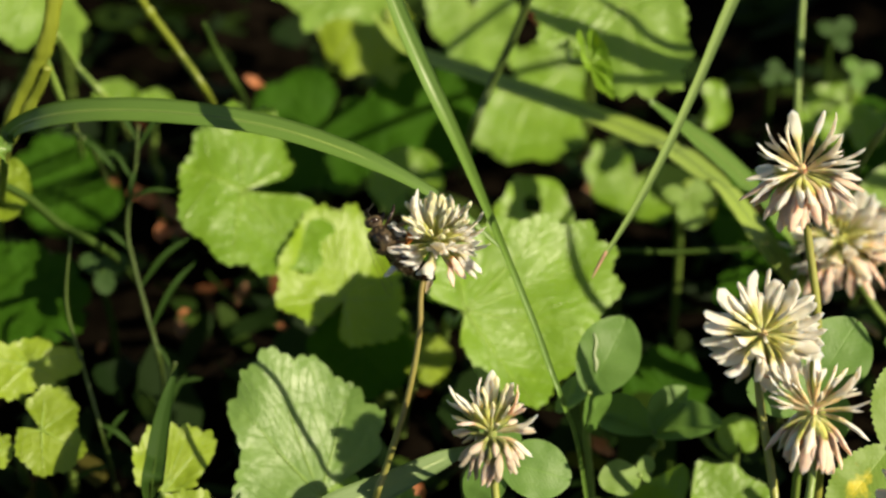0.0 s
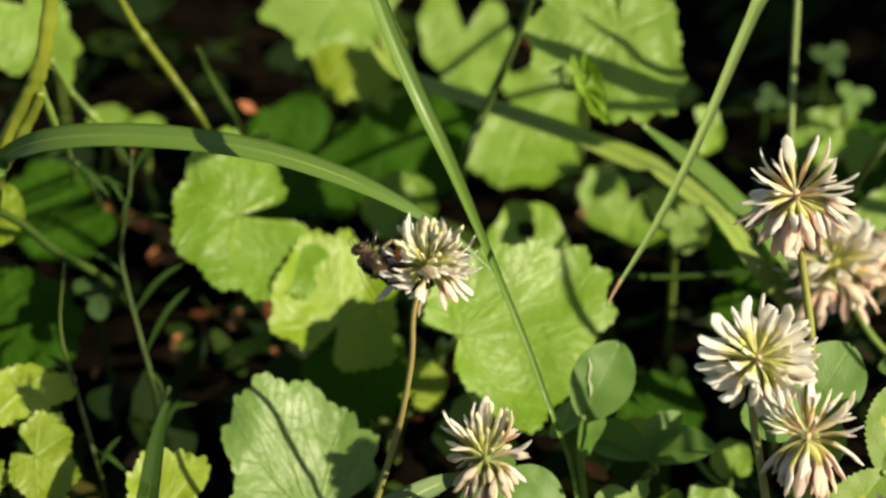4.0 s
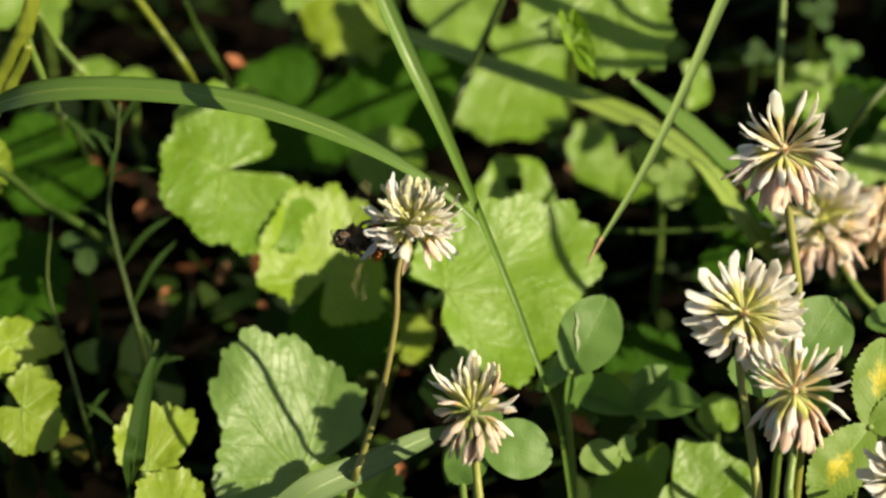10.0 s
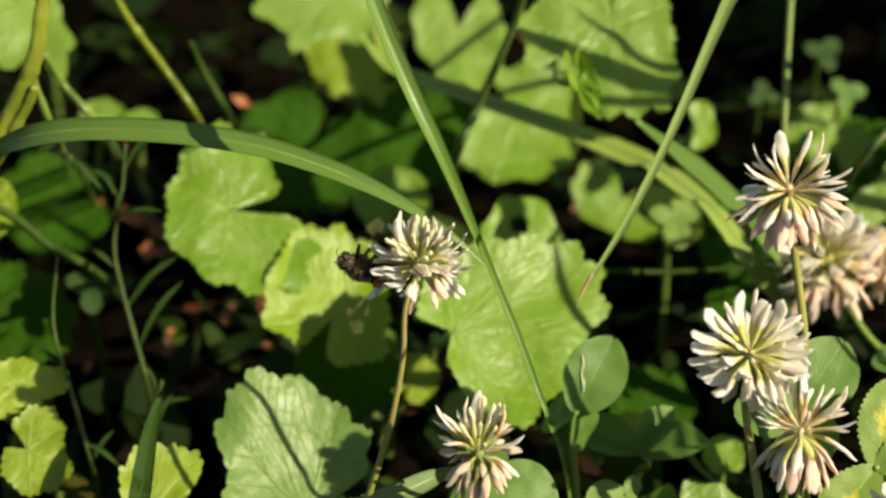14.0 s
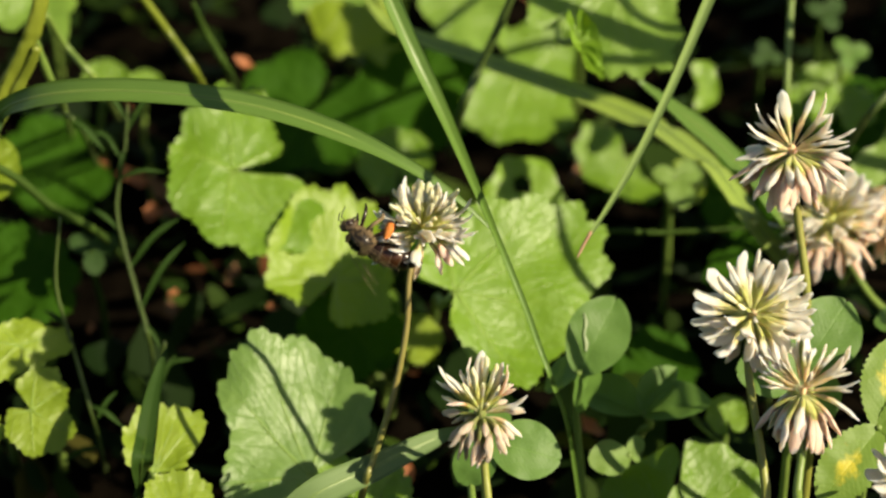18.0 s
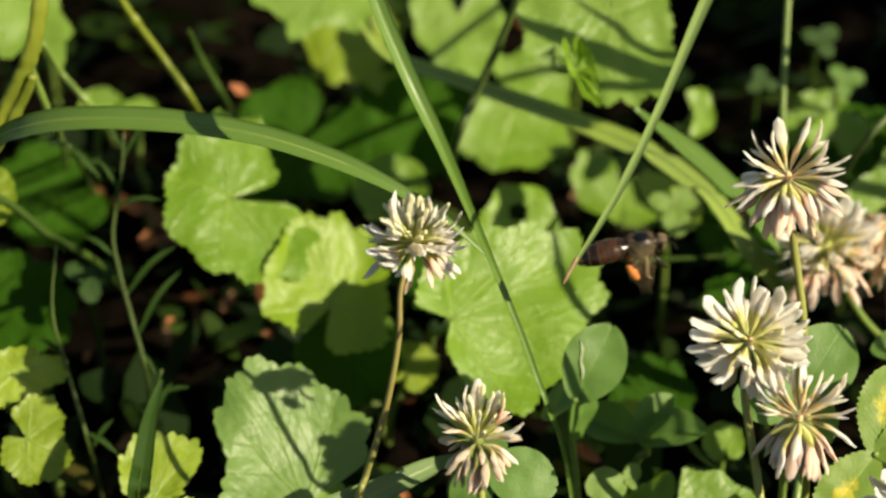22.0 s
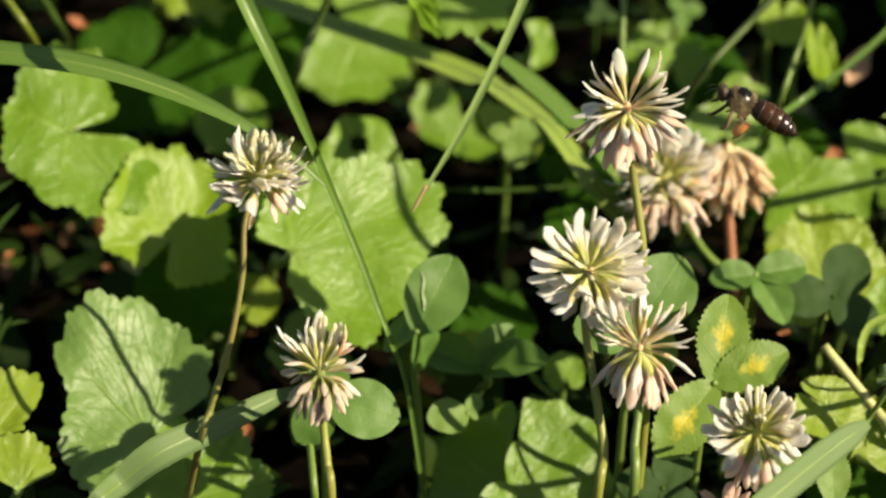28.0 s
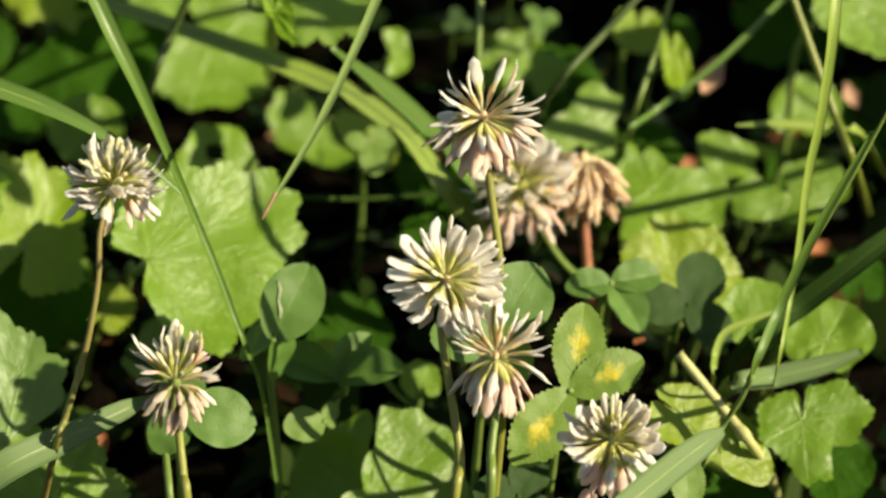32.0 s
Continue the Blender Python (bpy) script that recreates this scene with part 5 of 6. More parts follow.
stalk("dark", [(-0.0739, 0.1377, -0.0030), (-0.0696, 0.0648, 0.0569), (-0.0783, 0.0637, 0.0641), (-0.0857, 0.0633, 0.0721), (-0.0963, 0.0621, 0.0791)], [0.00081, 0.00093, 0.00093, 0.00081], "pale green runner stalk darkened for shade")
stalk("yellow", [(-0.1118, 0.1520, -0.0030), (-0.0887, 0.0476, 0.0846), (-0.0868, 0.0504, 0.0921), (-0.0839, 0.0523, 0.1000), (-0.0795, 0.0538, 0.1075), (-0.0763, 0.0545, 0.1153), (-0.0748, 0.0556, 0.1222), (-0.0732, 0.0574, 0.1335)], [0.00082, 0.00093, 0.00109, 0.00142, 0.00164, 0.00153, 0.00120], "thick twisted yellow-green weed stalk", flute=0.35, rough=0.3)
stalk("yellow", [(-0.1110, 0.1668, -0.0030), (-0.0862, 0.0511, 0.0896), (-0.0833, 0.0526, 0.0953), (-0.0795, 0.0539, 0.1023), (-0.0765, 0.0534, 0.1086)], [0.00066, 0.00094, 0.00105, 0.00088], "side shoot twisted round the weed stalk", flute=0.3, rough=0.3)
stalk("green", [(-0.0913, 0.1874, -0.0030), (-0.0742, 0.0634, 0.0897), (-0.0756, 0.0614, 0.0956), (-0.0769, 0.0600, 0.1024), (-0.0777, 0.0583, 0.1086)], [0.00050, 0.00073, 0.00084, 0.00067], "forked side shoot of the twisted weed", rough=0.25)
stalk("green", [(0.0739, 0.0711, -0.0030), (0.0739, 0.0751, 0.0663), (0.0746, 0.0892, 0.0769), (0.0760, 0.1028, 0.0867), (0.0777, 0.1172, 0.0978)], [0.00060, 0.00065, 0.00071, 0.00065], "straight upright grass stalk behind the flower")
grass("dark", [(0.1341, 0.0770, -0.0030), (0.1217, 0.0155, 0.0562), (0.1314, 0.0159, 0.0655), (0.1439, 0.0178, 0.0769), (0.1580, 0.0242, 0.0861)], [0.00323, 0.00410, 0.00453, 0.00431, 0.00108], "dark green grass blade with shade put into its colour")
stalk("green", [(0.1202, 0.0353, -0.0030), (0.1040, -0.0288, 0.0627), (0.1079, -0.0248, 0.0684), (0.1113, -0.0245, 0.0776), (0.1154, -0.0213, 0.0908), (0.1194, -0.0191, 0.1027), (0.1229, -0.0187, 0.1120), (0.1263, -0.0184, 0.1212), (0.1307, -0.0168, 0.1322)], [0.00042, 0.00046, 0.00050, 0.00057, 0.00064, 0.00057, 0.00028], "slender upright green grass stalk", nodes=(0.4,))
grass("green", [(0.1338, 0.0613, -0.0030), (0.1111, -0.0250, 0.0785), (0.1159, -0.0215, 0.0940), (0.1208, -0.0201, 0.1100), (0.1278, -0.0190, 0.1291)], [0.00078, 0.00156, 0.00195, 0.00176, 0.00059], "narrow grass blade beside its stalk")
grass("pale", [(0.1419, 0.0652, -0.0030), (0.1213, -0.0077, 0.0667), (0.1235, -0.0018, 0.0803), (0.1246, 0.0024, 0.0898), (0.1251, 0.0057, 0.1033), (0.1259, 0.0066, 0.1132), (0.1261, 0.0073, 0.1230), (0.1261, 0.0083, 0.1331), (0.1268, 0.0136, 0.1407), (0.1273, 0.0204, 0.1504)], [0.00040, 0.00071, 0.00091, 0.00132, 0.00182, 0.00212, 0.00233, 0.00243, 0.00202, 0.00040], "pale upright grass blade with faint ribs")
stalk("yellow", [(0.1828, 0.1377, -0.0030), (0.1489, 0.0514, 0.0726), (0.1444, 0.0579, 0.0819), (0.1398, 0.0650, 0.0921), (0.1359, 0.0714, 0.1011), (0.1319, 0.0780, 0.1106)], [0.00079, 0.00091, 0.00091, 0.00079, 0.00057], "yellow-green grass stalk with a joint")
grass("pale", [(0.1913, 0.1569, -0.0030), (0.1527, 0.0639, 0.0731), (0.1458, 0.0648, 0.0743), (0.1354, 0.0652, 0.0749), (0.1262, 0.0650, 0.0747)], [0.00161, 0.00207, 0.00230, 0.00207, 0.00035], "pale narrow blade lying level")
grass("green", [(0.1204, 0.1569, -0.0030), (0.1038, 0.0719, 0.0670), (0.1120, 0.0756, 0.0723), (0.1249, 0.0812, 0.0803), (0.1378, 0.0884, 0.0905), (0.1483, 0.0947, 0.0997)], [0.00080, 0.00120, 0.00135, 0.00152, 0.00143, 0.00048], "grey-green slanting grass blade")
stalk("green", [(0.1257, 0.1643, -0.0030), (0.1080, 0.0823, 0.0644), (0.1118, 0.0862, 0.0788), (0.1149, 0.0900, 0.0929), (0.1179, 0.0988, 0.1054)], [0.00053, 0.00059, 0.00059, 0.00047], "thin upright green stalk")
stalk("dim_green", [(0.1016, 0.1744, -0.0030), (0.0878, 0.0731, 0.0774), (0.0986, 0.0761, 0.0905), (0.1101, 0.0831, 0.1004), (0.1170, 0.0880, 0.1075)], [0.00069, 0.00081, 0.00081, 0.00058], "slanting green stalk behind the flowers")
grass("grey", [(0.0730, -0.0500, -0.0030), (0.0710, -0.0802, 0.0870), (0.0790, -0.0715, 0.0885), (0.0852, -0.0657, 0.0895), (0.0916, -0.0597, 0.0900), (0.0971, -0.0550, 0.0905), (0.1005, -0.0522, 0.0905)], [0.0030, 0.0040, 0.0047, 0.0050, 0.0049, 0.0040, 0.0014], "broad blue-green blade crossing in front", fold=0.05, facing=(0.45, -0.55, 0.7))
grass("grey", [(0.1292, 0.0632, -0.0030), (0.1152, 0.0027, 0.0554), (0.1248, 0.0038, 0.0570), (0.1345, 0.0051, 0.0587), (0.1420, 0.0065, 0.0608)], [0.00214, 0.00364, 0.00428, 0.00385, 0.00128], "broad grey-green blade lying level")
stalk("straw", [(0.1395, 0.0335, -0.0030), (0.1199, -0.0132, 0.0501), (0.1109, -0.0111, 0.0619), (0.1028, -0.0053, 0.0701)], [0.00105, 0.00099, 0.00092], "bleached dry straw lying across the leaves", nodes=(0.5,))
grass("pale", [(0.1302, 0.0691, -0.0030), (0.1125, 0.0039, 0.0571), (0.1129, 0.0064, 0.0607), (0.1152, 0.0089, 0.0642), (0.1216, 0.0104, 0.0664), (0.1259, 0.0113, 0.0677)], [0.00054, 0.00128, 0.00161, 0.00150, 0.00118, 0.00043], "pale curled dry blade")
stalk("green", [(0.0090, 0.0161, -0.0030), (0.0078, -0.0296, 0.0528), (0.0068, -0.0205, 0.0624), (0.0063, -0.0134, 0.0672)], [0.00072, 0.00072, 0.00051], "short green stalk between the leaves")
grass("dark", [(-0.0640, 0.0330, -0.0030), (-0.0541, -0.0127, 0.0570), (-0.0533, -0.0077, 0.0610), (-0.0526, -0.0014, 0.0640), (-0.0517, 0.0054, 0.0660), (-0.0503, 0.0112, 0.0680)], [0.0030, 0.0042, 0.0040, 0.0032, 0.0020, 0.0004], "broad blade with shade put into its dark green", fold=0.3)
# two blades that arch over the ribbed leaf and stripe it
grass("green", [(0.2700, 0.0900, -0.0030), (0.2350, 0.0720, 0.0800), (0.1850, 0.0620, 0.1290), (0.1322, 0.0650, 0.1432), (0.1165, 0.0687, 0.1480), (0.1014, 0.0725, 0.1527), (0.0880, 0.0760, 0.1570)], [0.0020, 0.0030, 0.0042, 0.0050, 0.0046, 0.0032, 0.0004], "long grass blade arching high over the leaves", facing=(0.7, -0.3, 0.6))
grass("green", [(0.2750, 0.1000, -0.0030), (0.2400, 0.0800, 0.0850), (0.1850, 0.0680, 0.1320), (0.1323, 0.0692, 0.1463), (0.1202, 0.0743, 0.1517), (0.1100, 0.0790, 0.1560)], [0.0014, 0.0020, 0.0024, 0.0022, 0.0014, 0.0003], "thin grass blade arching high over the leaves", facing=(0.7, -0.3, 0.6))
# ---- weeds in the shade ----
weed("dim_green", [(-0.0628, 0.0851, -0.0030), (-0.0585, 0.0511, 0.0373), (-0.0610, 0.0555, 0.0471), (-0.0633, 0.0592, 0.0559), (-0.0648, 0.0629, 0.0647), (-0.0629, 0.0679, 0.0753), (-0.0621, 0.0715, 0.0839)], 0.00040, [(0.45, 0.0105, 0.0060, 0.0086, 0.0021), (0.60, -0.0070, 0.0027, 0.0038, 0.0019), (0.75, 0.0093, 0.0007, 0.0010, 0.0016), (0.80, -0.0046, 0.0040, 0.0057, 0.0016), (0.90, 0.0070, 0.0053, 0.0076, 0.0016), (0.95, -0.0058, 0.0047, 0.0067, 0.0019), (0.85, -0.0012, -0.0040, -0.0057, 0.0019), (0.30, 0.0093, 0.0080, 0.0114, 0.0021)], "branching weed darkened for shade, with narrow leaves")
weed("dim_green", [(-0.0710, 0.0575, -0.0030), (-0.0672, 0.0254, 0.0355), (-0.0711, 0.0305, 0.0516), (-0.0740, 0.0342, 0.0655), (-0.0726, 0.0378, 0.0793)], 0.00042, [(0.30, 0.0045, 0.0038, 0.0055, 0.0018), (0.35, 0.0067, -0.0026, -0.0037, 0.0020), (0.60, -0.0045, 0.0019, 0.0027, 0.0016), (0.90, 0.0007, 0.0032, 0.0046, 0.0011), (0.20, -0.0078, -0.0019, -0.0027, 0.0020)], "thin upright weed with small leaves")
weed("dim_green", [(-0.0609, 0.0613, -0.0030), (-0.0557, 0.0358, 0.0330), (-0.0555, 0.0389, 0.0408), (-0.0542, 0.0406, 0.0467)], 0.00055, [(0.50, 0.0034, 0.0039, 0.0056, 0.0016), (0.90, -0.0034, 0.0033, 0.0047, 0.0014), (0.70, 0.0069, 0.0013, 0.0019, 0.0016)], "weed shoot, its green dimmed for shade")
weed("dim_green", [(-0.0829, 0.1744, -0.0030), (-0.0731, 0.0773, 0.0747), (-0.0760, 0.0751, 0.0803), (-0.0788, 0.0761, 0.0905)], 0.00046, [(0.50, 0.0070, -0.0040, -0.0057, 0.0026), (0.70, -0.0058, -0.0007, -0.0010, 0.0019), (0.30, 0.0081, -0.0013, -0.0019, 0.0019)], "small weed with hanging leaves")
# ---- dead leaves ----
dry_leaf("rust", pose(-0.0723, 0.1515, 0.0120, -3.6, 24.3, -86.8), 0.0082, 1, "curled rust-brown dead leaf", 0.6)
dry_leaf("rust", pose(-0.0810, 0.1565, 0.0120, 16.8, 18.1, -33.9), 0.0062, 2, "curled rust-brown dead leaf", 0.6)
dry_leaf("rust", pose(-0.0674, 0.1400, 0.0100, 24.3, 3.1, 5.2), 0.0054, 3, "curled rust-brown dead leaf", 0.6)
dry_leaf("brown", pose(-0.0661, 0.1496, 0.0100, 19.9, -14.6, 46.8), 0.0068, 4, "dark brown rotten leaf", 0.6)
dry_leaf("rust", pose(-0.0766, 0.1041, 0.0200, 0.6, 24.5, -76.7), 0.0033, 5, "curled rust-brown dead leaf", 0.6)
dry_leaf("rust", pose(-0.0770, 0.0940, 0.0100, 18.9, 15.8, -26.6), 0.0031, 6, "curled rust-brown dead leaf", 0.6)
dry_leaf("brown", pose(-0.0597, 0.1015, 0.0100, 24.5, 0.2, 11.5), 0.0051, 7, "dark brown rotten leaf", 0.6)
dry_leaf("rust", pose(-0.0365, 0.1015, 0.0100, 17.5, -17.4, 55.4), 0.0033, 8, "curled rust-brown dead leaf", 0.6)
dry_leaf("pink", pose(-0.0137, 0.0676, 0.0200, 4.6, 24.1, -66.9), 0.0039, 9, "pinkish beige dry leaf", 0.6)
dry_leaf("brown", pose(-0.0466, 0.1174, 0.0080, 20.7, 13.4, -19.7), 0.0053, 10, "dark brown rotten leaf", 0.6)
dry_leaf("rust", pose(-0.0055, 0.0201, 0.0300, 24.3, -2.8, 18.1), 0.0062, 11, "curled rust-brown dead leaf", 0.6)
dry_leaf("rust", pose(0.0696, 0.1721, 0.0100, 14.5, -19.9, 64.6), 0.0042, 12, "curled rust-brown dead leaf", 0.6)
dry_leaf("brown", pose(0.0374, 0.1726, 0.0080, 8.3, 23.1, -57.6), 0.0084, 13, "dark brown rotten leaf", 0.6)
dry_leaf("brown", pose(0.0361, 0.1587, 0.0080, 22.1, 10.9, -13.1), 0.0083, 14, "dark brown rotten leaf", 0.6)
dry_leaf("rust", pose(0.0337, 0.0525, 0.0150, 23.8, -5.9, 24.9), 0.0060, 15, "curled rust-brown dead leaf", 0.6)
dry_leaf("rust", pose(-0.0437, 0.1431, 0.0500, 11.1, -22.0, 74.3), 0.0050, 16, "curled rust-brown dead leaf", 0.6)
dry_leaf("pink", pose(0.1321, 0.1151, 0.0550, 18.9, 15.8, -26.6), 0.0093, 17, "pinkish beige dry leaf", 0.6)
dry_leaf("rust", pose(0.1257, 0.0999, 0.0400, 23.1, 8.3, -6.7), 0.0075, 18, "curled rust-brown dead leaf", 0.6)
dry_leaf("pink", pose(0.0932, 0.0860, 0.0200, 22.9, -8.9, 32.1), 0.0075, 19, "pinkish beige dry leaf", 0.6)
dry_leaf("rust", pose(0.1019, 0.0244, 0.0500, 7.2, -23.5, 84.3), 0.0024, 20, "curled rust-brown dead leaf", 0.6)
dry_leaf("rust", pose(0.1579, 0.0965, 0.0200, 14.6, 19.9, -40.6), 0.0063, 21, "curled rust-brown dead leaf", 0.6)
dry_leaf("pink", pose(0.1745, 0.1451, 0.0300, 23.9, 5.5, -0.4), 0.0067, 22, "pinkish beige dry leaf", 0.6)
dry_leaf("rust", pose(0.1512, 0.0268, 0.0300, 21.5, -12.0, 39.7), 0.0046, 23, "curled rust-brown dead leaf", 0.6)
dry_leaf("brown", pose(-0.0641, 0.0626, 0.0100, -3.1, 24.3, -85.5), 0.0073, 24, "dark brown rotten leaf", 0.6)
dry_leaf("rust", pose(-0.0592, 0.1042, 0.0120, 17.1, 17.8, -33.0), 0.0031, 25, "curled rust-brown dead leaf", 0.6)
dry_leaf("pink", pose(0.0995, 0.1192, 0.0100, 24.4, 2.7, 5.9), 0.0053, 26, "pinkish beige dry leaf", 0.6)
dry_leaf("rust", pose(0.0721, 0.1361, 0.0200, 19.6, -15.0, 47.9), 0.0067, 27, "curled rust-brown dead leaf", 0.6)
# ---- clover flowers ----
visited_flower = flower([(-0.0215, 0.0060, -0.0030), (-0.0127, -0.0222, 0.0610), (-0.0104, -0.0215, 0.0693), (-0.0066, -0.0179, 0.0818), (-0.0043, -0.0128, 0.0925), (-0.0038, -0.0085, 0.1004)], (-0.0016, -0.0039, 0.1070), (0.0800, 0.2410, 0.9544), [(10, 6, 0.0072, "bud", "cream", "green", 7), (30, 13, 0.0078, "bud", "cream", "green", 8), (56, 14, 0.0080, "bud", "cream", "green", 9), (82, 10, 0.0078, "open", "white", "green", 8), (165, 2, 0.0075, "droop", "tan", "pink", 6)], 3, "creamy white clover flower head visited by a bee", stem="brown", radius=0.0005, hub_size=0.0014, single=[(-31, 5, 0.0088, "open", "white", "green"), (-49, 20, 0.0080, "open", "white", "green"), (-83, 5, 0.0084, "open", "white", "green"), (-74, 20, 0.0082, "open", "white", "green"), (-118, 5, 0.0100, "droop", "white", "green"), (-119, 45, 0.0080, "open", "white", "green"), (-137, 38, 0.0082, "open", "white", "green"), (187, 42, 0.0082, "open", "white", "green"), (-11, 10, 0.0074, "open", "white", "green"), (2, 8, 0.0080, "bud", "cream", "green"), (15, 10, 0.0076, "bud", "cream", "green"), (32, 5, 0.0080, "open", "white", "green"), (45, 15, 0.0074, "open", "white", "green"), (73, 0, 0.0092, "open", "white", "green"), (68, 25, 0.0076, "open", "white", "green"), (88, 5, 0.0088, "open", "white", "green"), (100, 15, 0.0084, "open", "white", "green"), (104, 0, 0.0090, "open", "white", "green"), (113, 5, 0.0094, "droop", "white", "green"), (127, 5, 0.0090, "droop", "white", "green"), (150, 10, 0.0080, "droop", "pink", "green"), (138, 20, 0.0078, "droop", "pink", "green"), (160, 72, 0.0070, "bud", "white", "green"), (-70, 55, 0.0072, "open", "white", "green"), (-20, 72, 0.0066, "bud", "cream", "green"), (50, 62, 0.0068, "bud", "cream", "green")])
flower([(0.0685, -0.0133, -0.0030), (0.0682, -0.0173, 0.0703), (0.0665, -0.0127, 0.0822), (0.0668, -0.0081, 0.0940), (0.0649, -0.0017, 0.1067)], (0.0635, 0.0026, 0.1179), (-0.0500, 0.2713, 0.9454), [(110, 10, 0.0096, "droop", "white", "green", 8), (126, 16, 0.0100, "droop", "pink", "green", 8), (145, 15, 0.0100, "droop", "pink", "pink", 10), (162, 7, 0.0100, "droop", "pink", "pink", 6)], 5, "tall clover flower with pinkish drooping lower florets", hub="pink", hub_size=0.0011, stem="olive", single=[(-32, 20, 0.0084, "open", "white", "pink"), (62, 18, 0.0092, "open", "white", "pink"), (-68, 18, 0.0094, "open", "white", "pink"), (98, 18, 0.0100, "droop", "white", "green"), (-96, 18, 0.0100, "droop", "white", "green"), (-51, 5, 0.0094, "open", "white", "pink"), (-10, 0, 0.0100, "open", "white", "pink"), (17, 5, 0.0104, "bud", "white", "pink"), (44, 0, 0.0106, "open", "white", "pink"), (78, 5, 0.0112, "open", "white", "pink"), (88, 25, 0.0100, "open", "white", "pink"), (-107, 35, 0.0094, "open", "white", "pink"), (-75, 45, 0.0080, "open", "white", "pink"), (80, 50, 0.0080, "bud", "white", "pink"), (-113, 5, 0.0116, "droop", "pink", "green"), (170, 50, 0.0090, "bud", "white", "green"), (105, 10, 0.0108, "droop", "pink", "green")])
flower([(0.0553, -0.0399, -0.0030), (0.0566, -0.0439, 0.0655), (0.0582, -0.0373, 0.0714), (0.0573, -0.0315, 0.0780), (0.0553, -0.0225, 0.0892)], (0.0559, -0.0180, 0.0973), (0.0000, -0.3644, 0.9266), [(82, 7, 0.0098, "open", "white", "green", 9), (106, 12, 0.0099, "open", "white", "green", 9), (128, 9, 0.0092, "droop", "white", "green", 10)], 7, "round creamy white clover flower in full bloom", stem="olive", hub="pink", hub_size=0.0012, single=[(-17, 0, 0.0104, "open", "white", "green"), (-25, 10, 0.0096, "bud", "white", "green"), (3, 0, 0.0108, "bud", "white", "green"), (13, 5, 0.0096, "open", "white", "green"), (20, 18, 0.0090, "bud", "white", "green"), (-43, 12, 0.0086, "bud", "white", "green"), (-51, 0, 0.0108, "open", "white", "green"), (-73, 0, 0.0106, "open", "white", "green"), (-84, 8, 0.0102, "open", "white", "green"), (-100, 5, 0.0106, "open", "white", "green"), (-122, 5, 0.0096, "open", "white", "green"), (-134, 12, 0.0092, "open", "white", "green"), (-112, 45, 0.0090, "open", "white", "green"), (-150, 48, 0.0088, "open", "white", "green"), (175, 78, 0.0056, "bud", "white", "pink"), (-60, 38, 0.0086, "bud", "cream", "green"), (-65, 62, 0.0076, "bud", "cream", "green"), (44, 0, 0.0102, "open", "white", "green"), (52, 5, 0.0108, "bud", "white", "green"), (63, 0, 0.0100, "open", "white", "green"), (80, 5, 0.0104, "open", "white", "green"), (42, 42, 0.0086, "bud", "white", "green"), (82, 48, 0.0088, "open", "cream", "green"), (94, 5, 0.0104, "open", "white", "green"), (103, 12, 0.0100, "open", "white", "green"), (113, 5, 0.0106, "open", "white", "green"), (127, 8, 0.0102, "droop", "white", "green"), (148, 8, 0.0100, "droop", "white", "green"), (163, 15, 0.0092, "droop", "white", "green"), (186, 18, 0.0098, "droop", "pink", "green"), (-153, 0, 0.0090, "droop", "faded", "green"), (118, 45, 0.0092, "open", "cream", "green")])
flower([(0.0623, -0.0414, -0.0030), (0.0627, -0.0454, 0.0668), (0.0632, -0.0393, 0.0756), (0.0641, -0.0346, 0.0806)], (0.0640, -0.0304, 0.0900), (0.0500, 0.3458, 0.9298), [(134, 12, 0.0098, "droop", "white", "green", 7), (146, 13, 0.0102, "droop", "pink", "green", 7), (155, 13, 0.0104, "droop", "pink", "pink", 6), (166, 8, 0.0098, "droop", "pink", "pink", 6)], 9, "half-faded clover flower with drooping pink florets", hub="pink", hub_size=0.0008, single=[(-34, 22, 0.0084, "open", "white", "pink"), (8, 20, 0.0088, "open", "white", "pink"), (52, 18, 0.0092, "open", "white", "pink"), (-78, 22, 0.0090, "open", "white", "pink"), (-62, 5, 0.0096, "open", "white", "pink"), (-48, 12, 0.0092, "open", "white", "pink"), (-15, 5, 0.0090, "open", "white", "pink"), (30, 8, 0.0086, "open", "white", "pink"), (40, 0, 0.0092, "bud", "white", "pink"), (65, 5, 0.0102, "open", "white", "pink"), (88, 20, 0.0098, "open", "white", "pink"), (111, 5, 0.0106, "droop", "white", "pink"), (10, 65, 0.0070, "bud", "white", "pink")])
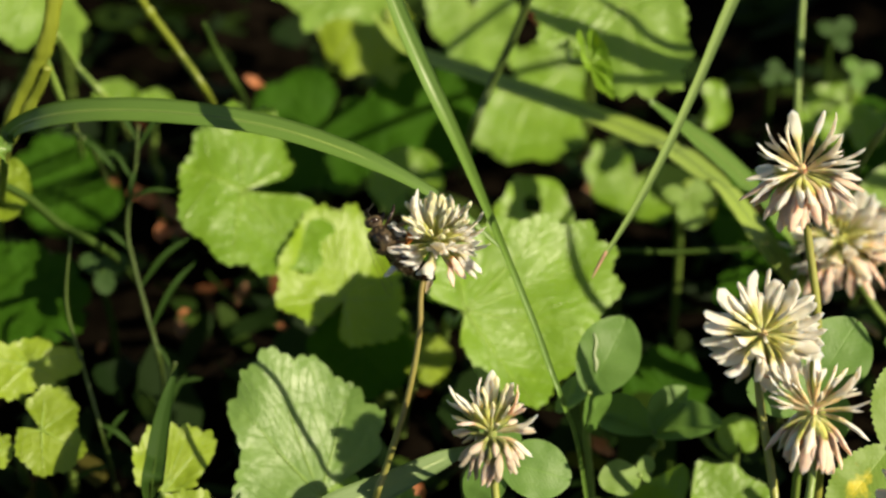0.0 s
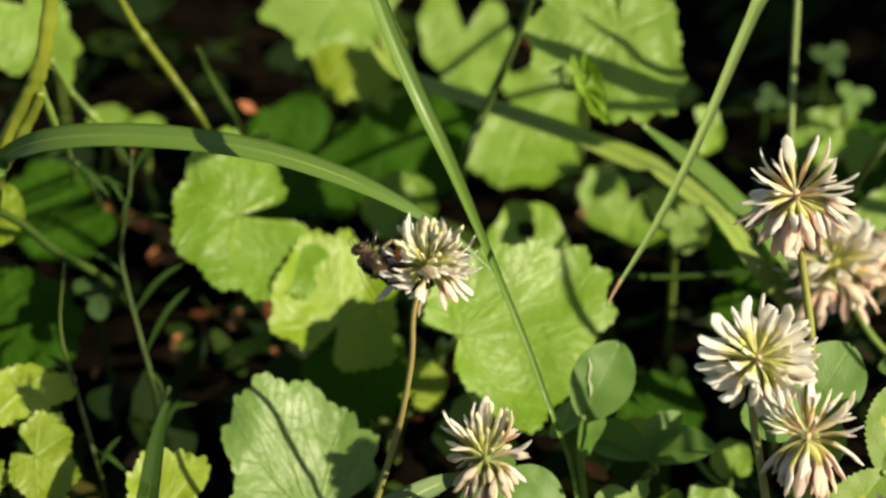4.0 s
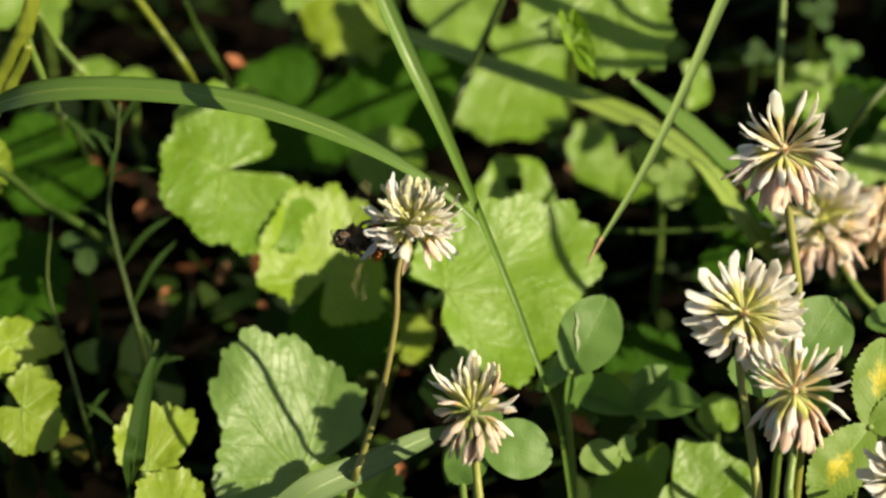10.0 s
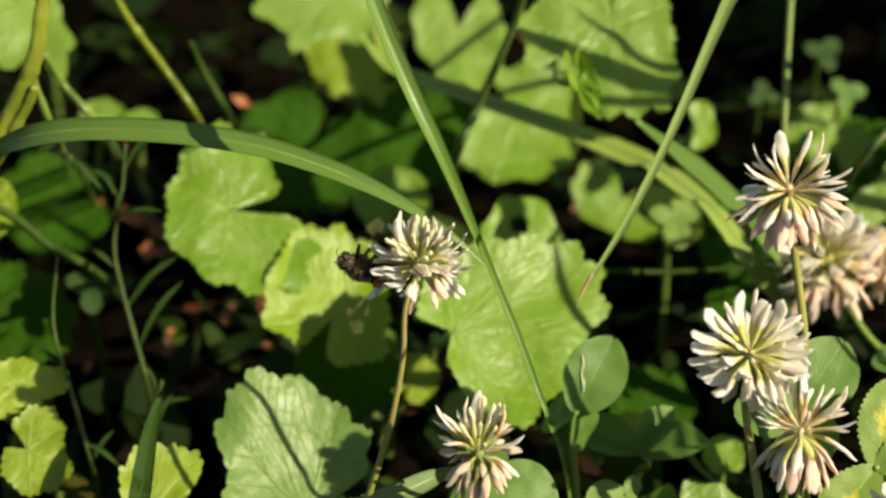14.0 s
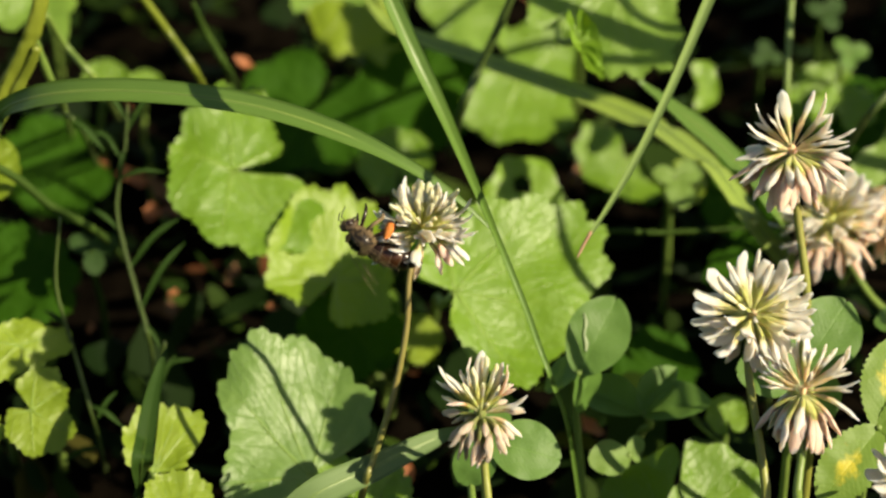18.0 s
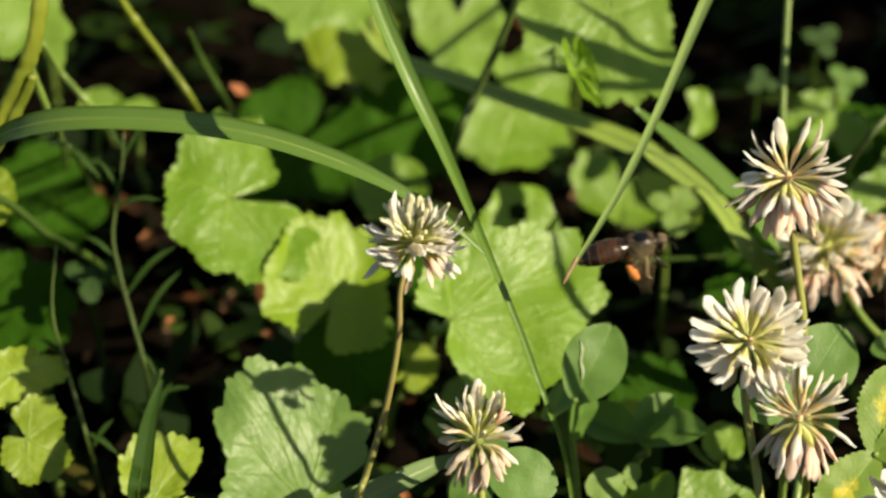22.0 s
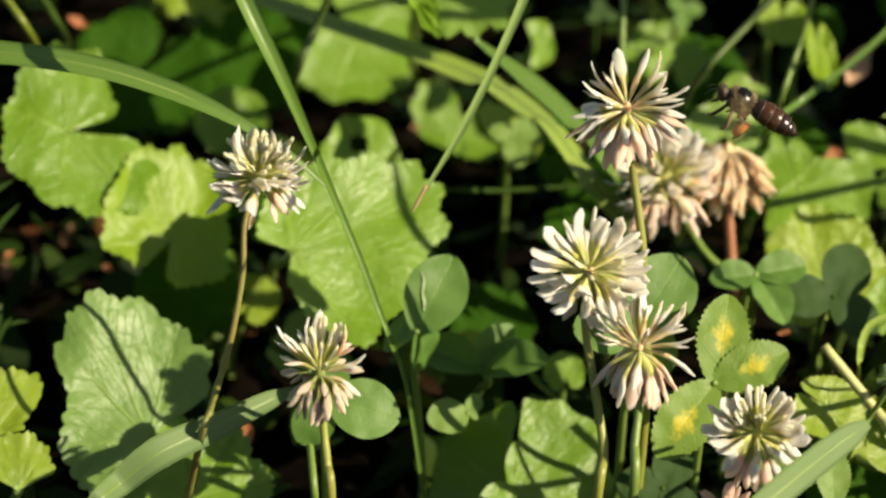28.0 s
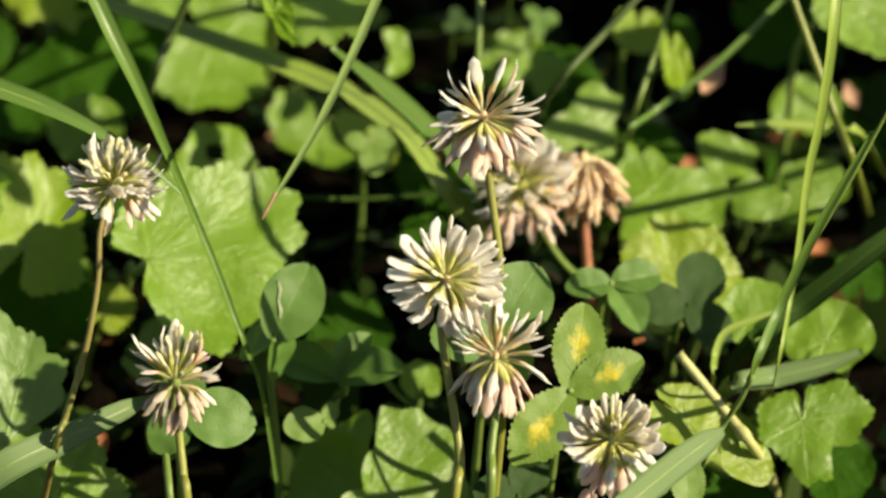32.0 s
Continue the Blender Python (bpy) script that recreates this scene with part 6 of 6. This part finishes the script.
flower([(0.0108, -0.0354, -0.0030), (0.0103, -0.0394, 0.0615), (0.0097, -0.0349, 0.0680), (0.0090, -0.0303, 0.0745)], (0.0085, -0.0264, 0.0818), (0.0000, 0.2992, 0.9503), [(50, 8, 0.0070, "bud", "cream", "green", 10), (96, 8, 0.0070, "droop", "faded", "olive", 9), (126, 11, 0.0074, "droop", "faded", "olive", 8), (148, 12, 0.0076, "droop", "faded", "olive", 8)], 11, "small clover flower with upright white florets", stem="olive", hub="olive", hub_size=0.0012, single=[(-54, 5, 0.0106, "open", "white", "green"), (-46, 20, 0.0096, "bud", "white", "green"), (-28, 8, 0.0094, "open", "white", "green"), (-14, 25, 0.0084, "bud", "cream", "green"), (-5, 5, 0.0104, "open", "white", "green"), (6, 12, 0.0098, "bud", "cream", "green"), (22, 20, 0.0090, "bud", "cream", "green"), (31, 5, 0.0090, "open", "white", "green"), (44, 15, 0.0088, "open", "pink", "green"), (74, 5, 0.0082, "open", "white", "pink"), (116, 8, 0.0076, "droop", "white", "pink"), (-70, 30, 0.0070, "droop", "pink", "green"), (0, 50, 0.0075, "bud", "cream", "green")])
flower([(0.0873, -0.0509, -0.0030), (0.0885, -0.0549, 0.0637), (0.0899, -0.0511, 0.0692), (0.0875, -0.0472, 0.0748)], (0.0835, -0.0430, 0.0809), (0.0200, -0.1834, 0.9585), [(8, 5, 0.0062, "bud", "cream", "green", 7), (30, 8, 0.0068, "bud", "cream", "green", 8), (72, 9, 0.0074, "bud", "cream", "green", 10), (112, 8, 0.0080, "droop", "white", "green", 9)], 13, "low clover flower with greenish cream centre", hub_size=0.0014, single=[(-18, 8, 0.0078, "bud", "white", "green"), (-5, 15, 0.0074, "bud", "cream", "green"), (10, 10, 0.0076, "bud", "white", "green"), (24, 8, 0.0080, "bud", "white", "green"), (38, 15, 0.0078, "open", "white", "green"), (-36, 12, 0.0080, "open", "white", "green"), (-48, 5, 0.0086, "open", "white", "green"), (-66, 5, 0.0092, "open", "white", "green"), (-80, 18, 0.0086, "open", "white", "green"), (-88, 0, 0.0092, "open", "white", "green"), (-104, 10, 0.0088, "open", "white", "green"), (-118, 20, 0.0082, "open", "white", "green"), (-130, 10, 0.0082, "droop", "white", "green"), (-146, 15, 0.0086, "droop", "pink", "green"), (-160, 5, 0.0096, "droop", "pink", "green"), (-172, 15, 0.0090, "droop", "pink", "green"), (176, 5, 0.0094, "droop", "pink", "green"), (162, 10, 0.0090, "droop", "pink", "green"), (147, 8, 0.0090, "droop", "white", "green"), (131, 5, 0.0090, "droop", "white", "green"), (115, 10, 0.0086, "droop", "white", "green"), (99, 5, 0.0084, "open", "white", "green"), (86, 15, 0.0080, "open", "white", "green"), (74, 5, 0.0082, "open", "white", "green"), (60, 12, 0.0078, "open", "white", "green"), (49, 5, 0.0076, "open", "white", "green"), (-60, 45, 0.0072, "open", "white", "green"), (70, 45, 0.0070, "open", "white", "green")])
flower([(0.0995, 0.0654, -0.0030), (0.0975, 0.0534, 0.0354), (0.0962, 0.0569, 0.0460), (0.0954, 0.0606, 0.0549)], (0.0949, 0.0657, 0.0659), (0.0500, 0.3925, 0.9093), [(104, 20, 0.0093, "droop", "tan", "brown", 5), (118, 28, 0.0108, "droop", "tan", "brown", 5), (132, 30, 0.0120, "droop", "tan", "brown", 5), (146, 26, 0.0127, "droop", "tan", "brown", 5), (160, 14, 0.0127, "droop", "tan", "brown", 5)], 15, "withered tan clover head with hanging florets", stem="red", hub="brown", hub_size=0.0014, radius=0.0009, name="withered_clover")
flower([(0.1028, 0.0662, -0.0030), (0.1008, 0.0542, 0.0364), (0.0940, 0.0532, 0.0444), (0.0880, 0.0523, 0.0523)], (0.0802, 0.0556, 0.0663), (-0.1000, 0.1189, 0.9544), [(22, 5, 0.0095, "open", "white", "green", 9), (48, 10, 0.0104, "open", "white", "green", 9), (75, 15, 0.0110, "open", "white", "green", 9), (98, 16, 0.0112, "open", "peach", "green", 9), (122, 15, 0.0112, "droop", "pink", "green", 9), (145, 11, 0.0112, "droop", "pink", "pink", 9)], 17, "clover flower with pink lower florets behind the tall one")
flower([(0.0772, -0.0554, -0.0030), (0.0773, -0.0594, 0.0626), (0.0775, -0.0572, 0.0657)], (0.0775, -0.0549, 0.0691), (0.0000, 0.0493, 0.9421), [(30, 7, 0.0070, "droop", "rust", "pink", 9), (65, 10, 0.0080, "droop", "rust", "pink", 9), (95, 12, 0.0085, "droop", "rust", "brown", 9), (125, 10, 0.0085, "droop", "white", "brown", 9)], 19, "fading clover head turned reddish brown", stem="olive")

# ---- low growth that nobody could count ----


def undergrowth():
    """Small leaves close to the soil, one sheet of many pieces, coloured near-black in place of deep shade."""
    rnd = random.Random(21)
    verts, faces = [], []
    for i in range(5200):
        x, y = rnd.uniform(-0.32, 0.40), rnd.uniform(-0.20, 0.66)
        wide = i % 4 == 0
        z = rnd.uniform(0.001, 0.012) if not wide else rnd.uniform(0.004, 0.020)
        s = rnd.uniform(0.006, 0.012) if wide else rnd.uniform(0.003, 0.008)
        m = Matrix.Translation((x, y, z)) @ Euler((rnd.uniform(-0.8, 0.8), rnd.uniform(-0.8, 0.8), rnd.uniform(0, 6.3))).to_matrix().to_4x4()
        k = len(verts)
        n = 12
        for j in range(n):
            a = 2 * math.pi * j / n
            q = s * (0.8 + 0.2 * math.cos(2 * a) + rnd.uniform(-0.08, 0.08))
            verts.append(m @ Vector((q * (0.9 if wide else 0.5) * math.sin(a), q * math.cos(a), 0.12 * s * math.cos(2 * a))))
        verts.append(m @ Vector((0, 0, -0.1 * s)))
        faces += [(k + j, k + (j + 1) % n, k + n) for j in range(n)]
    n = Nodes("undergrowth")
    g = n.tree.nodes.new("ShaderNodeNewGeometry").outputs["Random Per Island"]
    # the greens carry the deep shade; the last stop is brown litter
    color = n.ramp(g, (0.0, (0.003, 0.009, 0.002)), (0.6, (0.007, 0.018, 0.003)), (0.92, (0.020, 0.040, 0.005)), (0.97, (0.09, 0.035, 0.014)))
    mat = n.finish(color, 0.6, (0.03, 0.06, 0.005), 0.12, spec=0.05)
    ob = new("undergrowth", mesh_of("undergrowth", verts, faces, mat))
    tagged(ob, "low tangle of small leaves on the soil, near-black for deep shade", "undergrowth", kind="stuff")


def meadow_round():
    """The same weeds going on all round the patch, as one uncounted mass, with unseen tall ones added for shade."""
    rnd = random.Random(33)
    verts, faces = [], []
    made = 0
    while made < 1500:
        x, y = rnd.uniform(-0.75, 0.85), rnd.uniform(-0.75, 1.15)
        u = x / (0.41 + y + 0.10)
        inside = -0.205 < u < 0.345 and -0.10 < y < 0.42
        near = (x * x + (y + 0.41) ** 2) < 0.03 or (abs(u) < 0.36 and -0.41 < y < -0.02)
        if inside or near:
            continue
        made += 1
        z, s = rnd.uniform(0.02, 0.06), rnd.uniform(0.010, 0.022)
        # tall leaves out of view, added to throw shade on the ground behind
        if made % 13 == 0:
            x, y, z = rnd.uniform(0.27, 0.40), rnd.uniform(0.09, 0.24), rnd.uniform(0.05, 0.23)
        m = Matrix.Translation((x, y, z)) @ Euler((rnd.uniform(-0.6, 0.3), rnd.uniform(-0.3, 0.6), rnd.uniform(0, 6.3))).to_matrix().to_4x4()
        k, n = len(verts), 40
        for ring in (0.5, 1.0):
            for j in range(n):
                a = 2 * math.pi * j / n
                q = s * ring * (1 - 0.08 * ring * (1 - math.cos(7 * a)) - 0.03 * ring * (j % 2)) * (0.25 + 0.75 * min(1, abs(a - math.pi) * 2.2))
                verts.append(m @ Vector((q * math.sin(a), q * math.cos(a), 0.15 * q * ring + 0.06 * s * ring * math.cos(7 * a))))
        verts.append(m @ Vector((0, 0, 0)))
        c = len(verts) - 1
        faces += [(k + j, k + (j + 1) % n, c) for j in range(n)]
        faces += [(k + j, k + n + j, k + n + (j + 1) % n, k + (j + 1) % n) for j in range(n)]
        top = m.translation
        b = len(verts)
        for p in (top, Vector((top.x + 0.006, top.y + 0.004, -0.004))):
            verts += [p + Vector((0.0008, 0, 0)), p + Vector((-0.0004, 0.0007, 0)), p + Vector((-0.0004, -0.0007, 0))]
        faces += [(b, b + 1, b + 4, b + 3), (b + 1, b + 2, b + 5, b + 4), (b + 2, b, b + 3, b + 5)]
    n = Nodes("meadow_leaves")
    g = n.tree.nodes.new("ShaderNodeNewGeometry").outputs["Random Per Island"]
    color = n.ramp(g, (0.0, (0.06, 0.13, 0.012)), (0.5, (0.11, 0.21, 0.018)), (1.0, (0.17, 0.26, 0.025)))
    color = n.mix(n.math("MULTIPLY", n.noise(n.coords("Object"), 180.0), 0.5), color, (0.05, 0.10, 0.01))
    mat = n.finish(color, 0.5, (0.16, 0.30, 0.015), 0.25, spec=0.35)
    ob = new("meadow", mesh_of("meadow", verts, faces, mat))
    tagged(ob, "dense round-leaved green weeds covering the soil, some added for shade", "weeds", kind="stuff")


def meadow_beyond():
    """Coarser weeds that thin out in ragged drifts away from the patch."""
    rnd = random.Random(47)
    verts, faces = [], []
    made = 0
    while made < 9000:
        a, r = rnd.uniform(0, 6.283), 0.6 + 4.4 * rnd.random() ** 1.25
        x, y = 0.05 + r * math.cos(a), 0.2 + r * math.sin(a)
        if -0.75 < x < 0.85 and -0.75 < y < 1.15:
            continue
        made += 1
        if noise.noise(Vector((x * 0.9, y * 0.9, 4))) + 0.25 * (2.2 - r) < rnd.uniform(-0.9, 0.0):
            continue
        s = rnd.uniform(0.014, 0.026) * (1 + 0.35 * r)
        m = Matrix.Translation((x, y, rnd.uniform(0.015, 0.06))) @ Euler((rnd.uniform(-0.6, 0.6), rnd.uniform(-0.6, 0.6), rnd.uniform(0, 6.3))).to_matrix().to_4x4()
        k, n = len(verts), 10
        for j in range(n):
            b = 2 * math.pi * j / n
            q = s * (1 - 0.14 * (j % 2)) * (0.35 + 0.65 * min(1, abs(b - math.pi) * 1.6))
            verts.append(m @ Vector((q * math.sin(b), q * math.cos(b), 0.2 * q * abs(math.sin(b)))))
        verts.append(m @ Vector((0, 0, 0)))
        faces += [(k + j, k + (j + 1) % n, k + n) for j in range(n)]
    ob = new("far_meadow", mesh_of("far_meadow", verts, faces, bpy.data.materials["meadow_leaves"]))
    tagged(ob, "ragged drifts of green weeds thinning out over the ground", "weeds", kind="stuff")


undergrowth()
meadow_round()
meadow_beyond()
bee, bee_abdomen, bee_wings = make_bee()


def motions():
    """The bee's way over the flowers, its wing beats, and the sway of the flower and the blades in the air."""
    walk(bee, [
        (0.0, pose(-0.0109, -0.0046, 0.1085, -99.3, -41.0, 140.1)),
        (1.0, pose(-0.0112, -0.0046, 0.1086, -102.1, -38.3, 144.4)),
        (2.0, pose(-0.0111, -0.0049, 0.1081, -106.9, -31.8, 152.8)),
        (3.0, pose(-0.0111, -0.0048, 0.1083, -103.4, -36.8, 146.6)),
        (3.5, pose(-0.0116, -0.0044, 0.1089, -105.8, -33.6, 150.6)),
        (5.5, pose(-0.0111, -0.0060, 0.1066, -111.0, -23.1, 161.7)),
        (6.0, pose(-0.0106, -0.0066, 0.1059, -113.1, -16.0, 167.8)),
        (6.6, pose(-0.0106, -0.0070, 0.1052, -113.1, -16.0, 167.8)),
        (7.2, pose(-0.0105, -0.0075, 0.1046, -158.9, -26.9, 179.0)),
        (8.0, pose(-0.0122, -0.0040, 0.1020, 128.4, -21.8, -157.5)),
        (9.0, pose(-0.0126, -0.0041, 0.1020, 118.7, -17.6, -147.0)),
        (10.0, pose(-0.0128, -0.0036, 0.1030, 120.2, -22.6, -149.9)),
        (11.0, pose(-0.0138, -0.0035, 0.1033, 122.9, -28.7, -151.6)),
        (12.0, pose(-0.0132, -0.0029, 0.1044, 132.4, -34.1, -162.4)),
        (13.0, pose(-0.0127, -0.0026, 0.1049, 132.4, -34.1, -162.4)),
        (14.0, pose(-0.0130, -0.0026, 0.1052, 132.4, -34.1, -162.4)),
        (14.5, pose(-0.0133, -0.0031, 0.1046, 132.4, -34.1, -162.4)),
        (15.5, pose(-0.0123, -0.0039, 0.1037, 174.3, -44.2, -179.0)),
        (16.5, pose(-0.0112, -0.0090, 0.1051, -100.1, -40.3, 141.3)),
        (17.0, pose(-0.0106, -0.0085, 0.1058, -98.7, -41.6, 139.1)),
        (17.5, pose(-0.0127, -0.0083, 0.1061, -101.8, -38.6, 144.0)),
        (18.0, pose(-0.0129, -0.0080, 0.1064, -105.6, -33.9, 150.3)),
        (18.5, pose(-0.0143, -0.0050, 0.1037, -70.2, -59.0, 114.7)),
        (19.0, pose(-0.0127, -0.0054, 0.1032, -35.3, -31.0, 93.4)),
        (19.5, pose(-0.0115, -0.0072, 0.1046, -19.2, -44.3, 58.7)),
        (20.0, pose(-0.0131, -0.0073, 0.1073, -13.8, -42.1, 39.3)),
        (20.2, pose(-0.0138, -0.0091, 0.1075, -11.8, -40.2, 36.3)),
        (20.4, pose(-0.0183, -0.0133, 0.1043, 0.9, -12.2, 8.7)),
        (20.6, pose(-0.0194, -0.0153, 0.1033, 1.6, -6.5, 4.6)),
        (20.8, pose(-0.0186, -0.0146, 0.1054, 1.3, -9.8, 7.0)),
        (21.0, pose(-0.0155, -0.0146, 0.1065, 0.7, -13.9, 9.9)),
        (21.2, pose(-0.0108, -0.0152, 0.1066, 0.9, -12.2, 8.7)),
        (21.4, pose(0.0002, -0.0168, 0.1055, 1.6, -6.5, 4.6)),
        (21.6, pose(0.0145, -0.0150, 0.1069, 0.2, -16.3, 11.8)),
        (21.8, pose(0.0276, -0.0101, 0.1103, -1.5, -22.6, 17.0)),
        (22.0, pose(0.0374, -0.0073, 0.1108, 1.3, -9.8, 7.0)),
        (22.2, pose(0.0434, -0.0072, 0.1114, 1.8, -4.1, 2.9)),
        (22.4, pose(0.0448, -0.0072, 0.1117, 1.9, -1.6, 1.1)),
        (22.6, pose(0.0420, -0.0105, 0.1074, 1.9, -0.0, 0.0)),
        (22.8, pose(0.0444, -0.0116, 0.1060, 1.8, -4.1, 2.9)),
        (23.0, pose(0.0469, -0.0124, 0.1052, 1.7, -4.9, 3.4)),
        (23.3, pose(0.0450, -0.0115, 0.1071, 1.8, -4.1, 2.9)),
        (23.6, pose(0.0455, -0.0128, 0.1058, 0.9, -12.2, 8.7)),
        (24.0, pose(0.0461, -0.0099, 0.1106, -2.1, -24.2, 18.3)),
        (24.3, pose(0.0470, -0.0080, 0.1081, 1.3, -9.8, 7.0)),
        (24.6, pose(0.0510, -0.0013, 0.1124, -2.1, -24.2, 18.3)),
        (24.8, pose(0.0523, 0.0010, 0.1157, -3.7, -28.0, 21.9)),
        (25.0, pose(0.0527, 0.0008, 0.1154, -3.7, -28.0, 21.9)),
        (25.3, pose(0.0531, 0.0015, 0.1164, -4.0, -28.8, 22.6)),
        (25.5, pose(0.0555, 0.0017, 0.1167, -5.6, -31.8, 25.7)),
        (26.0, pose(0.0565, -0.0057, 0.1276, -24.2, -67.1, -37.4)),
        (26.6, pose(0.0658, -0.0072, 0.1320, 5.0, -46.6, -98.6)),
        (27.1, pose(0.0733, -0.0037, 0.1269, 34.8, -41.9, -146.2)),
        (27.5, pose(0.0778, 0.0008, 0.1223, 3.7, -28.0, 158.1)),
        (27.8, pose(0.0817, 0.0007, 0.1223, 2.1, -24.2, 161.7)),
        (28.0, pose(0.0829, 0.0002, 0.1216, 1.8, -23.4, 162.4)),
        (28.2, pose(0.0853, 0.0007, 0.1222, 2.7, -25.7, 160.3)),
        (28.4, pose(0.0928, 0.0011, 0.1228, 6.4, -33.2, 152.7)),
        (28.6, pose(0.1008, 0.0020, 0.1241, 2.1, -24.2, 161.7)),
        (28.8, pose(0.1045, 0.0041, 0.1271, 1.5, -22.6, 163.0)),
        (29.0, pose(0.1001, 0.0055, 0.1291, -1.1, -11.4, 171.9)),
        (29.2, pose(0.0878, 0.0066, 0.1272, 0.8, -20.3, 165.0)),
        (29.4, pose(0.0799, 0.0041, 0.1202, 4.4, -29.5, 156.6)),
        (29.6, pose(0.0795, 0.0029, 0.1150, 7.4, -34.7, 151.0)),
        (29.8, pose(0.0835, 0.0055, 0.1152, 7.8, -35.4, 150.2)),
        (30.0, pose(0.0871, 0.0103, 0.1185, 4.0, -28.8, 157.4)),
        (30.2, pose(0.0879, 0.0131, 0.1225, 5.6, -31.8, 154.3)),
        (30.6, pose(0.0876, 0.0179, 0.1294, 2.7, -25.7, 160.3)),
        (31.0, pose(0.0831, 0.0206, 0.1332, 3.7, -28.0, 158.1)),
        (31.3, pose(0.0843, 0.0197, 0.1320, 13.8, -42.1, 140.7)),
        (31.6, pose(0.0842, 0.0202, 0.1327, 11.8, -40.2, 143.7)),
        (32.0, pose(0.0850, 0.0299, 0.1466, 10.6, -38.9, 145.6)),
    ])
    curl = [(0.0, -16), (3.5, -20), (6.6, -24), (8.0, -45), (14.5, -45), (16.5, -22), (18.5, -28), (19.2, -40), (20.0, -5), (20.4, 4), (24.5, 4), (25.0, -8), (25.6, -8), (26.2, 4), (32.0, 4)]
    at = bee_abdomen.matrix_basis.translation.copy()
    walk(bee_abdomen, [(t, Matrix.Translation(at) @ pose(0, 0, 0, 0, a, 0)) for t, a in curl])
    for hold, side, hinge, sweep in bee_wings:
        rows = []
        for i in range(0, 32 * 30 + 1):
            t = i / 30
            flying = 20.1 < t < 24.65 or t > 25.9
            if not flying and i % 15 and i != 960:
                continue
            flap = (75 if i % 2 else -25) if flying else 4
            # folded back along the body, or held out to the sides
            rest = float(np.interp(t, (0.0, 3.5, 6.0, 14.5, 16.5, 19.0, 20.0), (68, 60, 28, 28, 66, 66, 30))) + (sweep - 30) * 0.5
            m = Matrix.Translation((hinge.x, side * hinge.y, hinge.z)) @ pose(0, 0, 0, side * flap, 0, side * (sweep * 0.4 if flying else rest))
            rows.append((t, m))
        walk(hold, rows)
    home = visited_flower.location.copy()
    walk(visited_flower, [(t, Matrix.Translation(home + Vector((0, 0, dz))) @ pose(0, 0, 0, 0, turn, 0)) for t, turn, dz in [
        (0.0, 0.00, -0.00000),
        (0.5, -0.18, 0.00036),
        (1.0, -0.09, 0.00018),
        (1.5, -0.17, 0.00039),
        (2.0, 0.01, 0.00041),
        (2.5, -0.05, 0.00046),
        (3.0, -0.11, 0.00011),
        (3.5, -0.13, 0.00023),
        (5.5, -0.32, 0.00018),
        (6.0, 0.12, 0.00003),
        (6.5, -0.38, 0.00004),
        (7.0, -0.02, 0.00018),
        (7.5, -0.14, 0.00018),
        (8.0, -0.09, 0.00007),
        (8.5, -0.12, -0.00018),
        (9.0, -0.11, 0.00001),
        (9.5, -0.00, -0.00009),
        (10.0, -0.50, -0.00093),
        (10.5, -0.34, -0.00180),
        (11.0, -0.60, -0.00180),
        (11.5, -0.35, -0.00085),
        (12.0, -0.36, -0.00092),
        (12.5, -0.35, -0.00095),
        (13.0, -0.20, -0.00055),
        (13.5, -0.28, -0.00091),
        (14.0, -0.35, -0.00058),
        (14.5, -0.35, -0.00083),
        (16.5, -0.35, -0.00090),
        (17.0, -0.02, -0.00110),
        (17.5, -0.25, -0.00074),
        (18.0, -0.19, -0.00164),
        (18.5, -0.41, -0.00074),
        (19.0, -1.13, -0.00234),
        (19.5, -0.54, -0.00169),
        (20.0, -0.91, -0.00109),
        (20.5, -0.54, 0.00096),
        (21.0, -0.23, -0.00015),
        (21.5, -0.56, 0.00091),
        (22.0, -0.68, 0.00113),
        (22.5, -0.34, 0.00057),
        (23.0, -0.37, 0.00076),
        (23.5, -0.42, 0.00089),
        (24.0, -0.50, 0.00097),
        (24.5, -0.37, 0.00086),
        (25.0, -0.39, 0.00080),
        (25.5, -0.55, 0.00117),
        (27.5, -0.46, 0.00087),
        (28.0, -0.39, 0.00071),
        (28.5, -0.39, 0.00079),
        (29.0, -0.47, 0.00082),
        (29.5, -0.49, 0.00091),
        (30.0, -0.47, 0.00098),
        (30.5, -0.45, 0.00089),
        (31.0, -0.44, 0.00089),
        (31.5, -0.41, 0.00084),
        (32.0, -0.36, 0.00091),
    ]])
    home2 = hanging_blade.location.copy()
    # it swings with the stalk it grows on, which stands out of sight
    walk(hanging_blade, [(t, Matrix.Translation(home2 + Vector((dx, dy, dz)))) for t, dx, dy, dz in [
        (0.0, -0.00057, -0.00031, -0.00050),
        (3.0, 0.00207, -0.00056, -0.00058),
        (7.0, 0.00422, -0.00124, -0.00130),
        (9.0, 0.00245, -0.00111, -0.00131),
        (12.0, 0.00087, -0.00105, -0.00139),
        (14.0, -0.00076, -0.00062, -0.00095),
        (17.0, -0.00245, -0.00026, -0.00059),
        (18.0, -0.00141, -0.00028, -0.00052),
        (19.0, -0.00223, -0.00018, -0.00046),
        (20.0, -0.00151, -0.00021, -0.00044),
        (21.0, -0.00225, -0.00017, -0.00045),
        (23.0, -0.00353, 0.00002, -0.00030),
        (25.0, -0.00385, 0.00007, -0.00024),
        (28.0, -0.00168, 0.00012, 0.00017),
        (30.0, -0.00292, -0.00011, -0.00015),
        (32.0, -0.00279, 0.00026, 0.00037),
    ]])


motions()
